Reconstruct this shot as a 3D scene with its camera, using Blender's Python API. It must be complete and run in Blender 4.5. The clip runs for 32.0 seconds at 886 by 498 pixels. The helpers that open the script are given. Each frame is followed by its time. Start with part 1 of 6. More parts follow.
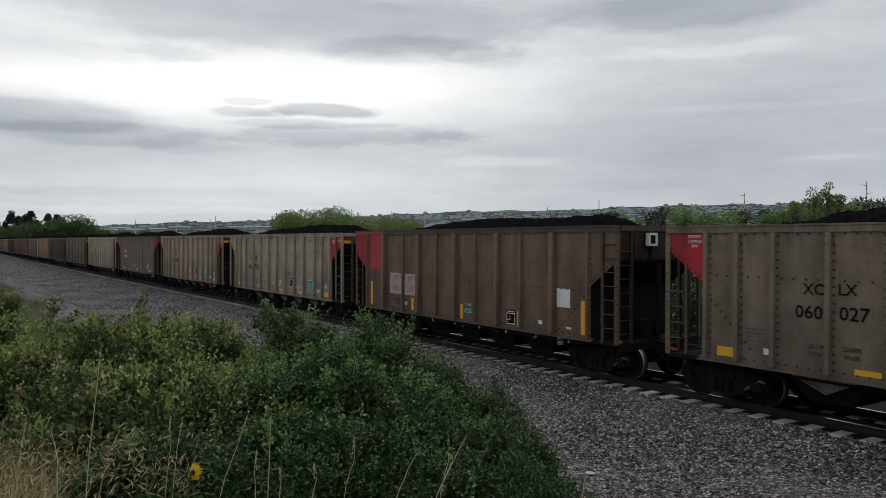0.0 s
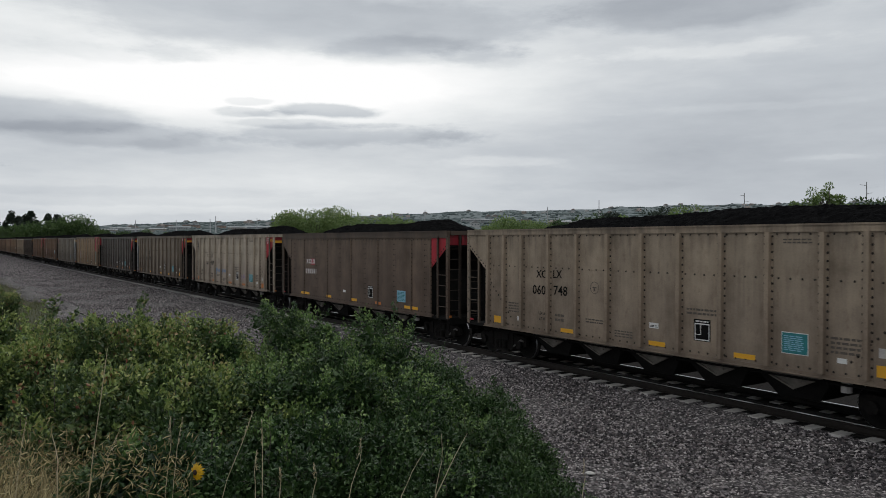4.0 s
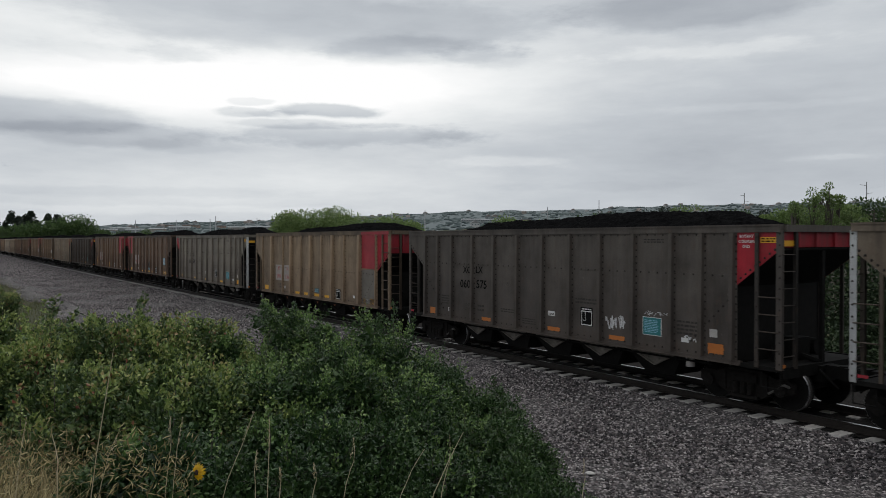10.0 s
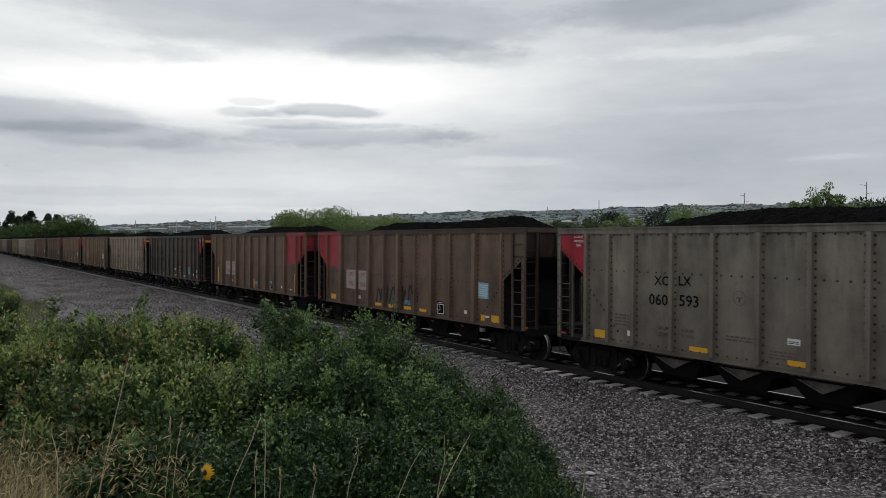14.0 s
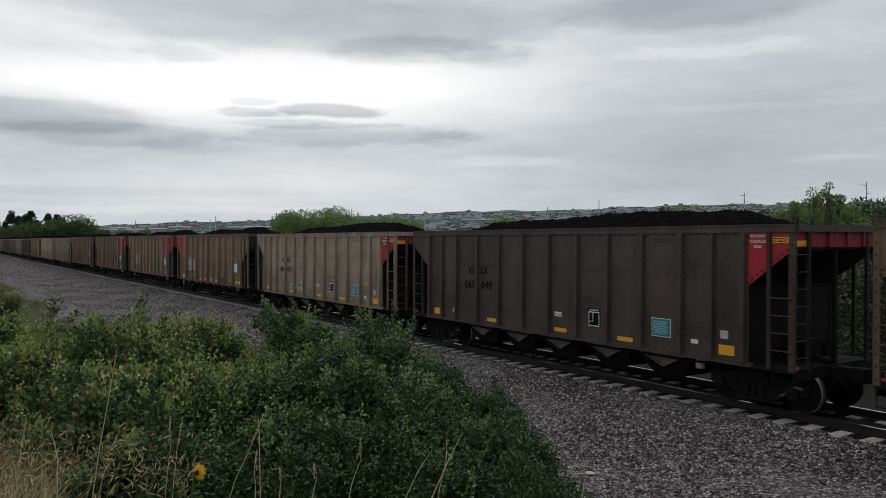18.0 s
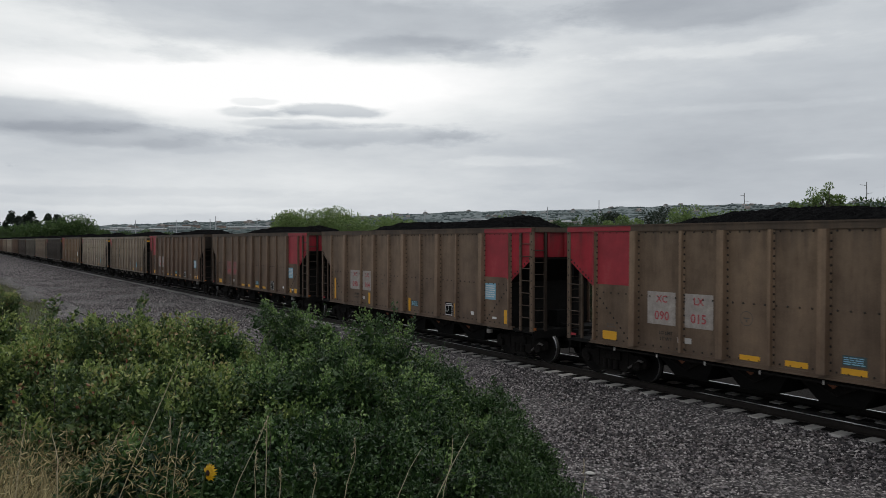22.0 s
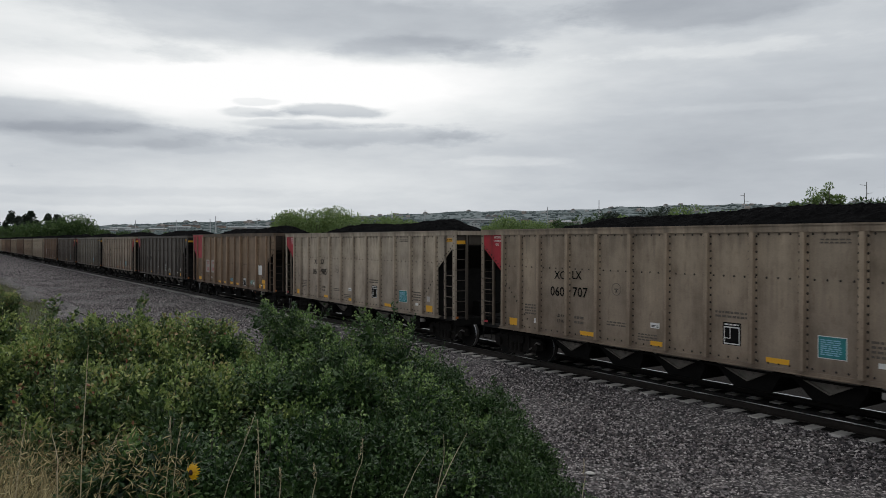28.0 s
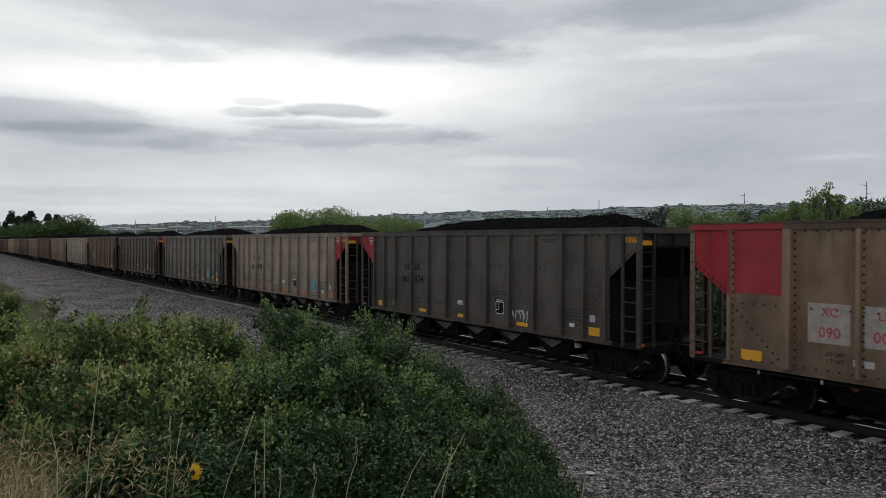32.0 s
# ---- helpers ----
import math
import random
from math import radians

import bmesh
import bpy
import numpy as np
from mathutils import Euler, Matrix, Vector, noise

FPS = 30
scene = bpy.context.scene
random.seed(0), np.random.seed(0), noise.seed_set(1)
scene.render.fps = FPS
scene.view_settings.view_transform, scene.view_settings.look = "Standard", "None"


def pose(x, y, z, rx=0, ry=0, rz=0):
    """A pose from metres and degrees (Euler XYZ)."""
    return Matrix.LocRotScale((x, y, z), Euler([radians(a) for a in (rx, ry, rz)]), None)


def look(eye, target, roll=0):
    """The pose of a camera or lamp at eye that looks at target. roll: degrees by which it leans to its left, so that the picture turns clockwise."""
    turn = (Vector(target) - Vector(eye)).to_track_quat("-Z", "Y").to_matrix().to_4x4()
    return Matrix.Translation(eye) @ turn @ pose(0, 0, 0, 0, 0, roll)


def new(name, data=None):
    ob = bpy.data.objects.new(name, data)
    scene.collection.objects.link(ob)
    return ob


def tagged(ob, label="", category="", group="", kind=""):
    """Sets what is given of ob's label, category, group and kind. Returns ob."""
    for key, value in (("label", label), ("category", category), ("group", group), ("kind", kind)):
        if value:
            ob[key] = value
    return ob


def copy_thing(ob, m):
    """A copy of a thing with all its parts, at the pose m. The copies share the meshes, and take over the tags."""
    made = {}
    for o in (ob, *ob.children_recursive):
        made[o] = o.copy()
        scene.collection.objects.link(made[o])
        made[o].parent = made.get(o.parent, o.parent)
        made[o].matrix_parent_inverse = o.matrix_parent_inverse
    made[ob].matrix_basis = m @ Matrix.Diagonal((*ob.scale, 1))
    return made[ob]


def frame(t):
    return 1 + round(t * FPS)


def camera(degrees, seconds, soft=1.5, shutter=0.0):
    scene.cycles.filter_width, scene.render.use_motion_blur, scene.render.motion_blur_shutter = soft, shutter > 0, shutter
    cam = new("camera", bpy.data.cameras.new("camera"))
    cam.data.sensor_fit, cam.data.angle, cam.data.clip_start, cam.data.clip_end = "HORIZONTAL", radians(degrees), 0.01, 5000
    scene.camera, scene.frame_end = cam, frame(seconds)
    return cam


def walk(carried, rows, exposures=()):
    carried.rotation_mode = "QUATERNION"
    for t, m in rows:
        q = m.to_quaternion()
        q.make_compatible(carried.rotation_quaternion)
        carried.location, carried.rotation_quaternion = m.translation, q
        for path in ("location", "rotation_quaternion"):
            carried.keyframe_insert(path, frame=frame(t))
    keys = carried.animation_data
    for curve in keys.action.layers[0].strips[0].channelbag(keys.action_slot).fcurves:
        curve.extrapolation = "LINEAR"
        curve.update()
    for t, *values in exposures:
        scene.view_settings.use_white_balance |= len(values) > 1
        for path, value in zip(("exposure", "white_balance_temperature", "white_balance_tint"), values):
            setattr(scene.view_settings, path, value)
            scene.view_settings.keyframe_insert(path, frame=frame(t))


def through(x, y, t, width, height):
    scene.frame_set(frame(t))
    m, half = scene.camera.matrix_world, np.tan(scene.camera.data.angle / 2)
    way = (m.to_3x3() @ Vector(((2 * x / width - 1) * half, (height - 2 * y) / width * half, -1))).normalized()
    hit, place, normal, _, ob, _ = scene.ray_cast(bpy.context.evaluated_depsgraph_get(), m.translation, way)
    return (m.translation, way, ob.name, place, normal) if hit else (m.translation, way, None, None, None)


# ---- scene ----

# ================= camera =================
EYE = 3.64
cam = camera(60.21, 32.0, 0.6, 0.1)
CAM_POSE = pose(0, 0, EYE, 89.364, 0, 0)
walk(cam, [(0.0, CAM_POSE), (32.0, CAM_POSE)])

# ================= world =================
world = bpy.data.worlds.new("world")
scene.world = world
world.use_nodes = True
wn = world.node_tree
sky_tex = wn.nodes.new("ShaderNodeTexSky")
sky_tex.sky_type, sky_tex.sun_disc = "NISHITA", False
sky_tex.sun_elevation, sky_tex.sun_rotation = radians(13), radians(-5)
wn.links.new(sky_tex.outputs[0], wn.nodes["Background"].inputs[0])
wn.nodes["Background"].inputs[1].default_value = 0.08

# ================= the line of the track =================
STEP = 0.5
S0 = -160.0
BENDS = ([-45, -25, 0, 30, 60, 100, 160, 260, 400], [0.108, 0.215, 0.322, 0.064, -0.131, -0.113, -0.062, -0.060, -0.060])
SS = np.arange(S0, 520, STEP)
bend = np.interp(SS, BENDS[0], BENDS[1]) * 1e-3
AT = int((-30 - S0) / STEP)
TH = np.concatenate([[0], np.cumsum((bend[1:] + bend[:-1]) / 2 * STEP)])
TH += radians(33.172) - TH[AT]
mid = (TH[1:] + TH[:-1]) / 2
PX = np.concatenate([[0], -np.cumsum(np.sin(mid) * STEP)])
PY = np.concatenate([[0], np.cumsum(np.cos(mid) * STEP)])
PX += 10.1655 - PX[AT]
PY += 13.507 - PY[AT]


def track(s, off=0.0):
    """Place and heading at s metres along the track, off metres towards the camera's side."""
    t = np.interp(s, SS, TH)
    return np.interp(s, SS, PX) - off * np.cos(t), np.interp(s, SS, PY) - off * np.sin(t), t


def track_distance(x, y):
    """Signed distance to the track, positive on the camera's side, and the place along it, for arrays."""
    x, y = np.asarray(x, float), np.asarray(y, float)
    sel = np.arange(0, len(SS), 12)
    best, sign, along = np.full(x.shape, 1e9), np.ones(x.shape), np.zeros(x.shape)
    for k in sel:
        dx, dy = x - PX[k], y - PY[k]
        d = dx * dx + dy * dy
        side = -(dx * math.cos(TH[k]) + dy * math.sin(TH[k]))
        m = d < best
        best[m], sign[m], along[m] = d[m], side[m], SS[k]
    far = np.sqrt(best)
    return along, np.where(far > 60, np.sign(sign) * far, np.where(np.abs(sign) > far - 2, sign, np.sign(sign) * far))


def ground_height(x, y):
    """Height of the natural ground."""
    x, y = np.asarray(x, float), np.asarray(y, float)
    s, d = track_distance(x, y)
    # the camera's side: a gravel strip, then a bank
    near = np.interp(d, [0, 1.9, 3.2, 8.5, 10.3, 13.6, 17, 40, 120], [-0.62, -0.62, -0.62, -0.56, -0.25, 1.45, 1.9, 2.6, 4.0])
    low = np.interp(d, [0, 8.5, 10.8, 12.5, 18, 40, 120], [-0.62, -0.58, -0.45, -0.1, 0.3, 0.9, 2.0])
    keep = np.interp(s, [-26, -6], [1.0, 0.0])
    near = near * keep + low * (1 - keep)
    # the far side: falls a little, then climbs through the town to a long ridge
    far = np.interp(-d, [0, 2.4, 5, 9, 40, 160, 400], [-0.62, -0.62, -1.2, -1.5, -3.0, -5.0, -5.0])
    z = np.where(d > 0, near, far)
    r = np.hypot(x, y)
    az = np.clip(np.arctan2(x, np.maximum(y, 1e-6)), -0.6, 0.6)
    line = np.interp(np.tan(az), [-0.571, -0.44, -0.388, -0.352, -0.316, -0.279, -0.221, -0.163, -0.061, 0.033, 0.157, 0.23, 0.303, 0.376, 0.571],
                     [0.0200, 0.0205, 0.0228, 0.0246, 0.0260, 0.0256, 0.0288, 0.0304, 0.0352, 0.0400, 0.0408, 0.0444, 0.0473, 0.0488, 0.05])
    top = 3000 * np.cos(az) * (line - 0.0012) * (1 + 0.02 * np.sin(az * 90) + 0.012 * np.sin(az * 231))
    rise = np.clip((r - 380) / 2620, 0, 1) ** 1.1 * (top + 9) * (1 + 0.05 * np.sin(r * 0.006 + az * 20) * np.clip((3000 - r) / 800, 0, 1))
    knoll = 9.0 * np.exp(-(((x + 172) / 62) ** 2) - ((y - 285) / 60) ** 2)
    z = np.where((y > 0) & (d < 0), z + rise, z)
    return z + np.where(d < -6, knoll, 0)


# ================= materials =================
def nodes_of(name):
    m = bpy.data.materials.new(name)
    m.use_nodes = True
    nt = m.node_tree
    return m, nt, nt.nodes["Principled BSDF"]


def add(nt, kind, **sets):
    n = nt.nodes.new(kind)
    for k, v in sets.items():
        if isinstance(v, bpy.types.NodeSocket):
            nt.links.new(v, n.inputs[k.replace("_", " ")])
        else:
            n.inputs[k.replace("_", " ")].default_value = v
    return n


def mixed(nt, fac, a, b, blend="MIX"):
    n = nt.nodes.new("ShaderNodeMix")
    n.data_type, n.blend_type = "RGBA", blend
    for i, v in ((0, fac), (6, a), (7, b)):
        if isinstance(v, bpy.types.NodeSocket):
            nt.links.new(v, n.inputs[i])
        else:
            n.inputs[i].default_value = v
    return n.outputs[2]


def calc(nt, op, a, b=0.0, c=0.0):
    n = nt.nodes.new("ShaderNodeMath")
    n.operation = op
    for i, v in enumerate((a, b, c)):
        if isinstance(v, bpy.types.NodeSocket):
            nt.links.new(v, n.inputs[i])
        else:
            n.inputs[i].default_value = v
    return n.outputs[0]


def ramp(nt, fac, stops):
    n = nt.nodes.new("ShaderNodeValToRGB")
    nt.links.new(fac, n.inputs[0])
    el = n.color_ramp.elements
    while len(el) < len(stops):
        el.new(0.5)
    for e, (p, c) in zip(el, stops):
        e.position = p
        e.color = c if len(c) == 4 else (*c, 1)
    return n.outputs[0]


def coords(nt, scale=(1, 1, 1), which="Object"):
    t = nt.nodes.new("ShaderNodeTexCoord")
    m = nt.nodes.new("ShaderNodeMapping")
    nt.links.new(t.outputs[which], m.inputs[0])
    m.inputs["Scale"].default_value = scale
    return m.outputs[0]


def grain(nt, vec, scale, detail=4.0, rough=0.6):
    n = add(nt, "ShaderNodeTexNoise", Scale=scale, Detail=detail, Roughness=rough)
    nt.links.new(vec, n.inputs["Vector"])
    return n.outputs["Fac"]


def bump(nt, bsdf, height, strength=0.3, distance=0.02):
    b = add(nt, "ShaderNodeBump", Strength=strength, Distance=distance, Height=height)
    nt.links.new(b.outputs[0], bsdf.inputs["Normal"])


def rgb(r, g, b):
    return (r, g, b, 1)


def plain(name, col, rough=0.7, metal=0.0, var=0.25, scale=6.0, which="Object", relief=0.0):
    """A material with two scales of variation."""
    m, nt, p = nodes_of(name)
    v = coords(nt, which=which)
    a, b = grain(nt, v, scale), grain(nt, v, scale * 9)
    f = calc(nt, "ADD", calc(nt, "MULTIPLY", a, 0.65), calc(nt, "MULTIPLY", b, 0.35))
    lo = [c * (1 - var) for c in col]
    hi = [min(c * (1 + var), 1) for c in col]
    nt.links.new(ramp(nt, f, [(0.3, lo), (0.7, hi)]), p.inputs["Base Color"])
    p.inputs["Roughness"].default_value, p.inputs["Metallic"].default_value = rough, metal
    if relief:
        bump(nt, p, b, relief)
    return m


def car_paint():
    """Weathered car side: the object's own colour, dust, run marks, rust, and sky light painted on the upper sheets."""
    m, nt, p = nodes_of("weathered_car_side")
    info = nt.nodes.new("ShaderNodeObjectInfo")
    v = coords(nt)
    streak = grain(nt, coords(nt, (5.0, 5.0, 0.35)), 2.2, 5)
    cloud = grain(nt, v, 0.9, 4)
    fine = grain(nt, v, 28, 3)
    f = calc(nt, "ADD", calc(nt, "MULTIPLY", streak, 0.28), calc(nt, "MULTIPLY", cloud, 0.72))
    shade = ramp(nt, f, [(0.3, (0.68, 0.66, 0.65)), (0.5, (1.06, 1.06, 1.06)), (0.70, (1.30, 1.29, 1.26))])
    base = mixed(nt, 1.0, info.outputs["Color"], shade, "MULTIPLY")
    # sheets of slightly different weathering, one between each two ribs
    sp = nt.nodes.new("ShaderNodeSeparateXYZ")
    nt.links.new(v, sp.inputs[0])
    cell = nt.nodes.new("ShaderNodeTexWhiteNoise")
    cell.noise_dimensions = "2D"
    cc = nt.nodes.new("ShaderNodeCombineXYZ")
    nt.links.new(calc(nt, "FLOOR", calc(nt, "DIVIDE", sp.outputs[0], 1.15)), cc.inputs[0])
    nt.links.new(calc(nt, "MULTIPLY", info.outputs["Random"], 50.0), cc.inputs[1])
    nt.links.new(cc.outputs[0], cell.inputs["Vector"])
    base = mixed(nt, 1.0, base, ramp(nt, cell.outputs["Value"], [(0.0, (0.88, 0.88, 0.88)), (1.0, (1.1, 1.09, 1.07))]), "MULTIPLY")
    # rain-washed middles of the sheets
    bay = calc(nt, "COSINE", calc(nt, "MULTIPLY", sp.outputs[0], 2 * math.pi / 1.15))
    wash = calc(nt, "ADD", calc(nt, "MULTIPLY", bay, -0.5), calc(nt, "MULTIPLY", calc(nt, "SUBTRACT", cloud, 0.5), 2.2))
    base = mixed(nt, 1.0, base, ramp(nt, calc(nt, "MULTIPLY_ADD", wash, 0.5, 0.5), [(0.1, (0.80, 0.78, 0.76)), (0.6, (1.0, 1.0, 1.0)), (0.95, (1.14, 1.14, 1.13))]), "MULTIPLY")
    # sky light painted in: the sheets grow lighter towards the top
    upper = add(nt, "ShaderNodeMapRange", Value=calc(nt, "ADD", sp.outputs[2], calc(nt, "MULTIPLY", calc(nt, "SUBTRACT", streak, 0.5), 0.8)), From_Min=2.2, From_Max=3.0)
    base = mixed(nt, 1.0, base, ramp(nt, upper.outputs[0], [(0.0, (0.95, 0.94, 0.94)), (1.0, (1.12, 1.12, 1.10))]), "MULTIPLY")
    # dark coal wash running down from the top edge, and mud thrown up along the sill
    run = grain(nt, coords(nt, (4.0, 4.0, 0.22)), 1.6, 3, 0.55)
    high = add(nt, "ShaderNodeMapRange", Value=calc(nt, "ADD", sp.outputs[2], calc(nt, "MULTIPLY", run, 2.2)), From_Min=4.55, From_Max=5.3)
    base = mixed(nt, calc(nt, "MULTIPLY", high.outputs[0], 0.5), base, rgb(0.045, 0.038, 0.033))
    low = add(nt, "ShaderNodeMapRange", Value=calc(nt, "SUBTRACT", sp.outputs[2], calc(nt, "MULTIPLY", grain(nt, v, 2.6, 5, 0.65), 0.9)), From_Min=1.05, From_Max=0.55)
    base = mixed(nt, calc(nt, "MULTIPLY", low.outputs[0], 0.38), base, rgb(0.075, 0.055, 0.043))
    # rubbed bare spots and pale scratches
    rub = ramp(nt, grain(nt, coords(nt, (1.5, 1.5, 0.6)), 7.0, 7, 0.75), [(0.66, (0, 0, 0)), (0.72, (1, 1, 1))])
    base = mixed(nt, calc(nt, "MULTIPLY", rub, 0.35), base, rgb(0.36, 0.33, 0.29))
    rust = ramp(nt, grain(nt, coords(nt, (2, 2, 0.8)), 3.1, 6, 0.7), [(0.54, (0, 0, 0)), (0.72, (1, 1, 1))])
    base = mixed(nt, calc(nt, "MULTIPLY", rust, 0.42), base, rgb(0.10, 0.060, 0.040))
    nt.links.new(mixed(nt, 0.25, base, ramp(nt, fine, [(0.3, (0.7, 0.7, 0.7)), (0.7, (1.3, 1.3, 1.3))]), "MULTIPLY"), p.inputs["Base Color"])
    p.inputs["Roughness"].default_value = 0.62
    p.inputs["Specular IOR Level"].default_value = 0.3
    bump(nt, p, cloud, 0.25, 0.03)
    return m


M_CAR = car_paint()
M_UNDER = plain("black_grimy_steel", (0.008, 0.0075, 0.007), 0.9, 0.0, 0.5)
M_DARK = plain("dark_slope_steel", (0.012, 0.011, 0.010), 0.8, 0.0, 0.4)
M_COAL = plain("coal", (0.0058, 0.0058, 0.0062), 1.0, 0.0, 0.7, 12.0, relief=0.9)
M_COAL.node_tree.nodes["Principled BSDF"].inputs["Specular IOR Level"].default_value = 0.03
for _m in (M_UNDER, M_DARK):
    _m.node_tree.nodes["Principled BSDF"].inputs["Specular IOR Level"].default_value = 0.2
M_RIVET = plain("rust_stained_rivets", (0.019, 0.014, 0.011), 0.8, 0.0, 0.4)
M_STEEL = plain("polished_steel", (0.45, 0.45, 0.46), 0.28, 1.0, 0.1)
M_RAIL = plain("rusty_rail", (0.022, 0.017, 0.014), 0.7, 0.3, 0.4)
M_TIE = plain("weathered_concrete", (0.47, 0.445, 0.42), 0.9, 0.0, 0.25, 5.0, relief=0.3)
M_YELLOW = plain("yellow_reflector", (0.75, 0.38, 0.02), 0.5, 0.0, 0.12)
M_ORANGE = plain("orange_reflector", (0.5, 0.16, 0.03), 0.6, 0.0, 0.2)
M_WHITE = plain("white_placard", (0.72, 0.72, 0.70), 0.6, 0.0, 0.12)
M_BLACK = plain("black_letter_paint", (0.007, 0.007, 0.007), 0.8, 0.0, 0.2)
M_BLACK.node_tree.nodes["Principled BSDF"].inputs["Specular IOR Level"].default_value = 0.1
M_TEAL = plain("teal_placard", (0.018, 0.19, 0.20), 0.6, 0.0, 0.15)
M_BLUE = plain("pale_blue_placard", (0.24, 0.47, 0.60), 0.6, 0.0, 0.1)


# ================= small mesh tools =================
def box(bm, x0, x1, y0, y1, z0, z1):
    v = [bm.verts.new(c) for c in ((x0, y0, z0), (x1, y0, z0), (x1, y1, z0), (x0, y1, z0), (x0, y0, z1), (x1, y0, z1), (x1, y1, z1), (x0, y1, z1))]
    for f in ((3, 2, 1, 0), (4, 5, 6, 7), (0, 1, 5, 4), (1, 2, 6, 5), (2, 3, 7, 6), (3, 0, 4, 7)):
        bm.faces.new([v[i] for i in f])


def prism(bm, outline, y0, y1):
    """A plate with an outline in x, z, from y0 to y1."""
    a = [bm.verts.new((x, y0, z)) for x, z in outline]
    b = [bm.verts.new((x, y1, z)) for x, z in outline]
    n = len(a)
    bm.faces.new(a)
    bm.faces.new(b[::-1])
    for i in range(n):
        bm.faces.new((a[(i + 1) % n], a[i], b[i], b[(i + 1) % n]))


def rod(bm, p, q, r, n=8, r2=None):
    p, q = Vector(p), Vector(q)
    m = (q - p).to_track_quat("Z", "Y").to_matrix()
    r2 = r if r2 is None else r2
    lo, hi = [], []
    for i in range(n):
        a = 2 * math.pi * i / n
        c = m @ Vector((math.cos(a), math.sin(a), 0))
        lo.append(bm.verts.new(p + c * r))
        hi.append(bm.verts.new(q + c * r2))
    for i in range(n):
        bm.faces.new((lo[i], lo[(i + 1) % n], hi[(i + 1) % n], hi[i]))
    bm.faces.new(lo[::-1])
    bm.faces.new(hi)


def lathe(bm, rings, n=24, axis="y"):
    """Rings of (along the axis, radius), closed at both ends."""
    loops = []
    for y, r in rings:
        loops.append([bm.verts.new((math.cos(2 * math.pi * i / n) * r, y, math.sin(2 * math.pi * i / n) * r)) for i in range(n)])
    for a, b in zip(loops, loops[1:]):
        for i in range(n):
            bm.faces.new((a[i], a[(i + 1) % n], b[(i + 1) % n], b[i]))
    bm.faces.new(loops[0][::-1])
    bm.faces.new(loops[-1])


def mesh_of(name, bm, mat, smooth=False):
    bmesh.ops.recalc_face_normals(bm, faces=bm.faces)
    me = bpy.data.meshes.new(name)
    bm.to_mesh(me)
    bm.free()
    for m in (mat if isinstance(mat, (list, tuple)) else (mat,)):
        me.materials.append(m)
    if smooth:
        me.polygons.foreach_set("use_smooth", [True] * len(me.polygons))
    return me


def part(name, data, parent, m=None, colour=None, label=""):
    """A mesh as ONE object under a thing or a part."""
    ob = new(name, data)
    ob.parent = parent
    if m is not None:
        ob.matrix_basis = m
    if colour:
        ob.color = (*colour, 1)
    return tagged(ob, label)


def soup(name, verts, faces, mat, smooth=False):
    """A mesh from numpy arrays of verts (n, 3) and faces (k, 3 or 4)."""
    me = bpy.data.meshes.new(name)
    verts, faces = np.asarray(verts, np.float32), np.asarray(faces, np.int32)
    me.vertices.add(len(verts))
    me.vertices.foreach_set("co", verts.ravel())
    k = faces.shape[1]
    me.loops.add(faces.size)
    me.loops.foreach_set("vertex_index", faces.ravel())
    me.polygons.add(len(faces))
    me.polygons.foreach_set("loop_start", np.arange(0, faces.size, k, dtype=np.int32))
    me.polygons.foreach_set("use_smooth", np.full(len(faces), smooth))
    me.update(calc_edges=True)
    for m in (mat if isinstance(mat, (list, tuple)) else (mat,)):
        me.materials.append(m)
    return me


# ================= sky: a cloud deck that drifts slowly =================
FOC = 1352.2
RIM = 426.0


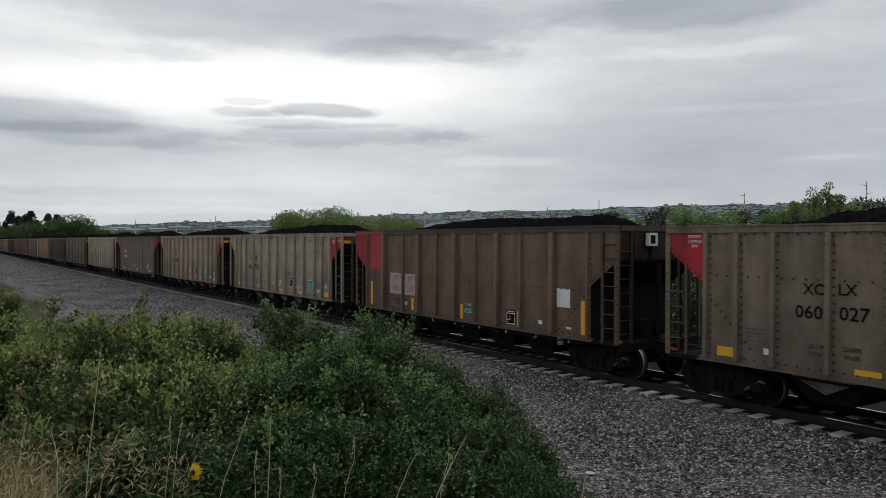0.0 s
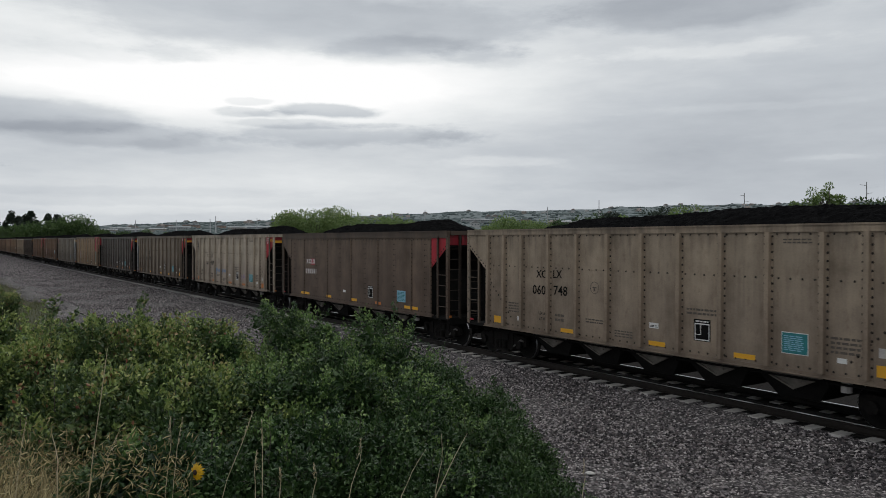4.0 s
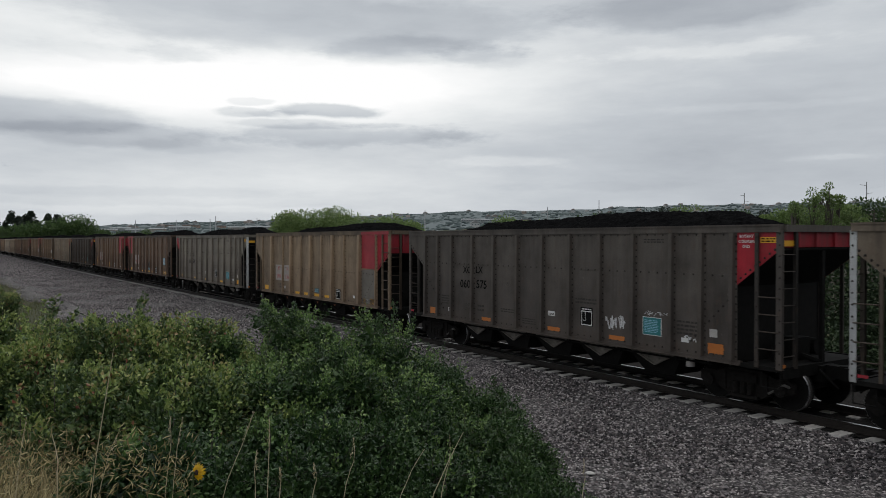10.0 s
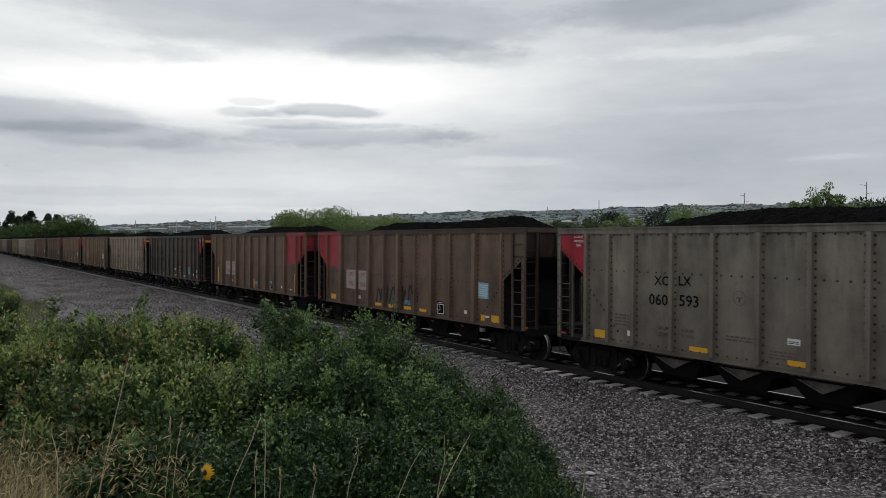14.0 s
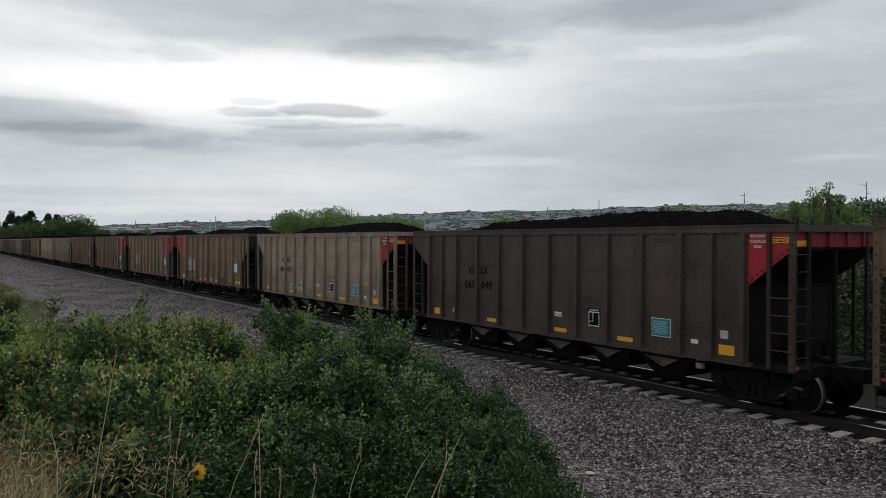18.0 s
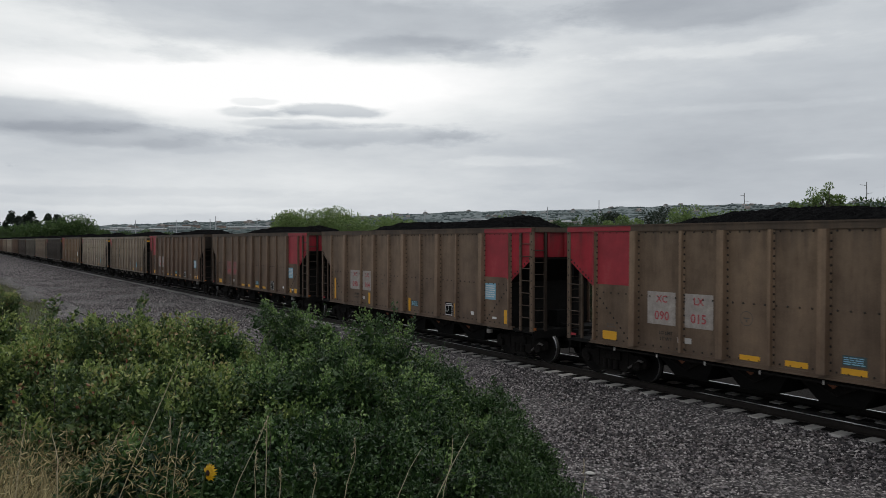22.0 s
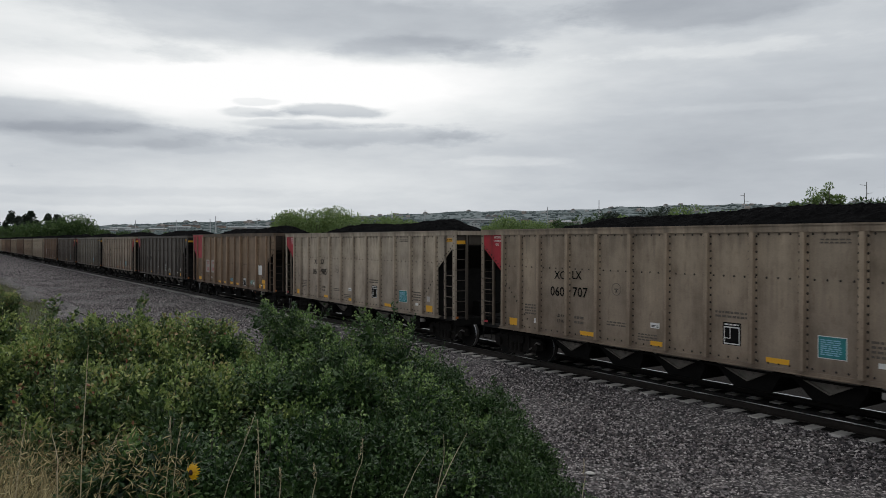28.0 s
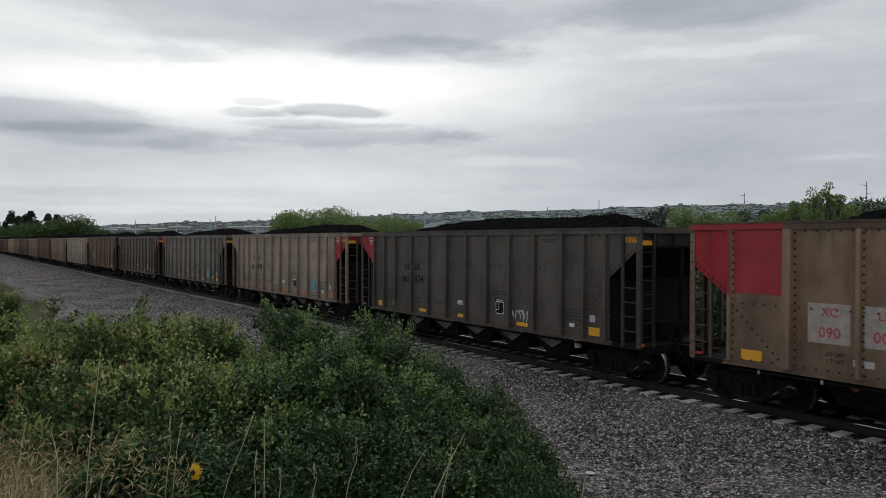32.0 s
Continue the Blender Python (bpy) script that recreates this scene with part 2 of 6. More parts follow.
def sky_dome():
    m = bpy.data.materials.new("overcast_clouds")
    m.use_nodes = True
    nt = m.node_tree
    nt.nodes.remove(nt.nodes["Principled BSDF"])
    tc = nt.nodes.new("ShaderNodeTexCoord")
    nrm = nt.nodes.new("ShaderNodeVectorMath")
    nrm.operation = "NORMALIZE"
    nt.links.new(tc.outputs["Object"], nrm.inputs[0])
    sep = nt.nodes.new("ShaderNodeSeparateXYZ")
    nt.links.new(nrm.outputs[0], sep.inputs[0])
    az = calc(nt, "ARCTAN2", sep.outputs[0], sep.outputs[1])
    el = calc(nt, "ARCSINE", sep.outputs[2])
    comb = nt.nodes.new("ShaderNodeCombineXYZ")
    nt.links.new(az, comb.inputs[0])
    nt.links.new(el, comb.inputs[1])
    # ragged edges: the place is warped by noise, stretched along the horizon
    st = nt.nodes.new("ShaderNodeMapping")
    nt.links.new(comb.outputs[0], st.inputs[0])
    st.inputs["Scale"].default_value = (1.0, 2.6, 1.0)
    wob = add(nt, "ShaderNodeTexNoise", Scale=7.0, Detail=7.0, Roughness=0.58)
    nt.links.new(st.outputs[0], wob.inputs["Vector"])
    off = nt.nodes.new("ShaderNodeVectorMath")
    off.operation = "MULTIPLY_ADD"
    nt.links.new(wob.outputs["Color"], off.inputs[0])
    off.inputs[1].default_value = (0.07, 0.016, 0.0)
    nt.links.new(comb.outputs[0], off.inputs[2])
    # brighter overhead than at the rim, and towards the hidden sun, as under any overcast sky
    sunward = calc(nt, "MULTIPLY_ADD", calc(nt, "COSINE", az), 0.15, 0.46)
    level = calc(nt, "ADD", sunward, calc(nt, "MULTIPLY", calc(nt, "MAXIMUM", calc(nt, "SUBTRACT", el, 0.30), 0.0), 0.62))
    fray = add(nt, "ShaderNodeTexNoise", Scale=16.0, Detail=9.0, Roughness=0.62)
    st3 = nt.nodes.new("ShaderNodeMapping")
    nt.links.new(comb.outputs[0], st3.inputs[0])
    st3.inputs["Scale"].default_value = (1.0, 3.2, 1.0)
    nt.links.new(st3.outputs[0], fray.inputs["Vector"])
    rag = calc(nt, "MULTIPLY", calc(nt, "SUBTRACT", fray.outputs["Fac"], 0.5), 1.5)
    # bearing, height, half width, half height, how much lighter or darker, and whether its edge is crisp
    clouds = [(290, 176, 280, 52, 0.36, 0), (560, 135, 240, 50, 0.30, 0), (700, 165, 170, 55, 0.20, 0), (920, 140, 190, 85, 0.15, 0), (60, 175, 200, 26, 0.14, 0), (590, 220, 260, 40, 0.10, 0),
              (30, 228, 220, 26, -0.20, 2), (200, 251, 180, 22, -0.15, 2), (330, 268, 110, 13, -0.06, 1), (130, 292, 300, 34, -0.07, 0), (585, 197, 92, 13, -0.36, 2), (500, 205, 60, 8, -0.12, 1), (440, 203, 56, 10, -0.20, 2), (455, 184, 46, 7, -0.18, 2), (520, 222, 120, 9, -0.14, 2), (690, 222, 70, 6, -0.10, 1),
              (620, 240, 260, 22, -0.16, 1), (560, 262, 280, 20, -0.06, 0), (560, 50, 430, 50, -0.16, 2), (740, 92, 190, 26, -0.15, 2), (860, 104, 110, 22, -0.10, 1), (310, 112, 90, 16, -0.12, 1),
              (180, 120, 160, 18, -0.08, 1), (400, 145, 60, 14, -0.08, 1), (1230, 34, 210, 38, -0.20, 2), (1080, 20, 260, 30, -0.06, 0), (1160, 262, 320, 64, -0.09, 0), (1420, 210, 300, 80, -0.09, 0),
              (1250, 108, 240, 13, 0.10, 1), (890, 286, 130, 11, 0.08, 1), (1480, 295, 80, 6, 0.07, 1), (1330, 205, 200, 9, 0.05, 1), (800, 240, 60, 10, -0.12, 1), (200, 345, 420, 10, -0.05, 1),
              (300, 372, 400, 8, 0.06, 1), (1050, 332, 200, 10, -0.04, 1), (1300, 335, 420, 60, -0.10, 0), (80, 80, 340, 80, 0.20, 0), (470, 325, 460, 46, 0.14, 0)]
    for cx, cy, rx, ry, amount, crisp in clouds:
        a, e = math.atan((cx - 784) / FOC), math.atan((RIM - cy) / FOC)
        mp = nt.nodes.new("ShaderNodeMapping")
        mp.vector_type = "TEXTURE"
        nt.links.new(off.outputs[0], mp.inputs[0])
        mp.inputs["Location"].default_value = (a + 0.035, e + 0.008, 0)
        mp.inputs["Scale"].default_value = (rx / FOC, ry / FOC, 1)
        ln = nt.nodes.new("ShaderNodeVectorMath")
        ln.operation = "DOT_PRODUCT"
        nt.links.new(mp.outputs[0], ln.inputs[0])
        nt.links.new(mp.outputs[0], ln.inputs[1])
        bell = calc(nt, "POWER", 2.718, calc(nt, "MULTIPLY", ln.outputs["Value"], -1.0))
        if crisp:
            bell = add(nt, "ShaderNodeMapRange", Value=calc(nt, "ADD", bell, calc(nt, "MULTIPLY", rag, 0.35 if crisp == 2 else 1.0)), From_Min=0.24, From_Max=0.62 if crisp == 2 else 0.85)
            bell.interpolation_type = "SMOOTHSTEP"
            bell = bell.outputs[0]
        level = calc(nt, "MULTIPLY_ADD", bell, amount, level)
    soft = add(nt, "ShaderNodeTexNoise", Scale=11.0, Detail=8.0, Roughness=0.6)
    st2 = nt.nodes.new("ShaderNodeMapping")
    nt.links.new(comb.outputs[0], st2.inputs[0])
    st2.inputs["Scale"].default_value = (0.7, 3.0, 1.0)
    nt.links.new(st2.outputs[0], soft.inputs["Vector"])
    level = calc(nt, "ADD", level, calc(nt, "MULTIPLY", calc(nt, "SUBTRACT", soft.outputs["Fac"], 0.5), 0.24))
    tint = ramp(nt, level, [(0.0, (0.24, 0.258, 0.30)), (0.30, (0.358, 0.388, 0.432)), (0.55, (0.538, 0.572, 0.610)), (0.8, (0.797, 0.82, 0.83)), (1.0, (1.0, 1.0, 1.0))])
    em = nt.nodes.new("ShaderNodeEmission")
    nt.links.new(tint, em.inputs[0])
    em.inputs[1].default_value = SKY_GAIN
    nt.links.new(em.outputs[0], nt.nodes["Material Output"].inputs[0])
    n, k = 72, 20
    v, f = [], []
    for j in range(k + 1):
        e = radians(-4 + 94 * j / k)
        for i in range(n):
            a = 2 * math.pi * i / n
            v.append((4750 * math.cos(e) * math.sin(a), 4750 * math.cos(e) * math.cos(a), 4750 * math.sin(e)))
    for j in range(k):
        for i in range(n):
            f.append((j * n + i, (j + 1) * n + i, (j + 1) * n + (i + 1) % n, j * n + (i + 1) % n))
    return tagged(new("backdrop_clouds", soup("backdrop_clouds", v, f, m, True)), "grey overcast cloud deck with a bright gap", "sky", kind="structure")


SKY_GAIN = 1.0
dome = sky_dome()


# ================= ground =================
def ground_material():
    m, nt, p = nodes_of("dry_grass_ground")
    v = coords(nt)
    big, small = grain(nt, v, 0.02, 5), grain(nt, v, 2.5, 6, 0.7)
    c1 = ramp(nt, big, [(0.35, (0.03, 0.042, 0.016)), (0.55, (0.055, 0.058, 0.026)), (0.7, (0.11, 0.095, 0.05))])
    c2 = ramp(nt, small, [(0.3, (0.5, 0.5, 0.45)), (0.7, (1.4, 1.35, 1.25))])
    nt.links.new(mixed(nt, 1.0, c1, c2, "MULTIPLY"), p.inputs["Base Color"])
    p.inputs["Roughness"].default_value = 0.95
    bump(nt, p, small, 0.8, 0.1)
    return m


M_GROUND = ground_material()


def hill_material():
    """Far slopes of scrub and dry grass, the air's blue-grey haze mixed into the colour."""
    m, nt, p = nodes_of("hazed_wooded_hills")
    v = coords(nt)
    spots = grain(nt, v, 0.035, 6, 0.75)
    big = grain(nt, v, 0.004, 4)
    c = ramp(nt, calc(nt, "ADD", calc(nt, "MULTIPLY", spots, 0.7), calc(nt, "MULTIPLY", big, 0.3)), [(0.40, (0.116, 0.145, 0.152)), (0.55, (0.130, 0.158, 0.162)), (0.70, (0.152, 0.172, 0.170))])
    nt.links.new(c, p.inputs["Base Color"])
    p.inputs["Roughness"].default_value = 1.0
    return m


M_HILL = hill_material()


def build_ground():
    rings = np.concatenate([[0.0], np.geomspace(0.6, 4700, 190)])
    n = 360
    ang = np.arange(n) * 2 * np.pi / n
    x = np.outer(rings, np.sin(ang)).ravel()
    y = np.outer(rings, np.cos(ang)).ravel()
    z = ground_height(x, y)
    i, j = np.meshgrid(np.arange(len(rings) - 1), np.arange(n), indexing="ij")
    a = (i * n + j).ravel()
    b = (i * n + (j + 1) % n).ravel()
    f = np.stack([a, b, b + n, a + n], 1)
    me = soup("ground", np.stack([x, y, z], 1), f, (M_GROUND, M_HILL), True)
    # rings beyond 900 m take the haze-tinted colour
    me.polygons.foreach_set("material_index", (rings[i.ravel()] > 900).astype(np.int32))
    return tagged(new("ground", me), "dry grassy ground falling to a wooded valley", "ground", kind="structure")


build_ground()


def ballast_material():
    m, nt, p = nodes_of("grey_crushed_stone")
    v = coords(nt)
    vor = add(nt, "ShaderNodeTexVoronoi", Scale=17.0)
    nt.links.new(v, vor.inputs["Vector"])
    tone = nt.nodes.new("ShaderNodeSeparateColor")
    nt.links.new(vor.outputs["Color"], tone.inputs[0])
    c = ramp(nt, tone.outputs[0], [(0.0, (0.036, 0.034, 0.035)), (0.45, (0.165, 0.151, 0.155)), (0.8, (0.34, 0.315, 0.315)), (1.0, (0.56, 0.53, 0.52))])
    joint = ramp(nt, vor.outputs["Distance"], [(0.25, (1, 1, 1)), (0.62, (0.25, 0.25, 0.25))])
    big = ramp(nt, grain(nt, v, 0.5, 5), [(0.35, (0.78, 0.77, 0.77)), (0.65, (1.15, 1.13, 1.1))])
    nt.links.new(mixed(nt, 1.0, mixed(nt, 1.0, c, joint, "MULTIPLY"), big, "MULTIPLY"), p.inputs["Base Color"])
    p.inputs["Roughness"].default_value = 0.9
    bump(nt, p, calc(nt, "SUBTRACT", 1.0, vor.outputs["Distance"]), 1.0, 0.03)
    return m


M_BALLAST = ballast_material()


def bed_height(d):
    return np.interp(d, [-3.6, -1.9, -1.55, 1.55, 1.9, 3.3, 6, 8.8, 10.6], [-1.0, -0.26, -0.215, -0.215, -0.25, -0.50, -0.53, -0.46, -0.05])


def build_bed():
    s = np.concatenate([np.arange(-60, 60, 0.3), np.arange(60, 360, 1.0)])
    d = np.concatenate([np.linspace(-3.6, 3.4, 26), np.linspace(3.7, 10.6, 24)])
    S, D = np.meshgrid(s, d, indexing="ij")
    edge = 0.5 * np.sin(S * 0.31) + 0.35 * np.sin(S * 0.83 + 1) + 0.2 * np.sin(S * 2.1)
    Dw = D + np.where(D > 8, edge * (D - 8) / 2.6, 0)
    x, y, _ = track(S, Dw)
    rng = np.random.RandomState(3)
    z = bed_height(D) + rng.normal(0, 0.012, S.shape) + 0.03 * np.sin(S * 0.7) * np.sin(D * 1.1)
    z[:, 0] -= 0.6
    z[:, -1] -= 0.35
    n, k = S.shape
    i, j = np.meshgrid(np.arange(n - 1), np.arange(k - 1), indexing="ij")
    a = (i * k + j).ravel()
    me = soup("ballast_bed", np.stack([x.ravel(), y.ravel(), z.ravel()], 1), np.stack([a, a + 1, a + k + 1, a + k], 1), M_BALLAST, True)
    return tagged(new("ballast_bed", me), "grey crushed stone ballast bed beside the track", "ballast", kind="structure")


build_bed()


def build_dust_and_shade():
    """Black sheet between the rails and down the far shoulder: coal dust and the train's shade as colour."""
    s = np.arange(-60, 330, 1.0)
    d = np.array([-9.5, -7.5, -5.5, -4.2, -3.5, -2.9, -2.3, -0.98, -0.9, -0.6, -0.2, 0.2, 0.6, 0.9, 1.02])
    S, D = np.meshgrid(s, d, indexing="ij")
    x, y, _ = track(S, D + np.where(np.abs(D) > 0.95, 0.05 * np.sin(S * 3.1), 0))
    z = np.where(D < -3, np.maximum(bed_height(D), ground_height(x, y)), bed_height(D)) - np.where((D < -0.95) & (D > -2.4), 0.05, 0) + 0.022 + 0.012 * np.sin(S * 2.3 + D * 3)
    n, k = S.shape
    i, j = np.meshgrid(np.arange(n - 1), np.arange(k - 1), indexing="ij")
    a = (i * k + j)[:, [q for q in range(k - 1) if q != 6]].ravel()
    mat = plain("coal_dust_and_shade", (0.022, 0.020, 0.019), 0.9, 0.0, 0.5, 14, relief=0.8)
    mat.node_tree.nodes["Principled BSDF"].inputs["Specular IOR Level"].default_value = 0.08
    me = soup("coal_dust_shade", np.stack([x.ravel(), y.ravel(), z.ravel()], 1), np.stack([a, a + 1, a + k + 1, a + k], 1), mat, True)
    tagged(new("coal_dust_shade", me), "black sheet of coal dust and painted shade between the rails and beyond", "coal dust", kind="structure")


build_dust_and_shade()


# ================= the track: rails and sleepers =================
def build_track():
    top = tagged(new("railway_track"), "railway track with concrete sleepers on grey ballast", "railway track", kind="structure")
    s = np.arange(-150, 500, 2.0)
    prof = [(-0.036, 0), (-0.036, -0.03), (-0.009, -0.045), (-0.009, -0.135), (-0.07, -0.155), (-0.07, -0.17), (0.07, -0.17), (0.07, -0.155), (0.009, -0.135), (0.009, -0.045), (0.036, -0.03), (0.036, 0)]
    for off in (0.755, -0.755):
        v, f, mats = [], [], []
        k = len(prof)
        for t in s:
            for a, z in prof:
                x, y, _ = track(t, off + a)
                v.append((float(x), float(y), z))
        for i in range(len(s) - 1):
            for j in range(k):
                f.append((i * k + j, i * k + (j + 1) % k, (i + 1) * k + (j + 1) % k, (i + 1) * k + j))
                mats.append(1 if j == k - 1 else 0)
        me = soup("rail", v, f, (M_RAIL, M_STEEL))
        me.polygons.foreach_set("material_index", mats)
        part("rail", me, top)
    bm = bmesh.new()
    # a concrete sleeper: raised rail seats, thinner waist, chamfered ends
    for lo, hi, z0 in ((-1.30, -0.45, 0.0), (-0.45, 0.45, -0.035), (0.45, 1.30, 0.0)):
        prism(bm, [(lo, -0.22), (hi, -0.22), (hi, z0), (lo + (0.04 if lo < -1 else 0), z0)] if hi < 1 else [(lo, -0.22), (hi, -0.22), (hi, z0 - 0.04), (hi - 0.04, z0), (lo, z0)], -0.13, 0.13)
    me = mesh_of("sleeper", bm, M_TIE)
    bm = bmesh.new()
    rest_v, rest_f = [], []
    count = 0
    for kk in range(-70, 640):
        st = -15.84 + 0.61 * kk
        if not -50 < st < 330:
            continue
        x, y, th = track(st)
        m = pose(float(x), float(y), -0.172, 0, 0, math.degrees(th))
        if -40 < st < 124:
            part("sleeper", me, top, m)
        else:
            for vv in me.vertices:
                rest_v.append(m @ vv.co)
            for p in me.polygons:
                rest_f.append([q + count for q in p.vertices])
            count += len(me.vertices)
    far = bpy.data.meshes.new("far_sleepers")
    far.from_pydata(rest_v, [], rest_f)
    far.materials.append(M_TIE)
    tagged(part("far_sleepers", far, top), kind="stuff")


build_track()


# ================= the coal train =================
PITCH, SPEED, FIRST = 16.18, 10.1285, -30.92
HALF = 7.38      # half length over the end posts
WIDE = 1.60      # half width over the side sheets
SILL, TOPH, TOPG = 1.05, 3.97, 4.03
TRUCK = 6.2
WHEEL = 0.457
TAN, PALE, GREY = (0.276, 0.222, 0.170), (0.37, 0.315, 0.254), (0.180, 0.142, 0.110)
BROWN, DARK, RED = (0.133, 0.088, 0.063), (0.082, 0.072, 0.065), (0.33, 0.020, 0.033)
MESH = {}


def rivets(bm, pts, y, r=0.016):
    """Low six-sided rivet heads on the plane y, facing -y."""
    r *= 1.85
    for x, z in pts:
        ring = [bm.verts.new((x + r * math.cos(a), y, z + r * math.sin(a))) for a in (0, 1.047, 2.094, 3.142, 4.189, 5.236)]
        tip = bm.verts.new((x, y - r * 0.8, z))
        for i in range(6):
            bm.faces.new((ring[i], ring[(i + 1) % 6], tip)).material_index = 1


def span(a, b, step):
    n = max(1, round((b - a) / step))
    return [a + (b - a) * i / n for i in range(n + 1)]


def rib_mesh(name, width, depth, z0, z1, rivet_side):
    """A pressed hat section standing on the side sheet, with a riveted flange."""
    bm = bmesh.new()
    w = width / 2
    prof = [(-w - 0.045, 0), (-w - 0.045, -0.008), (-w, -0.010), (-w + 0.012, -depth), (w - 0.012, -depth), (w, -0.010), (w + 0.045, -0.008), (w + 0.045, 0)]
    a = [bm.verts.new((x, y, z0)) for x, y in prof]
    b = [bm.verts.new((x, y * (1 if z1 < 3 else 0.75), z1)) for x, y in prof]
    for i in range(len(prof)):
        j = (i + 1) % len(prof)
        bm.faces.new((a[i], a[j], b[j], b[i]))
    bm.faces.new(a[::-1])
    bm.faces.new(b)
    for side in rivet_side:
        rivets(bm, [(side * (w + 0.026), z) for z in span(z0 + 0.08, z1 - 0.08, 0.16)], -0.008, 0.015)
    return mesh_of(name, bm, (M_CAR, M_RIVET))


def end_frame_meshes(top, zlow, zhigh, edge):
    """Meshes of one car end, at the +x end; zlow, zhigh: the sloped cut from the side sheet's edge to the end."""
    out = {}
    bm = bmesh.new()
    prism(bm, [(edge, top - 0.14), (HALF, top - 0.14), (HALF, zhigh), (edge, zlow)], -WIDE, -WIDE + 0.02)
    rivets(bm, [(edge + (HALF - edge) * k / 9 - 0.02, zlow + 0.07 + (zhigh - zlow) * k / 9) for k in range(1, 9)], -WIDE)
    out["end_gusset"] = mesh_of("end_gusset", bm, (M_CAR, M_RIVET))
    bm = bmesh.new()
    # slope sheet from the end down to the first hopper
    run = (zhigh - zlow) / (HALF - edge)
    x1, z1 = 4.3, zhigh - run * (HALF - 4.3)
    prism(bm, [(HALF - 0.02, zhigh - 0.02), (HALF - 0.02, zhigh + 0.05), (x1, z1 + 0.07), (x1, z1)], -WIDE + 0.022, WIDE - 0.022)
    # added black bulkhead, covers the pale inside so the end opening stays dark
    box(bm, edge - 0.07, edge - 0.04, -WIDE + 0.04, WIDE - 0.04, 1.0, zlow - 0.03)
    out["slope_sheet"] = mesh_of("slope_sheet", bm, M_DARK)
    bm = bmesh.new()
    prism(bm, [(HALF - 0.04, zhigh + 0.03), (HALF, zhigh + 0.03), (HALF, top - 0.13), (HALF - 0.04, top - 0.13)], -WIDE + 0.021, WIDE - 0.021)
    for y in (-1.0, -0.35, 0.35, 1.0):
        box(bm, HALF + 0.001, HALF + 0.05, y - 0.04, y + 0.04, zhigh + 0.04, top - 0.14)
    out["end_sheet"] = mesh_of("end_sheet", bm, M_CAR)
    bm = bmesh.new()
    box(bm, HALF - 0.06, HALF + 0.03, -WIDE - 0.015, -WIDE + 0.07, 0.98, top - 0.13)
    box(bm, HALF - 0.10, HALF - 0.06, -WIDE - 0.015, -WIDE - 0.005, 0.98, top - 0.13)
    rivets(bm, [(HALF - 0.02, z) for z in span(1.1, top - 0.2, 0.22)], -WIDE - 0.015, 0.013)
    out["corner_post"] = mesh_of("corner_post", bm, (M_CAR, M_RIVET))
    bm = bmesh.new()
    xm = edge + 0.50
    box(bm, xm - 0.04, xm + 0.04, -WIDE - 0.05, -WIDE - 0.003, 0.98, top - 0.17)
    rivets(bm, [(xm, z) for z in span(1.1, top - 0.25, 0.3)], -WIDE - 0.05, 0.013)
    out["ladder_post"] = mesh_of("ladder_post", bm, (M_CAR, M_RIVET))
    bm = bmesh.new()
    box(bm, xm - 0.035, xm + 0.035, -WIDE + 0.022, -WIDE + 0.07, 0.98, zlow + run * (xm - edge) + 0.1)
    out["short_post"] = mesh_of("ladder_post", bm, (M_CAR, M_RIVET))
    bm = bmesh.new()
    rod(bm, (xm + 0.03, -WIDE - 0.035, 0), (HALF - 0.05, -WIDE - 0.035, 0), 0.015, 6)
    for x in (xm + 0.03, HALF - 0.05):
        rod(bm, (x, -WIDE - 0.035, 0), (x, -WIDE + 0.03, 0), 0.014, 6)
    out["side_rung"] = mesh_of("side_rung", bm, M_CAR)
    bm = bmesh.new()
    rod(bm, (HALF + 0.035, -WIDE + 0.02, 0), (HALF + 0.035, -1.14, 0), 0.013, 6)
    out["end_rung"] = mesh_of("end_rung", bm, M_CAR)
    bm = bmesh.new()
    box(bm, HALF - 0.01, HALF + 0.06, -1.16, -1.08, 0.98, top - 0.14)
    out["end_post"] = mesh_of("end_post", bm, M_CAR)
    bm = bmesh.new()
    box(bm, HALF - 0.1, HALF - 0.02, -0.05, 0.05, 1.0, zhigh - 0.05)
    rod(bm, (HALF - 0.06, -0.05, 1.02), (4.9, -0.05, z1 + (4.9 - x1) * run - 0.02), 0.06, 6)
    out["end_stiffener"] = mesh_of("end_stiffener", bm, M_UNDER)
    bm = bmesh.new()
    box(bm, edge - 0.1, HALF + 0.02, -WIDE, -WIDE + 0.06, 0.93, 1.02)
    box(bm, edge, HALF, -WIDE + 0.06, WIDE - 0.06, 0.97, 1.0)
    box(bm, HALF - 0.05, HALF + 0.02, -WIDE + 0.06, WIDE - 0.06, 0.78, 1.02)
    box(bm, edge - 0.1, HALF + 0.02, WIDE - 0.06, WIDE, 0.93, 1.02)
    out["end_platform"] = mesh_of("end_platform", bm, M_UNDER)
    bm = bmesh.new()
    # stirrup step below the corner
    rod(bm, (HALF - 0.45, -WIDE + 0.03, 0.95), (HALF - 0.45, -WIDE + 0.03, 0.58), 0.014, 6)
    rod(bm, (HALF - 0.02, -WIDE + 0.03, 0.95), (HALF - 0.02, -WIDE + 0.03, 0.58), 0.014, 6)
    rod(bm, (HALF - 0.46, -WIDE + 0.03, 0.58), (HALF - 0.01, -WIDE + 0.03, 0.58), 0.014, 6)
    out["step"] = mesh_of("step", bm, M_UNDER)
    bm = bmesh.new()
    box(bm, HALF + 0.02, HALF + 0.42, -0.12, 0.12, 0.72, 0.98)
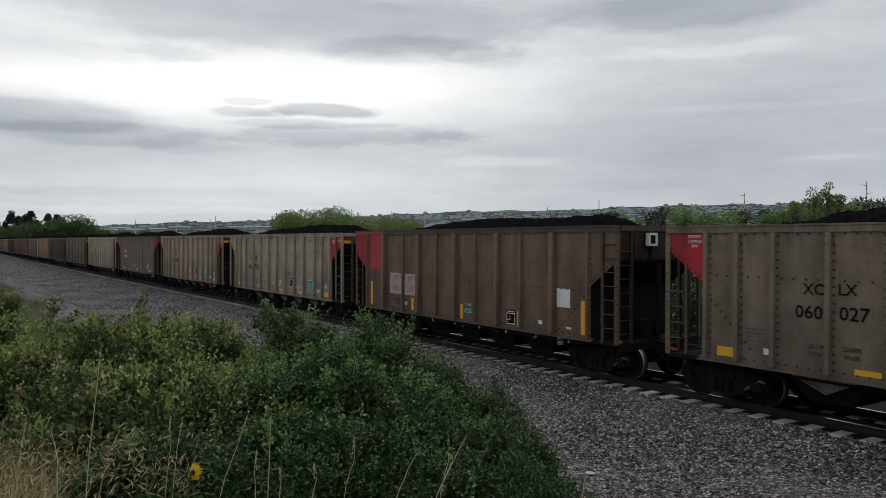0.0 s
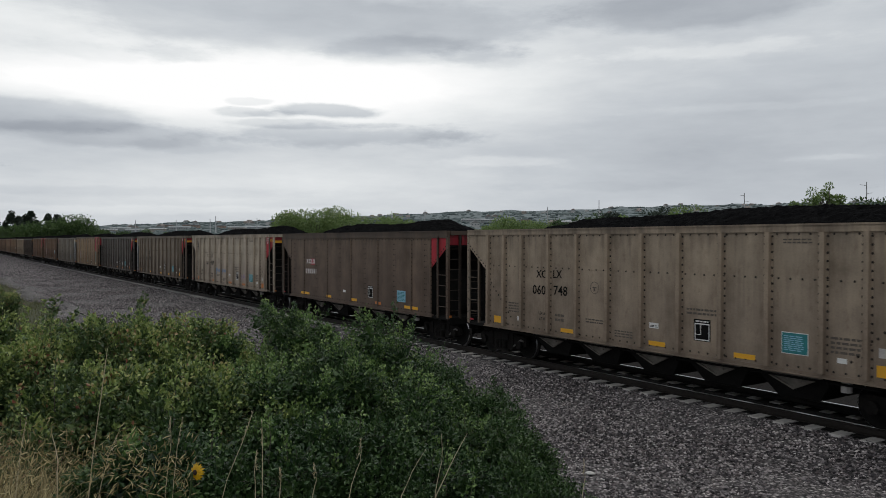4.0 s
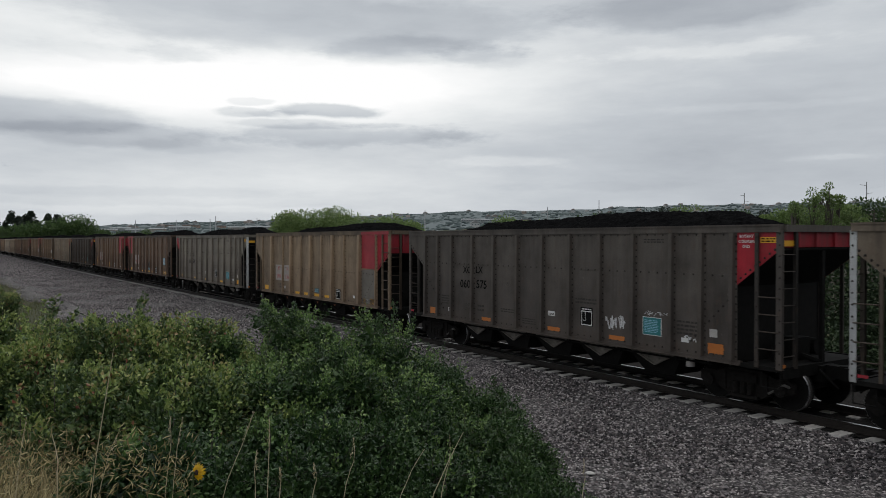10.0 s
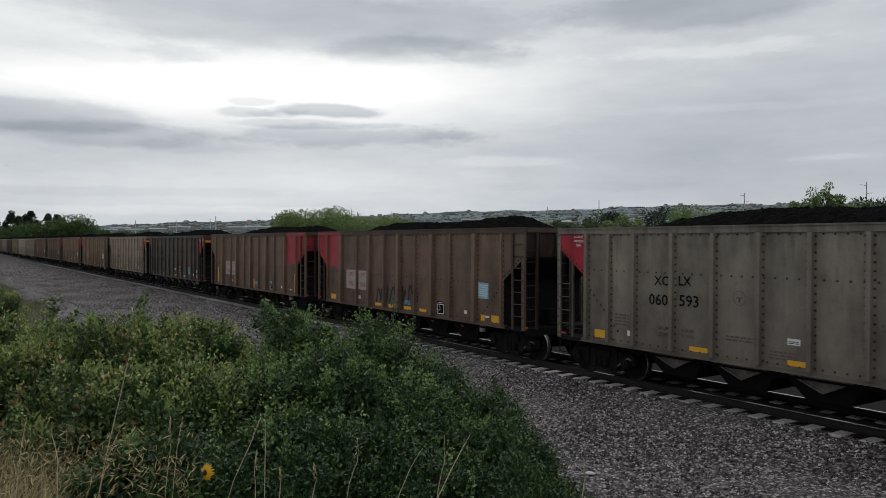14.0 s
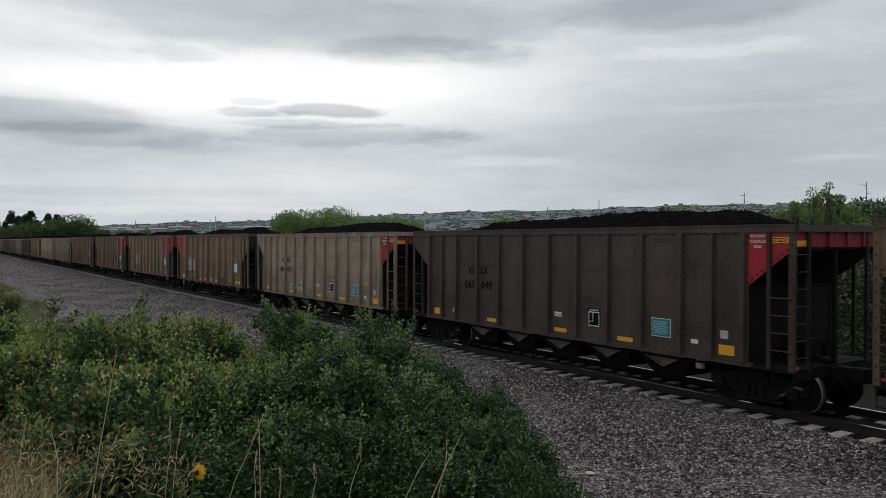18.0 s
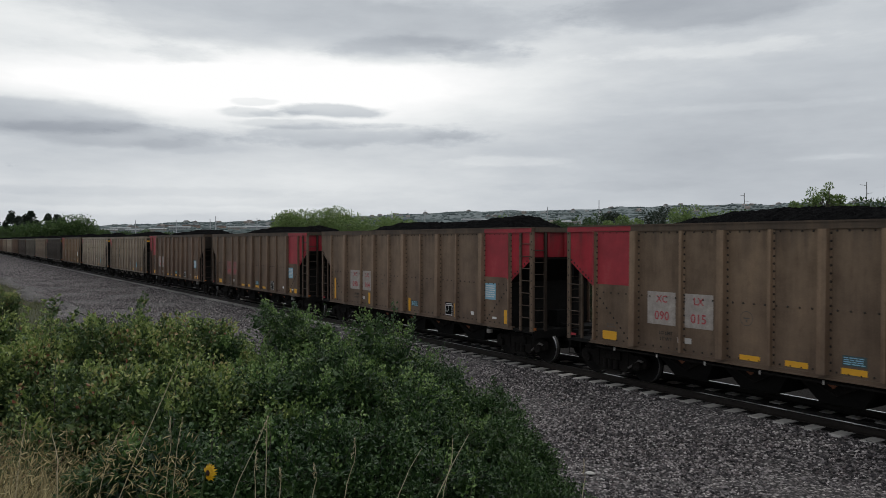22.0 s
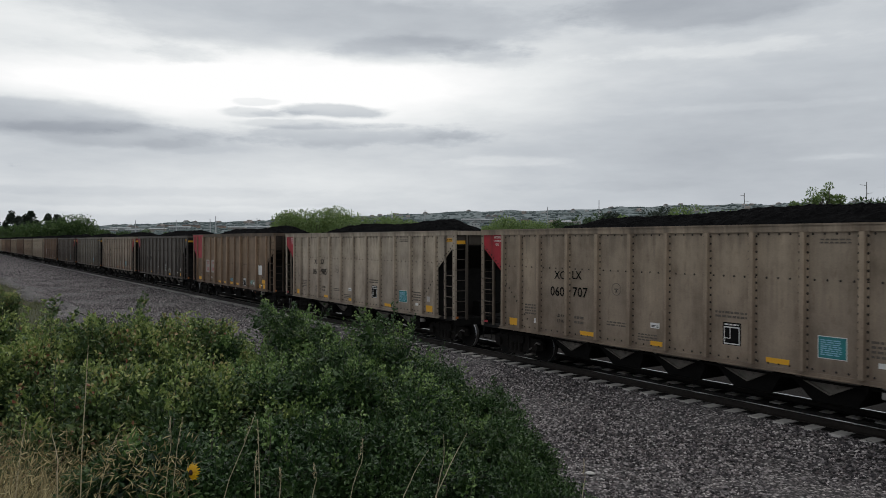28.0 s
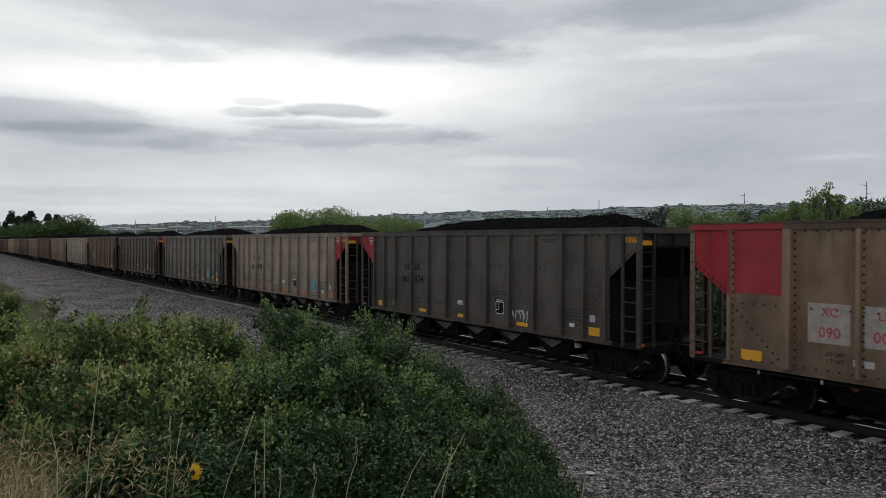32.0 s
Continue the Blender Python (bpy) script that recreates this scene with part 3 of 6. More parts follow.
    box(bm, HALF + 0.42, HALF + 0.70, -0.16, 0.13, 0.70, 1.0)
    box(bm, HALF + 0.56, HALF + 0.69, -0.24, -0.12, 0.72, 0.98)
    rod(bm, (HALF + 0.1, -0.35, 0.9), (HALF + 0.5, -0.34, 0.55), 0.025, 6)
    out["coupler"] = mesh_of("coupler", bm, M_UNDER)
    bm = bmesh.new()
    rod(bm, (6.1, 0.6, 1.25), (6.9, 0.6, 1.25), 0.19, 14)
    box(bm, 6.3, 6.4, 0.55, 0.65, 0.99, 1.2)
    box(bm, 6.6, 6.7, 0.55, 0.65, 0.99, 1.2)
    out["air_reservoir"] = mesh_of("air_reservoir", bm, M_UNDER)
    bm = bmesh.new()
    rod(bm, (6.75, -0.75, 0.99), (6.75, -0.75, 1.62), 0.11, 10)
    out["brake_cylinder"] = mesh_of("brake_cylinder", bm, M_UNDER)
    bm = bmesh.new()
    box(bm, 6.5, 6.9, -0.2, 0.25, 0.99, 1.5)
    out["brake_valve"] = mesh_of("brake_valve", bm, M_UNDER)
    return out


M_TRUCK = plain("dusty_cast_steel", (0.0135, 0.0118, 0.0105), 0.9, 0.0, 0.6, 14, relief=0.4)
M_TRUCK.node_tree.nodes["Principled BSDF"].inputs["Specular IOR Level"].default_value = 0.2
M_GATE = plain("dusty_gate_steel", (0.21, 0.19, 0.165), 0.8, 0.0, 0.35, 8)
M_WORN = plain("worn_bright_steel_lever", (0.16, 0.15, 0.14), 0.6, 0.3, 0.4)
M_RUSTY = plain("rusted_plate", (0.24, 0.085, 0.04), 0.85, 0.0, 0.4)
M_TREAD = plain("worn_tread_steel", (0.10, 0.095, 0.09), 0.5, 0.6, 0.2)


def shared_meshes():
    # hopper with thin ribs
    for key, top, zl, zh, edge in (("H", TOPH, 2.68, 3.47, 6.35), ("G", TOPG, 2.42, 3.12, 6.38), ("F", TOPH, 2.65, 3.45, 6.30)):
        for n, me in end_frame_meshes(top, zl, zh, edge).items():
            MESH[key, n] = me
        bm = bmesh.new()
        prism(bm, [(-edge, SILL), (edge, SILL), (edge, top - 0.14), (-edge, top - 0.14)], -WIDE, -WIDE + 0.03)
        seam = {"H": 2.88, "G": 2.31, "F": 3.68}[key]
        box(bm, -edge, edge, -WIDE - 0.004, -WIDE, seam - 0.03, seam + 0.012)
        rivets(bm, [(x, seam - 0.01) for x in span(-edge + 0.1, edge - 0.1, 0.26)], -WIDE - 0.004, 0.014)
        rivets(bm, [(x, SILL + 0.06) for x in span(-edge + 0.1, edge - 0.1, 0.24)], -WIDE, 0.014)
        rivets(bm, [(x, top - 0.20) for x in span(-edge + 0.1, edge - 0.1, 0.24)], -WIDE, 0.014)
        d = 1.1 if key == "H" else 1.05
        for sx in (-1, 1):
            if key != "F":
                rivets(bm, [(sx * (edge - 0.1 - 1.1 * k / 9), SILL + 0.15 + d - d * k / 9 + (0.15 if key == "H" else 0)) for k in range(10)], -WIDE, 0.017)
        if key == "F":
            for x in (-5.9, -3.35, -0.95, 1.35, 3.75, 5.95):
                rivets(bm, [(x + dx, z) for z in span(1.3, 3.5, 0.2) for dx in (-0.05, 0.05)], -WIDE, 0.013)
        MESH[key, "side_sheet"] = mesh_of("side_sheet", bm, (M_CAR, M_RIVET))
        bm = bmesh.new()
        lip = 0.16 if key != "F" else 0.24
        box(bm, -HALF, HALF, -WIDE - 0.03, -WIDE + 0.09, top - lip, top)
        box(bm, -HALF, HALF, -WIDE - 0.045, -WIDE - 0.03, top - 0.03, top + 0.006)
        MESH[key, "top_chord"] = mesh_of("top_chord", bm, M_CAR)
        bm = bmesh.new()
        box(bm, -0.05, 0.07, -WIDE + 0.09, WIDE - 0.09, top - 0.15, top - 0.005)
        MESH[key, "end_chord"] = mesh_of("end_chord", bm, M_CAR)
        bm = bmesh.new()
        prism(bm, [(-edge - 0.1, SILL - 0.001), (edge + 0.1, SILL - 0.001), (edge + 0.1, 0.96), (-edge - 0.1, 0.96)], -WIDE - 0.03, -WIDE + 0.08)
        box(bm, -edge - 0.1, edge + 0.1, -WIDE - 0.085, -WIDE - 0.031, 0.962, 0.982)
        MESH[key, "side_sill"] = mesh_of("side_sill", bm, M_CAR)
    MESH["H", "rib"] = rib_mesh("rib", 0.12, 0.105, SILL, TOPH - 0.16, (-1, 1))
    MESH["G", "rib"] = rib_mesh("rib", 0.09, 0.09, SILL, TOPG - 0.16, (1,))
    MESH["G", "wide_rib"] = rib_mesh("wide_rib", 0.20, 0.15, SILL, TOPG - 0.16, (-1, 1))
    MESH["F", "rib"] = rib_mesh("rib", 0.035, 0.025, SILL, TOPH - 0.25, (1,))
    bm = bmesh.new()
    box(bm, -HALF - 0.1, HALF + 0.1, -0.27, 0.27, 0.62, 0.97)
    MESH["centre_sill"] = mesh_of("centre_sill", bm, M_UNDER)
    bm = bmesh.new()
    for sg in (-1, 1):
        a = [bm.verts.new((x, sg * y, z)) for x, y, z in ((-0.92, 1.24, 0.975), (0.92, 1.24, 0.975), (0.92, 0.05, 0.975), (-0.92, 0.05, 0.975))]
        b = [bm.verts.new((x, sg * y, z)) for x, y, z in ((-0.46, 1.0, 0.36), (0.46, 1.0, 0.36), (0.46, 0.05, 0.36), (-0.46, 0.05, 0.36))]
        for i in range(4):
            bm.faces.new((a[i], a[(i + 1) % 4], b[(i + 1) % 4], b[i]))
        bm.faces.new(b)
        bm.faces.new(a)
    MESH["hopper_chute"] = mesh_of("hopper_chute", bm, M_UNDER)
    # the gate: a pointed plate at the chute's mouth with folded edges and a row of bolts
    bm = bmesh.new()

    def leaning(x, z, out=0.0):
        return (x, -1.27 + (0.95 - z) * 0.30 - out, z)

    tri = [(-0.82, 0.95), (0.82, 0.95), (0.0, 0.56)]
    front, back = [bm.verts.new(leaning(x, z)) for x, z in tri], [bm.verts.new(leaning(x, z, -0.03)) for x, z in tri]
    bm.faces.new(front)
    bm.faces.new(back[::-1])
    for i in range(3):
        bm.faces.new((front[i], front[(i + 1) % 3], back[(i + 1) % 3], back[i]))
    for sx in (-1, 1):
        lip = [(sx * 0.82, 0.95), (0.0, 0.56), (0.0, 0.60), (sx * 0.73, 0.95)]
        lo, hi = [bm.verts.new(leaning(x, z, 0.002)) for x, z in lip], [bm.verts.new(leaning(x, z, 0.045)) for x, z in lip]
        bm.faces.new(hi)
        for i in range(4):
            bm.faces.new((lo[i], lo[(i + 1) % 4], hi[(i + 1) % 4], hi[i]))
        for k in (0.3, 0.62):
            x, z = sx * 0.6 * k, 0.67 + 0.24 * k
            rod(bm, leaning(x, z), leaning(x, z, 0.03), 0.022, 6)
    pale = bm.copy()
    MESH["H", "gate_frame"] = MESH["F", "gate_frame"] = mesh_of("gate_frame", pale, M_GATE)
    MESH["G", "gate_frame"] = mesh_of("gate_frame", bm, M_TRUCK)
    bm = bmesh.new()
    prism(bm, [(-0.16, 0.06), (0.16, 0.06), (0.0, -0.07)], -0.006, 0.0)
    MESH["gate_mark"] = mesh_of("gate_mark", bm, M_RUSTY)
    # added sheet across the underside that keeps light from passing between the chutes
    bm = bmesh.new()
    box(bm, -5.3, 5.3, -1.5, 1.5, 0.98, 1.0)
    MESH["floor_sheet"] = mesh_of("floor_sheet", bm, M_UNDER)
    bm = bmesh.new()
    rod(bm, (-5.6, -1.42, 0.86), (5.6, -1.42, 0.86), 0.025, 6)
    for x in (-4.6, -2.8, -0.9, 0.9, 2.8, 4.6):
        box(bm, x - 0.03, x + 0.03, -1.46, -1.38, 0.80, 0.96)
    MESH["air_pipe"] = mesh_of("air_pipe", bm, M_UNDER)
    bm = bmesh.new()
    rod(bm, (-6.3, -1.60, 0.88), (6.3, -1.60, 0.88), 0.022, 6)
    base = len(bm.faces)
    for k in range(9):
        rod(bm, (-5.6 + 1.4 * k, -1.635, 0.845), (-5.6 + 1.4 * k, -1.635, 0.925), 0.022, 6)
    bm.faces.ensure_lookup_table()
    for f in bm.faces[base:]:
        f.material_index = 1
    MESH["clipped_pipe"] = mesh_of("air_pipe", bm, (M_TRUCK, M_TIE))
    bm = bmesh.new()
    rod(bm, (0, 0, -0.14), (0, 0, 0.14), 0.10, 12)
    MESH["drain_pot"] = mesh_of("drain_pot", bm, M_TIE)
    # truck
    bm = bmesh.new()
    out = [(-1.16, 0.42), (-1.16, 0.62), (-1.02, 0.70), (-0.74, 0.68), (-0.42, 0.80), (0.42, 0.80), (0.74, 0.68), (1.02, 0.70), (1.16, 0.62), (1.16, 0.42), (0.98, 0.36), (0.74, 0.40), (0.40, 0.20), (-0.40, 0.20), (-0.74, 0.40), (-0.98, 0.36)]
    prism(bm, out, -1.10, -0.98)
    for x in (-0.18, 0.0, 0.18):
        rod(bm, (x, -1.15, 0.27), (x, -1.15, 0.52), 0.075, 8)
    box(bm, -0.36, 0.36, -1.18, -1.10, 0.18, 0.25)
    box(bm, -0.33, 0.33, -1.16, -1.10, 0.52, 0.72)
    for x in (-0.89, 0.89):
        rod(bm, (x, -1.19, WHEEL), (x, -1.10, WHEEL), 0.13, 12)
    for x in (-0.52, 0.52):
        box(bm, x - 0.05, x + 0.05, -1.125, -1.10, 0.30, 0.74)
    for x in (-0.89, 0.89):
        for a in (0.5, 2.6, 4.7):
            rod(bm, (x + 0.08 * math.cos(a), -1.205, WHEEL + 0.08 * math.sin(a)), (x + 0.08 * math.cos(a), -1.19, WHEEL + 0.08 * math.sin(a)), 0.022, 6)
    MESH["side_frame"] = mesh_of("side_frame", bm, M_TRUCK)
    bm = bmesh.new()
    box(bm, -0.22, 0.22, -0.97, 0.97, 0.45, 0.70)
    MESH["bolster"] = mesh_of("bolster", bm, M_UNDER)
    bm = bmesh.new()
    rod(bm, (0.62, -1.16, 0.36), (0.98, -1.17, 0.60), 0.024, 6)
    rod(bm, (0.98, -1.17, 0.60), (1.12, -1.17, 0.57), 0.03, 6)
    MESH["brake_lever"] = mesh_of("brake_lever", bm, M_WORN)
    bm = bmesh.new()
    for sg in (-1, 1):
        base = len(bm.faces)
        lathe(bm, [(sg * 0.82, 0.10), (sg * 0.82, 0.36), (sg * 0.825, 0.40), (sg * 0.825, WHEEL - 0.012), (sg * 0.81, WHEEL), (sg * 0.715, WHEEL + 0.004), (sg * 0.70, WHEEL + 0.025), (sg * 0.685, WHEEL + 0.022), (sg * 0.685, 0.38), (sg * 0.74, 0.30), (sg * 0.70, 0.10)], 36)
        bm.faces.ensure_lookup_table()
        for f in bm.faces[base:]:
            r = max(math.hypot(v.co.x, v.co.z) for v in f.verts)
            y = abs(f.calc_center_median().y)
            if min(math.hypot(v.co.x, v.co.z) for v in f.verts) > WHEEL - 0.013 and y > 0.71:
                f.material_index = 1 if y > 0.80 else 2
    rod(bm, (0, -1.05, 0), (0, 1.05, 0), 0.085, 12)
    for a in range(6):
        an = a * math.pi / 3
        for sg in (-1, 1):
            rod(bm, (0.22 * math.cos(an), sg * 0.815, 0.22 * math.sin(an)), (0.22 * math.cos(an), sg * 0.835, 0.22 * math.sin(an)), 0.03, 6)
    MESH["wheelset"] = mesh_of("wheelset", bm, (M_UNDER, M_STEEL, M_TREAD))


shared_meshes()


def coal_mesh(seed):
    rng = np.random.RandomState(seed)
    u, v = np.linspace(-7.0, 7.0, 190), np.linspace(-1.5, 1.5, 40)
    U, W = np.meshgrid(u, v, indexing="ij")
    lo, hi = -6.2 + rng.uniform(-0.5, 0.4), 6.5 + rng.uniform(-0.3, 0.2)
    rise = np.clip((U - lo) / 3.6, 0, 1)
    fall = np.clip((hi - U) / 1.7, 0, 1)
    crest = np.sin(rise * np.pi / 2) * np.sin(fall * np.pi / 2)
    crest *= 0.42 + 0.035 * np.sin(U * 0.9 + rng.uniform(0, 6)) + 0.05 * np.clip(U / 6, -0.6, 1)
    z = 3.76 + crest * 1.32 * (1 - (np.abs(W) / 1.62) ** 1.6) + 0.02
    z += 0.035 * np.sin(U * 5 + W * 3 + seed) * np.sin(W * 4) + rng.normal(0, 0.017, U.shape)
    n, k = U.shape
    i, j = np.meshgrid(np.arange(n - 1), np.arange(k - 1), indexing="ij")
    a = (i * k + j).ravel()
    return soup("coal_load", np.stack([U.ravel(), W.ravel(), z.ravel()], 1), np.stack([a, a + k, a + k + 1, a + 1], 1), M_COAL, False)


COALS = [coal_mesh(s) for s in range(5)]
TURN = pose(0, 0, 0, 0, 0, 180)
FLIP = Matrix.Diagonal((1, -1, 1, 1))


def text_mesh(body, size, mat):
    key = ("text", body, round(size, 3), mat.name)
    if key not in MESH:
        cu = bpy.data.curves.new("lettering", "FONT")
        cu.body, cu.size, cu.align_x, cu.align_y = body, size, "CENTER", "CENTER"
        cu.offset, cu.extrude = size * (0.03 if "white_letter" in mat.name else 0.012), 0.001
        cu.resolution_u = 2
        ob = bpy.data.objects.new("lettering", cu)
        scene.collection.objects.link(ob)
        me = bpy.data.meshes.new_from_object(ob.evaluated_get(bpy.context.evaluated_depsgraph_get()))
        bpy.data.objects.remove(ob)
        me.materials.clear()
        me.materials.append(mat)
        MESH[key] = me
    return MESH[key]


def plate_mesh(w, h, mat, thick=0.004):
    key = ("plate", round(w, 2), round(h, 2), mat.name)
    if key not in MESH:
        bm = bmesh.new()
        box(bm, -w / 2, w / 2, -thick, 0, -h / 2, h / 2)
        MESH[key] = mesh_of("plate", bm, mat)
    return MESH[key]


def side_plate(car, name, u0, u1, z0, z1, mat, proud=0.0, label=""):
    return part(name, plate_mesh(u1 - u0, z1 - z0, mat), car, Matrix.Translation(((u0 + u1) / 2, -WIDE - 0.003 - proud, (z0 + z1) / 2 * 1.02)), label=label)


def side_text(car, body, u, z, size, mat, proud=0.004, stretch=1.0):
    return part("lettering", text_mesh(body, size, mat), car, Matrix.Translation((u, -WIDE - 0.004 - proud, z * 1.02)) @ pose(0, 0, 0, 90) @ Matrix.Diagonal((stretch, 1, 1, 1)))


def mini_lines(car, u0, u1, z0, z1, rows, mat, proud=0.001, name="small_print"):
    """Unreadable print as plain bars, in one mesh."""
    key = ("lines", round(u1 - u0, 2), round(z1 - z0, 2), rows, mat.name)
    if key not in MESH:
        rng = random.Random(rows * 7 + int((u1 - u0) * 100))
        bm = bmesh.new()
        h = (z1 - z0) / rows
        for r in range(rows):
            zc = (z0 - z1) / 2 + h * (r + 0.5)
            a = (u0 - u1) / 2
            while a < (u1 - u0) / 2 - 0.03:
                w = rng.uniform(0.05, 0.16)
                box(bm, a, min(a + w, (u1 - u0) / 2), -0.002, 0, zc - h * 0.26, zc + h * 0.26)
                a += w + 0.025
        MESH[key] = mesh_of(name, bm, mat)
    return part(name, MESH[key], car, Matrix.Translation(((u0 + u1) / 2, -WIDE - 0.003 - proud, (z0 + z1) / 2 * 1.02)))


def build_car(kind, colour, label, red_left=False, red_right=False, chord=None, silver=0, clips=False, near=True):
    """One loaded coal car; +x is its leading end, -y the side towards the camera."""
    car = tagged(new("coal_hopper_car"), label, "train car", "cars of the coal train")
    dusty = tuple(c * 0.9 for c in colour)
    chord = chord or tuple(c * (1.05 if kind == "H" else 0.62) for c in colour)
    for m in (None, TURN):
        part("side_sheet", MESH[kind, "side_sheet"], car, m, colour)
        part("top_chord", MESH[kind, "top_chord"], car, m, chord)
        part("side_sill", MESH[kind, "side_sill"], car, m, dusty)
        q = m or Matrix.Identity(4)
        if kind == "H":
            spots = [(x, "rib") for x in (-6.25, -5.45, -4.6, -3.42, -2.28, -1.14, 0.0, 1.14, 2.28, 3.42, 4.6, 5.45, 6.25)]
        elif kind == "G":
            spots = [(x, "wide_rib") for x in (-4.93, -2.35, 0.0, 2.35, 4.93)] + [(x, "rib") for x in (-6.33, -3.48, -1.17, 1.17, 3.48, 6.33)]
        else:
            spots = [(x, "rib") for x in (-6.3, -4.75, -2.2, 0.12, 2.45, 5.0, 6.3)]
        # ribs paler than the sheets: worn faces, with caught light added to the colour
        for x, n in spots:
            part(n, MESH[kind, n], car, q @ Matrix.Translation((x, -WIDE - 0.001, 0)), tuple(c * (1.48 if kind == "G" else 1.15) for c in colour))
        part("air_pipe", MESH["clipped_pipe" if kind == "G" and clips else "air_pipe"], car, m)
    for end, red in ((1, red_right), (-1, red_left)):
        m = Matrix.Diagonal((end, 1, 1, 1))
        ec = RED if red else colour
        # end sheets darkened: grime, and the shade between the cars put into the colour
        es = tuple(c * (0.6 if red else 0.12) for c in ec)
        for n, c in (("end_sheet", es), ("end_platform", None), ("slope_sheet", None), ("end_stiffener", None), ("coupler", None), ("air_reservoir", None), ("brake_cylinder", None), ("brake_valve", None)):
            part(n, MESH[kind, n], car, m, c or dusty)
        part("end_chord", MESH[kind, "end_chord"], car, Matrix.Translation((end * HALF, 0, 0)) @ m, chord)
        for f in (1, -1):
            q = Matrix.Diagonal((end, f, 1, 1))
            part("end_gusset", MESH[kind, "end_gusset"], car, q, ec)
            pc = (0.42, 0.43, 0.44) if silver == end and f == 1 else tuple(c * 0.85 for c in colour)
            part("corner_post", MESH[kind, "corner_post"], car, q, pc)
            # posts and rungs too carry the gap's shade as a darker body colour
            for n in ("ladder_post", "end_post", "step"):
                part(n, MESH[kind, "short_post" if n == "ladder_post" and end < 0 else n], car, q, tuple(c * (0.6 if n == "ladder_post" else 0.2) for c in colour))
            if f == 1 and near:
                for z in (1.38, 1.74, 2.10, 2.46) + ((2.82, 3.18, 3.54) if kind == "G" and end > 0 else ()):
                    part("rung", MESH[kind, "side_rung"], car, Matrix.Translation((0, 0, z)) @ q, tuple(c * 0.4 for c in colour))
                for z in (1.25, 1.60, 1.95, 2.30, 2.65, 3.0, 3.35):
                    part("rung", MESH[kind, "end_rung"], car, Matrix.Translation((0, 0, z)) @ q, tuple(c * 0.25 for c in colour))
    part("centre_sill", MESH["centre_sill"], car)
    for x in (-3.72, -1.86, 0.0, 1.86, 3.72):
        if kind == "G":
            part("rusty_gate_plate", MESH["gate_mark"], car, Matrix.Translation((x, -1.305, 0.79)) @ pose(0, 0, 0, 16.7), label="rust-orange gate plate")
        chute = part("hopper_chute", MESH["hopper_chute"], car, Matrix.Translation((x, 0, 0)))
        part("gate_frame", MESH[kind, "gate_frame"], chute)
    part("floor_sheet", MESH["floor_sheet"], car)
    part("drain_pot", MESH["drain_pot"], car, Matrix.Translation((4.9, -1.3, 0.84)))
    sets = []
    for x in (-TRUCK, TRUCK):
        tr = part("truck", MESH["bolster"], car, Matrix.Translation((x, 0, 0)))
        part("side_frame", MESH["side_frame"], tr)
        part("side_frame", MESH["side_frame"], tr, TURN)
        if near:
            part("brake_lever", MESH["brake_lever"], tr)
        for a in (-0.89, 0.89):
            w = part("wheelset", MESH["wheelset"], tr, Matrix.Translation((a, 0, WHEEL)))
            sets.append((w, a))
    return car, sets


def black_sign(car, u, z, w=0.45, h=0.40):
    side_plate(car, "black_panel", u, u + w, z, z + h + 0.09, M_BLACK)
    for a, b, c, d in ((0.03, w - 0.03, 0.02, 0.045), (0.03, w - 0.03, h - 0.025, h - 0.008), (0.03, 0.048, 0.045, h - 0.025), (w - 0.048, w - 0.03, 0.045, h - 0.025), (w * 0.40, w * 0.40 + 0.014, 0.14, h - 0.025), (0.048, w * 0.40, 0.14, 0.155)):
        side_plate(car, "white_rule", u + a, u + b, z + c, z + d, M_WHITE, 0.004)
    mini_lines(car, u + 0.05, u + w - 0.05, z + h + 0.01, z + h + 0.07, 1, M_WHITE, 0.004)


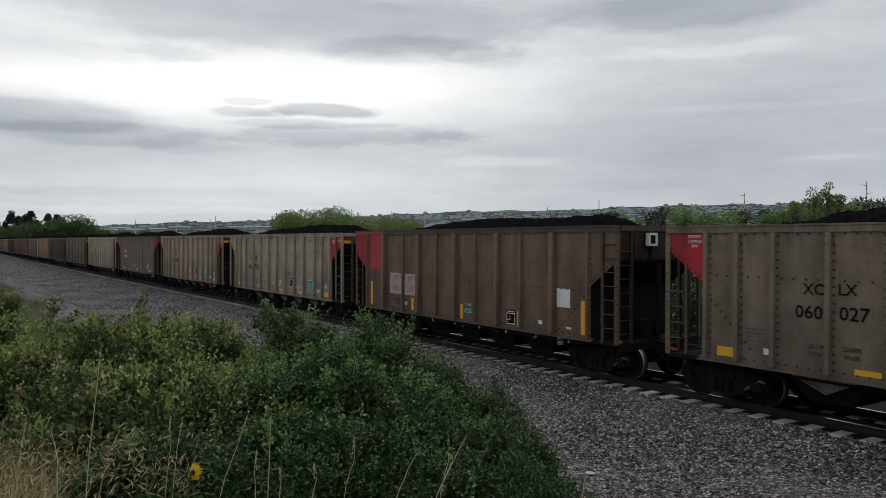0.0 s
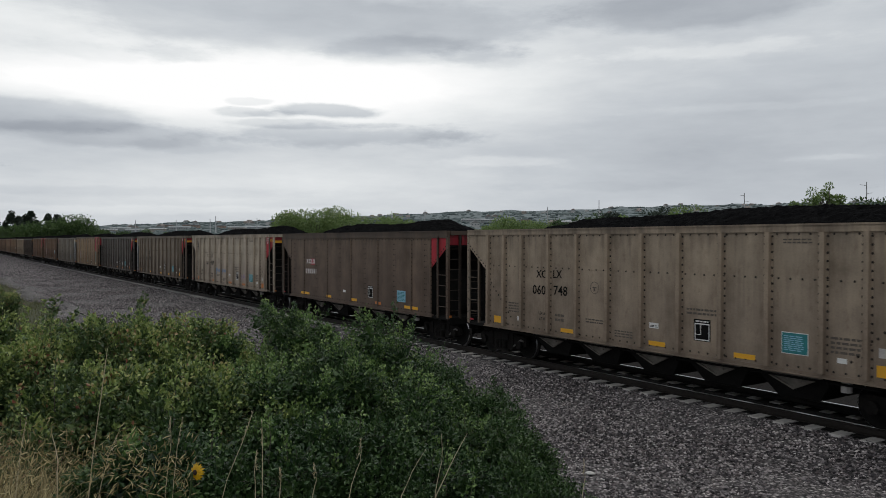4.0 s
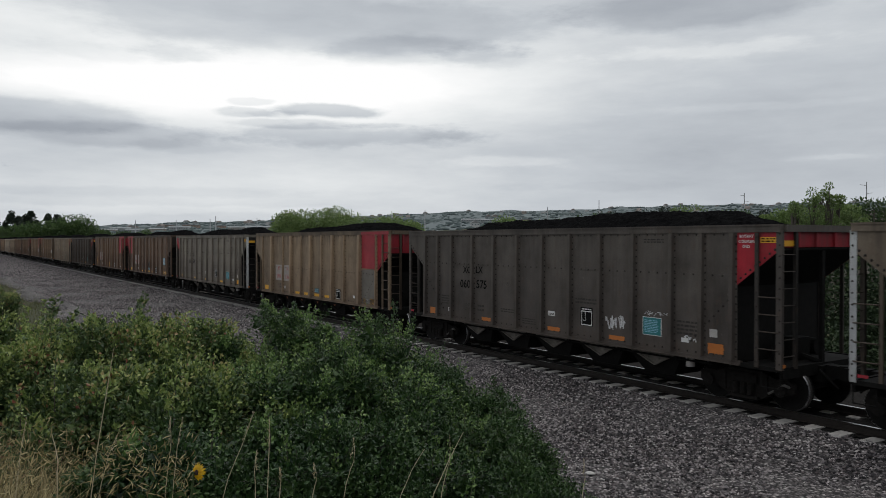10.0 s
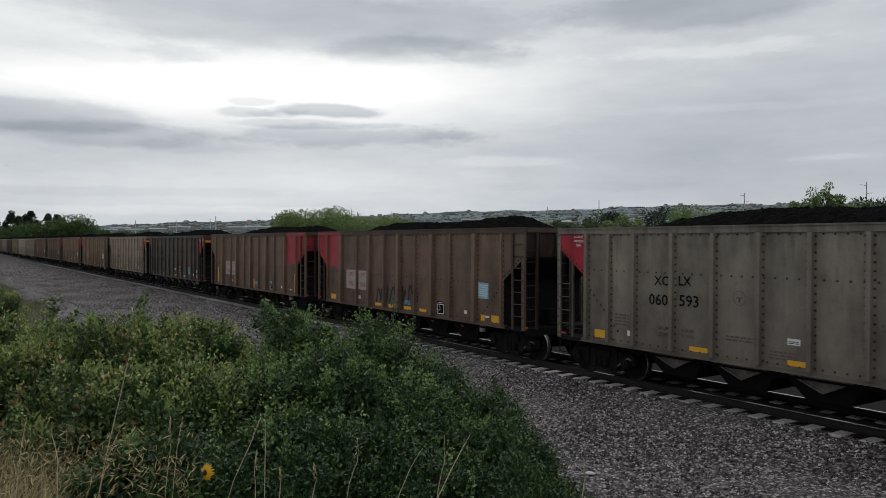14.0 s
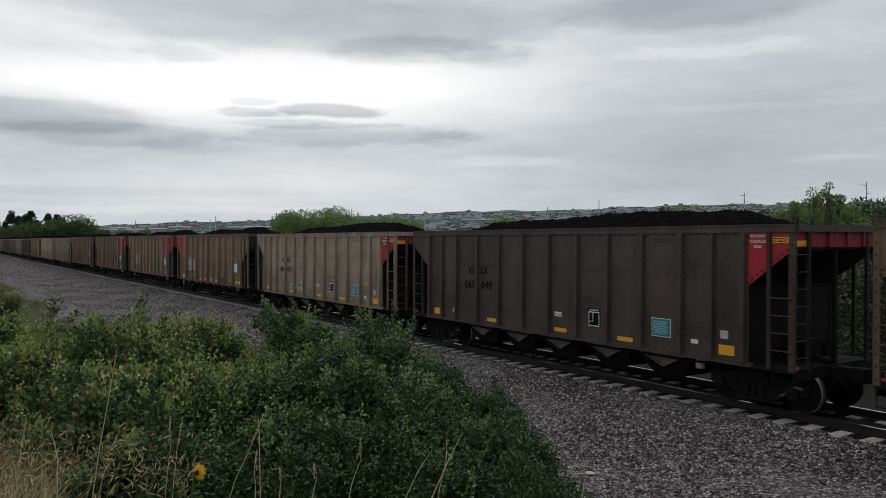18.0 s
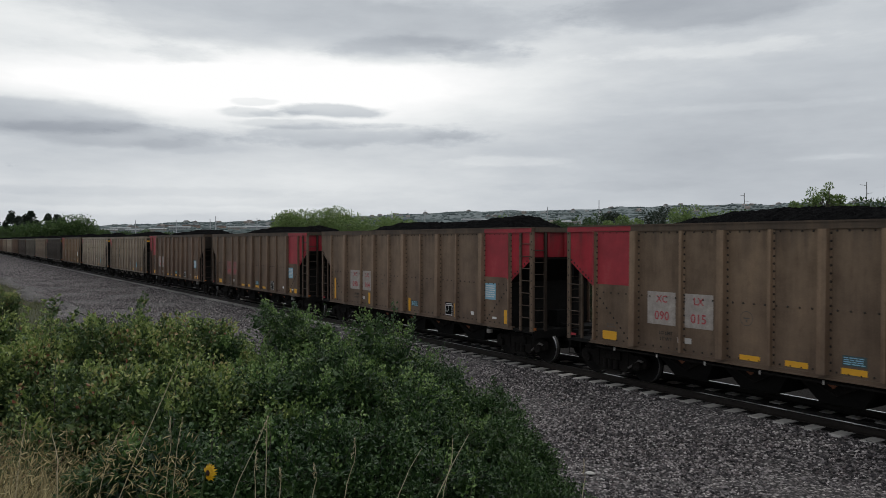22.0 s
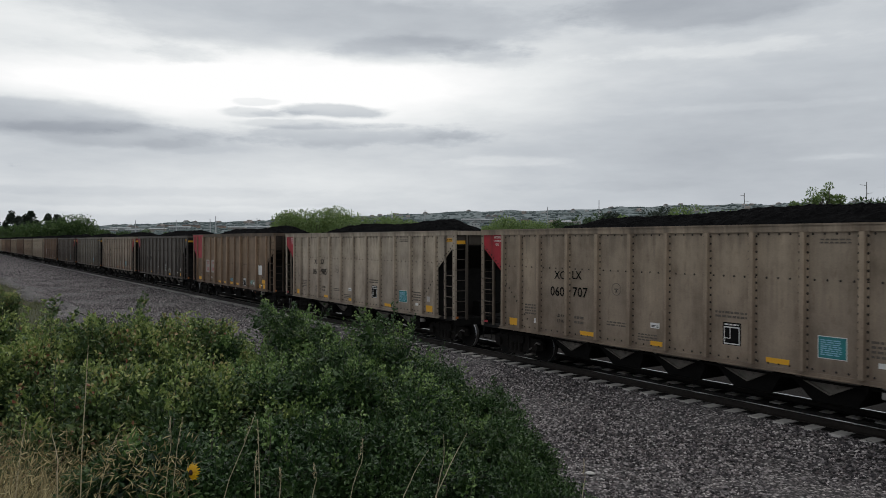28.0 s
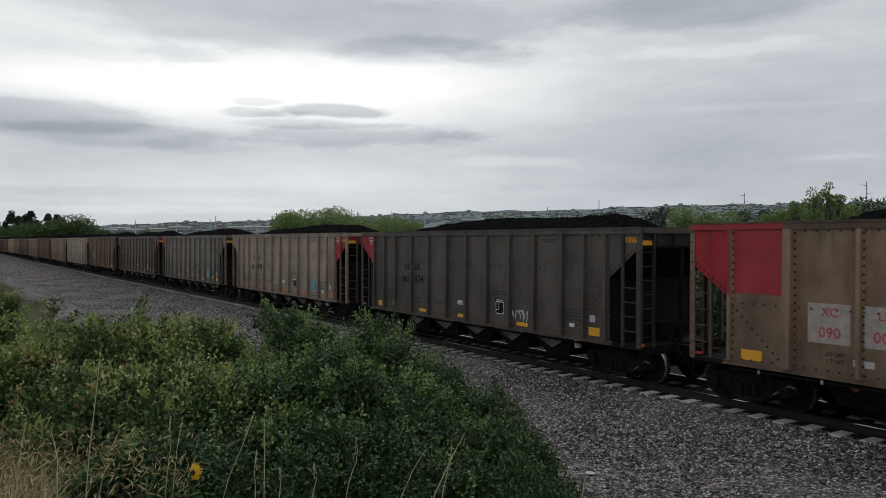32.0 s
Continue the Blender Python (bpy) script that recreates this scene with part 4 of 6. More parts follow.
def dress_h(car, number, ink, yel, teal=True, red_text=None, weights=(), faint=None):
    faint = faint or M_FAINT
    if number:
        side_text(car, "XC", -3.74, 2.62, 0.31, ink)
        side_text(car, "LX", -3.07, 2.64, 0.31, ink)
        side_text(car, number[:3], -3.84, 2.17, 0.37, ink, 0.004, 1.05)
        side_text(car, number[3:], -2.94, 2.19, 0.37, ink, 0.004, 1.05)
        side_text(car, "LD LMT", -3.66, 1.53, 0.12, M_INK)
        side_text(car, "LT WT", -3.66, 1.38, 0.12, M_INK)
        for k, line in enumerate(weights):
            side_text(car, line, -2.98, 1.54 - 0.15 * k, 0.125, M_INK)
        if not weights:
            mini_lines(car, -3.16, -2.80, 1.34, 1.60, 2, faint)
        side_text(car, "F", -1.62, 2.29, 0.12, M_INK)
    mini_lines(car, -5.25, -4.75, 1.45, 1.78, 4, faint)
    mini_lines(car, -1.95, -1.25, 1.42, 1.56, 2, faint)
    mini_lines(car, -0.9, -0.3, 1.16, 1.36, 3, faint)
    mini_lines(car, 1.35, 2.15, 1.90, 2.08, 2, faint)
    mini_lines(car, 4.75, 5.35, 1.42, 1.78, 4, faint)
    mini_lines(car, 3.75, 4.4, 3.50, 3.62, 2, faint)
    part("round_stencil", ring_mesh(), car, Matrix.Translation((-1.62, -WIDE - 0.004, 2.40)))
    for u0, u1, z0, z1 in ((-5.97, -5.36, 1.09, 1.30), (-2.93, -2.43, 1.09, 1.20), (0.0 if red_text == -1 else 0.72, 0, 1.09, 1.20), (2.60, 3.12, 1.09, 1.20), (5.62, 6.02, 1.11, 1.33)):
        if u1 == 0:
            u0, u1 = u0 - 0.5, u0
        side_plate(car, "reflector", u0, u1, z0, z1, yel)
    mid = 0.0 if red_text == -1 else 0.74
    side_plate(car, "white_tag", mid - 0.50, mid - 0.22, 1.50, 1.63, M_WHITE)
    mini_lines(car, mid - 0.47, mid - 0.25, 1.52, 1.58, 2, M_BLACK, 0.005)
    side_plate(car, "white_tag", -4.83, -4.60, 1.24, 1.37, M_WHITE)
    side_plate(car, "white_tag", 4.88, 5.07, 1.27, 1.37, M_WHITE)
    side_plate(car, "grey_tag", 5.66, 5.86, 1.46, 1.64, M_TIE)
    black_sign(car, 1.55, 1.34)
    if teal:
        side_plate(car, "teal_placard", 3.72, 4.30, 1.32, 1.76, M_WHITE)
        side_plate(car, "teal_face", 3.735, 4.285, 1.335, 1.745, M_TEAL, 0.004)
        mini_lines(car, 3.78, 4.20, 1.38, 1.70, 8, M_BLUE, 0.009)
    if red_text:
        for k, line in enumerate(("ROTARY", "COUPLER", "END")):
            u = 6.58 if red_text > 0 else -6.58
            part("lettering", text_mesh(line, 0.088, M_WHITE), car, Matrix.Translation((u, -WIDE - 0.005, 3.73 - 0.11 * k)) @ pose(0, 0, 0, 90))


def ring_mesh():
    if "ring" not in MESH:
        bm = bmesh.new()
        n = 20
        o = [[bm.verts.new((r * math.cos(2 * math.pi * i / n), 0, r * math.sin(2 * math.pi * i / n))) for i in range(n)] for r in (0.16, 0.145)]
        for i in range(n):
            bm.faces.new((o[0][i], o[0][(i + 1) % n], o[1][(i + 1) % n], o[1][i]))
        box(bm, -0.07, 0.07, -0.001, 0.001, -0.01, 0.02)
        box(bm, -0.02, 0.02, -0.001, 0.001, -0.08, -0.02)
        MESH["ring"] = mesh_of("round_stencil", bm, M_FAINT)
    return MESH["ring"]


M_FAINT = plain("faded_stencil_paint", (0.105, 0.088, 0.072), 0.8, 0.0, 0.3)
M_DULLTEAL = plain("faded_teal_notice", (0.05, 0.085, 0.088), 0.7, 0.0, 0.3)
M_ALU = plain("dull_aluminium_sheet", (0.175, 0.158, 0.135), 0.6, 0.2, 0.3, 3)
M_LETTER = plain("white_letter_paint", (0.78, 0.74, 0.74), 0.6, 0.0, 0.1)
M_INK = plain("worn_black_stencil", (0.038, 0.032, 0.028), 0.8, 0.0, 0.4)
M_REDINK = plain("faded_red_letters", (0.40, 0.06, 0.07), 0.7, 0.0, 0.3)
M_PLACARD = plain("weathered_placard", (0.36, 0.32, 0.29), 0.8, 0.0, 0.35)
M_PINK = plain("rubbed_red_placard", (0.24, 0.11, 0.10), 0.8, 0.0, 0.4)


def dress_g(car, number, yel, bars=False, placard=None, patch=None, bar_top=2.0):
    placard = placard or M_PLACARD
    for a, b in ((-4.52, -3.66), (-3.40, -2.60)):
        side_plate(car, "number_placard", a, b, 1.60, 2.38, placard)
    if number:
        side_text(car, "XC", -4.07, 2.20, 0.24, M_REDINK, 0.006)
        side_text(car, "LX", -3.00, 2.20, 0.24, M_REDINK, 0.006)
        side_text(car, number[:3], -4.07, 1.81, 0.30, M_REDINK, 0.006)
        side_text(car, number[3:], -3.00, 1.81, 0.30, M_REDINK, 0.006)
    if bars:
        rows = ((-6.08, -5.93, 1.10, 2.00), (-2.90, -2.75, 1.08, 1.53), (0.28, 0.43, 1.05, 1.52), (3.30, 3.45, 1.06, 1.52), (6.05, 6.20, 1.08, bar_top))
    else:
        rows = ((-6.05, -5.55, 1.08, 1.30), (-1.92, -1.42, 1.07, 1.18), (-0.84, -0.34, 1.07, 1.19), (0.34, 0.84, 1.08, 1.20), (1.44, 1.92, 1.08, 1.19), (5.22, 5.42, 1.07, 1.27), (5.78, 6.16, 1.07, 1.29))
    for r in rows:
        side_plate(car, "reflector", *r, yel)
    black_sign(car, 2.76 if bars else 2.62, 1.08, 0.46, 0.36)
    side_plate(car, "white_tag", -5.2 + 1.6, -3.2, 1.24, 1.37, M_TIE)
    side_plate(car, "white_tag", 4.28, 4.44, 1.22, 1.33, M_WHITE)
    side_plate(car, "grey_tag", 5.45, 5.66, 1.19, 1.25, M_WHITE)
    tu = 0.50 if bars else 0.36
    side_plate(car, "teal_placard", tu, tu + 0.47, 1.24, 1.44, M_DULLTEAL)
    mini_lines(car, tu + 0.03, tu + 0.44, 1.26, 1.42, 4, M_BLUE, 0.005)
    mini_lines(car, -5.9, -5.6, 1.38, 1.5, 2, M_FAINT)
    for k, line in enumerate(("LD LMT", "LT WT")):
        side_text(car, line, -3.95, 1.42 - 0.14 * k, 0.12, M_INK)
    part("round_stencil", ring_mesh(), car, Matrix.Translation((-1.75, -WIDE - 0.004, 1.98)))
    if patch:
        side_plate(car, "side_placard", 5.06, 5.62, 1.76, 2.27, patch)
        if patch is M_BLUE:
            mini_lines(car, 5.10, 5.58, 1.82, 2.22, 6, M_WHITE, 0.006)


def red_panel(car, end):
    """The red block at one end of a side, between the outer wide rib and the end."""
    a, b = 5.06, 6.38
    side_plate(car, "red_panel", *((a, b) if end > 0 else (-b, -a)), 2.45, 3.80, M_REDP, 0.0, "bright red panel")
    bm = bmesh.new()
    lo, hi = (a, HALF) if end > 0 else (-HALF, -a)
    box(bm, lo, hi, -WIDE - 0.034, -WIDE - 0.031, TOPG - 0.155, TOPG - 0.035)
    part("red_chord", mesh_of("red_chord", bm, M_REDP), car)
    bm = bmesh.new()
    box(bm, end * 6.33 - 0.034, end * 6.33 + 0.034, -WIDE - 0.0955, -WIDE - 0.093, 2.47, 3.86)
    part("red_rib_face", mesh_of("red_rib_face", bm, M_REDP), car)


def red_paint():
    m, nt, p = nodes_of("red_end_paint")
    v = coords(nt)
    f = grain(nt, v, 1.6, 6, 0.65)
    nt.links.new(ramp(nt, f, [(0.3, (0.25, 0.014, 0.024)), (0.58, (0.37, 0.022, 0.036)), (0.75, (0.40, 0.06, 0.06))]), p.inputs["Base Color"])
    p.inputs["Roughness"].default_value = 0.55
    return m


M_REDP = red_paint()


def scribble(car, u0, u1, z0, z1, mat, seed, strokes=5, width=0.025):
    """A sprayed scrawl, as one bent flat ribbon per stroke."""
    rng = random.Random(seed)
    v, f = [], []
    for k in range(strokes):
        x, z = u0 + (u1 - u0) * (k + 0.2) / strokes, z0 + (z1 - z0) * rng.random()
        pts = [(x, z)]
        for j in range(4):
            x = min(u1, max(u0, x + (u1 - u0) / strokes * rng.uniform(-0.35, 0.75)))
            pts.append((x, z0 + (z1 - z0) * (rng.random() if j % 2 else 1 - rng.random() * 0.4)))
        smooth = []
        for j in range(len(pts) - 1):
            for t in (0, 0.25, 0.5, 0.75):
                p0, p1, p2, p3 = pts[max(j - 1, 0)], pts[j], pts[j + 1], pts[min(j + 2, len(pts) - 1)]
                smooth.append(tuple(0.5 * (2 * p1[i] + (p2[i] - p0[i]) * t + (2 * p0[i] - 5 * p1[i] + 4 * p2[i] - p3[i]) * t * t + (3 * p1[i] - p0[i] - 3 * p2[i] + p3[i]) * t ** 3) for i in (0, 1)))
        base = len(v)
        for j, (a, b) in enumerate(smooth):
            q = smooth[min(j + 1, len(smooth) - 1)]
            p = smooth[max(j - 1, 0)]
            n = Vector((-(q[1] - p[1]), q[0] - p[0]))
            n = n.normalized() * width / 2 if n.length > 1e-6 else Vector((0, width / 2))
            y = -WIDE - 0.0035 - 0.0004 * k
            v += [(a + n.x, y, b + n.y), (a - n.x, y, b - n.y)]
        for j in range(len(smooth) - 1):
            f.append((base + 2 * j, base + 2 * j + 1, base + 2 * j + 3, base + 2 * j + 2))
    part("sprayed_scrawl", soup("sprayed_scrawl", v, f, mat), car)


def scuffs(car, u0, u1, z0, z1, count, seed):
    """Short dark scrape marks, too many to count."""
    rng = random.Random(seed)
    bm = bmesh.new()
    for k in range(count):
        u, z = rng.uniform(u0, u1), rng.uniform(z0, z1)
        h = rng.uniform(0.02, 0.06)
        if abs((u + 0.57) % 1.14 - 0.57) > 0.12:
            box(bm, u, u + 0.014, -WIDE - 0.003, -WIDE + 0.001, z, z + h)
    tagged(part("scrape_marks", mesh_of("scrape_marks", bm, M_BLACK), car), kind="stuff")


def end_signs(car, kind, number, red):
    """Plates and lettering at the leading end."""
    if kind == "H":
        side_plate(car, "warning_label", 6.92, 7.28, 3.52, 3.64, M_YELLOW, 0.002)
        mini_lines(car, 6.94, 7.26, 3.53, 3.63, 2, M_BLACK, 0.007)
        part("warning_label", plate_mesh(0.36, 0.12, M_YELLOW), car, Matrix.Translation((HALF + 0.004, -1.34, 3.58)) @ pose(0, 0, 0, 0, 0, 90))
    elif number:
        part("lettering", text_mesh("XCLX" + number, 0.13, M_WHITE), car, Matrix.Translation((HALF + 0.056, 0.95, 3.66)) @ pose(0, 0, 0, 90, 0, 90))
    part("reflector", plate_mesh(0.10, 0.07, M_ORANGE), car, Matrix.Translation((HALF + 0.034, -1.52, 1.06)) @ pose(0, 0, 0, 0, 0, 90))
    side_plate(car, "reflector", -7.25, -7.05, 1.06, 1.12, M_REDP, 0.016)


M_SPRAY = {n: plain("spray_" + n, c, 0.7, 0.0, 0.25) for n, c in (("white", (0.6, 0.6, 0.6)), ("black", (0.015, 0.015, 0.015)), ("blue", (0.13, 0.24, 0.42)), ("violet", (0.27, 0.2, 0.3)), ("teal", (0.2, 0.48, 0.45)), ("orange", (0.55, 0.19, 0.04)), ("green", (0.04, 0.15, 0.08)))}


def dress(i, car, kind, number, rl, rr):
    yel = M_ORANGE if i in (5, 7, 22) else M_YELLOW
    if kind == "H":
        dress_h(car, number, M_BLACK, yel, i not in (21,), 1 if rr else -1 if rl else None, {0: ("226900", "49100"), 2: ("236000", "50000"), 5: ("235800", "50200"), 19: ("235800", "50200")}.get(i, ()), M_INK if i in (7, 12, 21) else None)
    elif kind == "G":
        patch = {1: M_WHITE, 10: M_BLUE, 14: M_WHITE, 15: M_BLUE, 16: M_BLUE, 17: M_BLUE, 20: M_WHITE}.get(i)
        dress_g(car, number, yel, i in (1, 11, 15), M_PINK if i == 16 else None, patch, 1.5 if i == 15 else 2.0)
        for e, r in ((1, rr), (-1, rl)):
            if r:
                red_panel(car, e)
    else:
        side_text(car, "X C L X", -3.98, 2.62, 0.27, M_LETTER)
        side_plate(car, "red_patch", -3.95, -3.55, 2.47, 2.76, M_REDP)
        side_text(car, " ".join(number), -3.93, 2.17, 0.30, M_LETTER, 0.004, 0.92)
        for r in ((-5.12, -4.15, 1.11, 1.22), (-2.3, -1.8, 1.11, 1.22), (0.14, 0.65, 1.11, 1.22), (4.50, 5.45, 1.11, 1.22)):
            side_plate(car, "reflector", *r, M_YELLOW)
        side_plate(car, "reflector", 2.24, 2.71, 1.11, 1.22, M_ORANGE)
        black_sign(car, 1.62, 1.32)
        side_plate(car, "blue_placard", 3.96, 4.58, 1.32, 1.74, M_BLUE)
        mini_lines(car, 4.0, 4.54, 1.36, 1.70, 7, M_TEAL, 0.006)
        side_plate(car, "white_tag", -0.62, -0.36, 1.42, 1.52, M_WHITE)
        for x in (-3.72, -1.86, 0.0, 1.86, 3.72):
            part("gate_tag", plate_mesh(0.26, 0.09, M_PLACARD), car, Matrix.Translation((x, -1.18, 0.66)))
    end_signs(car, kind, number, rr)
    if i == 1:
        bm = bmesh.new()
        box(bm, HALF + 0.055, HALF + 0.16, -0.62, -0.28, 3.50, 3.84)
        marker = part("end_marker", mesh_of("end_marker", bm, M_WHITE), car, label="white box with a black square")
        bm = bmesh.new()
        box(bm, HALF + 0.161, HALF + 0.168, -0.55, -0.37, 3.56, 3.78)
        part("dark_square", mesh_of("dark_square", bm, M_BLACK), marker)
        scribble(car, 0.5, 1.0, 1.45, 1.6, M_SPRAY["teal"], 2, 3, 0.02)
    if i == 2:
        scuffs(car, -2.0, 6.0, 1.2, 3.6, 420, 3)
        scribble(car, -0.55, 0.45, 1.22, 1.55, M_SPRAY["white"], 4, 6, 0.022)
        scribble(car, 2.35, 3.25, 1.2, 1.5, M_SPRAY["white"], 5, 6, 0.022)
    if i == 5:
        scribble(car, -2.2, -1.3, 1.55, 2.0, M_SPRAY["blue"], 6, 7, 0.05)
        scribble(car, -0.95, -0.2, 1.55, 1.95, M_SPRAY["blue"], 7, 6, 0.05)
        scribble(car, 2.4, 3.3, 1.25, 1.75, M_SPRAY["violet"], 8, 8, 0.035)
        scribble(car, -6.1, -5.6, 2.9, 3.6, M_SPRAY["black"], 9, 4, 0.025)
    if i == 7:
        scribble(car, 2.45, 3.15, 1.35, 1.75, M_SPRAY["white"], 10, 8, 0.03)
        scribble(car, 4.9, 5.3, 1.25, 1.45, M_SPRAY["white"], 11, 4, 0.025)
        scribble(car, 5.6, 6.05, 1.1, 1.35, M_SPRAY["orange"], 12, 5, 0.03)
        scribble(car, 3.75, 4.6, 1.8, 1.95, M_SPRAY["white"], 13, 6, 0.012)
    if i == 10:
        scribble(car, -1.9, 1.3, 1.08, 2.0, M_SPRAY["black"], 14, 9, 0.10)
    if i == 11:
        scribble(car, 1.6, 2.2, 1.3, 1.6, M_SPRAY["green"], 15, 9, 0.09)
    if i == 13:
        scribble(car, -3.0, -2.1, 1.22, 1.60, M_SPRAY["white"], 16, 7, 0.022)
        scribble(car, -1.95, -0.9, 1.18, 1.72, M_SPRAY["white"], 26, 7, 0.022)
    if i == 20:
        scribble(car, 3.75, 4.7, 1.12, 1.5, M_SPRAY["teal"], 17, 7, 0.03)
        side_plate(car, "reflector", 5.64, 6.12, 1.33, 1.52, M_YELLOW)
    if i == 21:
        scribble(car, 2.3, 3.2, 1.2, 1.6, M_SPRAY["white"], 18, 5, 0.03)
    if i == 8:
        side_plate(car, "grey_patch_sheet", 5.05, 6.25, 1.06, 2.42, M_ALU, 0.0, "unpainted grey aluminium sheet")


# kind, colour, tone, number, red ends (left, right), extras
CARS = [
    ("H", GREY, "060027", 1, 0), ("G", BROWN, "090217", 1, 0), ("H", (0.30, 0.254, 0.205), "060923", 0, 1), ("H", TAN, "060748", 0, 1),
    ("F", (0.122, 0.086, 0.064), "090341", 0, 1), ("H", PALE, "060939", 0, 1), ("H", (0.165, 0.133, 0.103), "060656", 0, 1), ("H", DARK, "060575", 0, 1),
    ("G", (0.23, 0.17, 0.115), "090136", 0, 1), ("H", (0.18, 0.16, 0.135), "060593", 1, 0), ("G", BROWN, "090008", 1, 0), ("G", (0.14, 0.090, 0.062), "090014", 0, 1),
    ("H", (0.062, 0.048, 0.040), "060648", 0, 1), ("H", TAN, "060655", 0, 1), ("G", (0.165, 0.115, 0.078), "090015", 1, 0), ("G", (0.175, 0.122, 0.086), "090164", 0, 1),
    ("G", (0.135, 0.092, 0.064), "090051", 0, 1), ("G", BROWN, "090076", 1, 0), ("H", TAN, "060707", 1, 0), ("H", PALE, "060985", 1, 0),
    ("G", (0.19, 0.133, 0.090), "090008", 1, 0), ("H", DARK, "060574", 1, 0), ("H", (0.27, 0.22, 0.175), "060678", 0, 1), ("H", (0.16, 0.145, 0.125), "", 1, 0),
    ("H", (0.10, 0.085, 0.075), "", 0, 1), ("G", BROWN, "", 0, 0), ("H", PALE, "", 0, 0), ("H", TAN, "", 0, 0),
    ("G", BROWN, "", 0, 0), ("H", TAN, "", 0, 0), ("G", BROWN, "", 0, 0), ("G", (0.2, 0.14, 0.1), "", 0, 0),
    ("H", PALE, "", 0, 0), ("G", BROWN, "", 0, 0), ("H", DARK, "", 0, 0), ("H", TAN, "", 0, 0), ("G", BROWN, "", 0, 0), ("H", TAN, "", 0, 0),
]
train = []
SHORT = Matrix.Translation((-0.072, 0, 0)) @ Matrix.Diagonal((0.984, 1, 1, 1))      # the ribbed cars are a little shorter
for i, (kind, colour, number, rl, rr) in enumerate(CARS):
    tone = "dark grimy" if colour[0] < 0.12 else "rusty brown" if kind == "G" else "pale dusty tan" if colour[0] > 0.3 else "dusty grey-brown"
    ends = " with red end panels" if rl or rr else ""
    car, sets = build_car(kind, colour, "%s steel coal hopper car%s, loaded" % (tone, ends), rl, rr, silver={9: 1, 6: -1}.get(i, 0), clips=i in (1, 14, 20), near=i < 27)
    dress(i, car, kind, number, rl, rr) if i < 27 else None
    if kind == "G":
        for ob in car.children:
            if ob.name.startswith("truck"):
                ob.location.x = ob.location.x * 0.984 - 0.072
            else:
                ob.matrix_basis = SHORT @ ob.matrix_basis
    heap = tagged(new("coal_load", COALS[(i * 3) % 5]), "heaped black coal load in a train car", "coal", "coal loads of the train")
    train.append((car, heap, sets))


# small surges of the train, metres behind an even pace, second by second
SLIP = ([0, 1, 2, 3, 6, 9, 10, 11, 12, 13, 14, 16, 17, 18, 19, 20, 21, 22, 23, 24, 25, 27, 28, 29, 30, 31, 32],
        [-0.12, -0.10, 0.07, 0.03, 0.0, -0.03, -0.06, -0.08, -0.10, 0.02, 0.13, 0.13, 0.06, -0.04, -0.04, 0.06, 0.02, 0.05, -0.10, -0.10, -0.06, -0.02, -0.02, 0.0, 0.0, -0.08, -0.06])

# slack in the couplings: how far single cars run ahead of even spacing
AHEAD = {0: -0.12, 1: -0.10, 2: 0.0, 3: -0.10, 7: 0.08, 11: 0.40, 4: 0.12, 5: 0.26, 6: 0.12, 8: 0.16, 10: 0.25, 12: 0.25, 13: 0.31, 14: 0.30, 15: 0.42, 16: 0.43, 17: 0.22, 9: 0.16, 18: 0.25, 19: 0.10, 20: 0.09}


def car_pose(i, t):
    s = FIRST + PITCH * i - SPEED * t - AHEAD.get(i, 0.0) + float(np.interp(t, *SLIP))
    ax, ay, _ = track(s - TRUCK)
    bx, by, _ = track(s + TRUCK)
    return pose((ax + bx) / 2, (ay + by) / 2, 0, 0, 0, math.degrees(math.atan2(ay - by, ax - bx)))


# ================= plants: tools =================
def leaf_material(name, stops, shine=0.5, through=0.25):
    m, nt, p = nodes_of(name)
    geo = nt.nodes.new("ShaderNodeNewGeometry")
    v = coords(nt)
    f = calc(nt, "ADD", calc(nt, "MULTIPLY", geo.outputs["Random Per Island"], 0.5), calc(nt, "MULTIPLY", calc(nt, "SUBTRACT", calc(nt, "MULTIPLY", grain(nt, v, 2.0, 3), 2.0), 0.5), 0.5))
    c = ramp(nt, f, stops)
    nt.links.new(c, p.inputs["Base Color"])
    p.inputs["Roughness"].default_value = shine
    p.inputs["Specular IOR Level"].default_value = 0.45
    tr = nt.nodes.new("ShaderNodeBsdfTranslucent")
    nt.links.new(c, tr.inputs[0])
    mx = nt.nodes.new("ShaderNodeMixShader")
    mx.inputs[0].default_value = through
    nt.links.new(p.outputs[0], mx.inputs[1])
    nt.links.new(tr.outputs[0], mx.inputs[2])
    nt.links.new(mx.outputs[0], nt.nodes["Material Output"].inputs[0])
    return m


def unit(v):
    return v / np.maximum(np.linalg.norm(v, axis=1, keepdims=True), 1e-9)


def leaf_soup(name, pos, way, length, width, mat, rng, fold=0.25):
    """Folded pointed leaves: each starts at pos and grows along way."""
    n = len(pos)
    way = unit(way)
    side = unit(np.cross(way, rng.normal(0, 1, (n, 3))))
    up = np.cross(side, way)
    length = np.broadcast_to(length, n)[:, None] * rng.uniform(0.7, 1.25, (n, 1))
    width = np.broadcast_to(width, n)[:, None] * rng.uniform(0.8, 1.2, (n, 1))
    mid = pos + way * length * 0.55
    lift = up * width * fold
    v = np.stack([pos, mid + side * width / 2 + lift, pos + way * length, mid - side * width / 2 + lift], 1).reshape(-1, 3)
    b = np.arange(n) * 4
    f = np.concatenate([np.stack([b, b + 1, b + 2], 1), np.stack([b, b + 2, b + 3], 1)])
    return soup(name, v, f, mat)


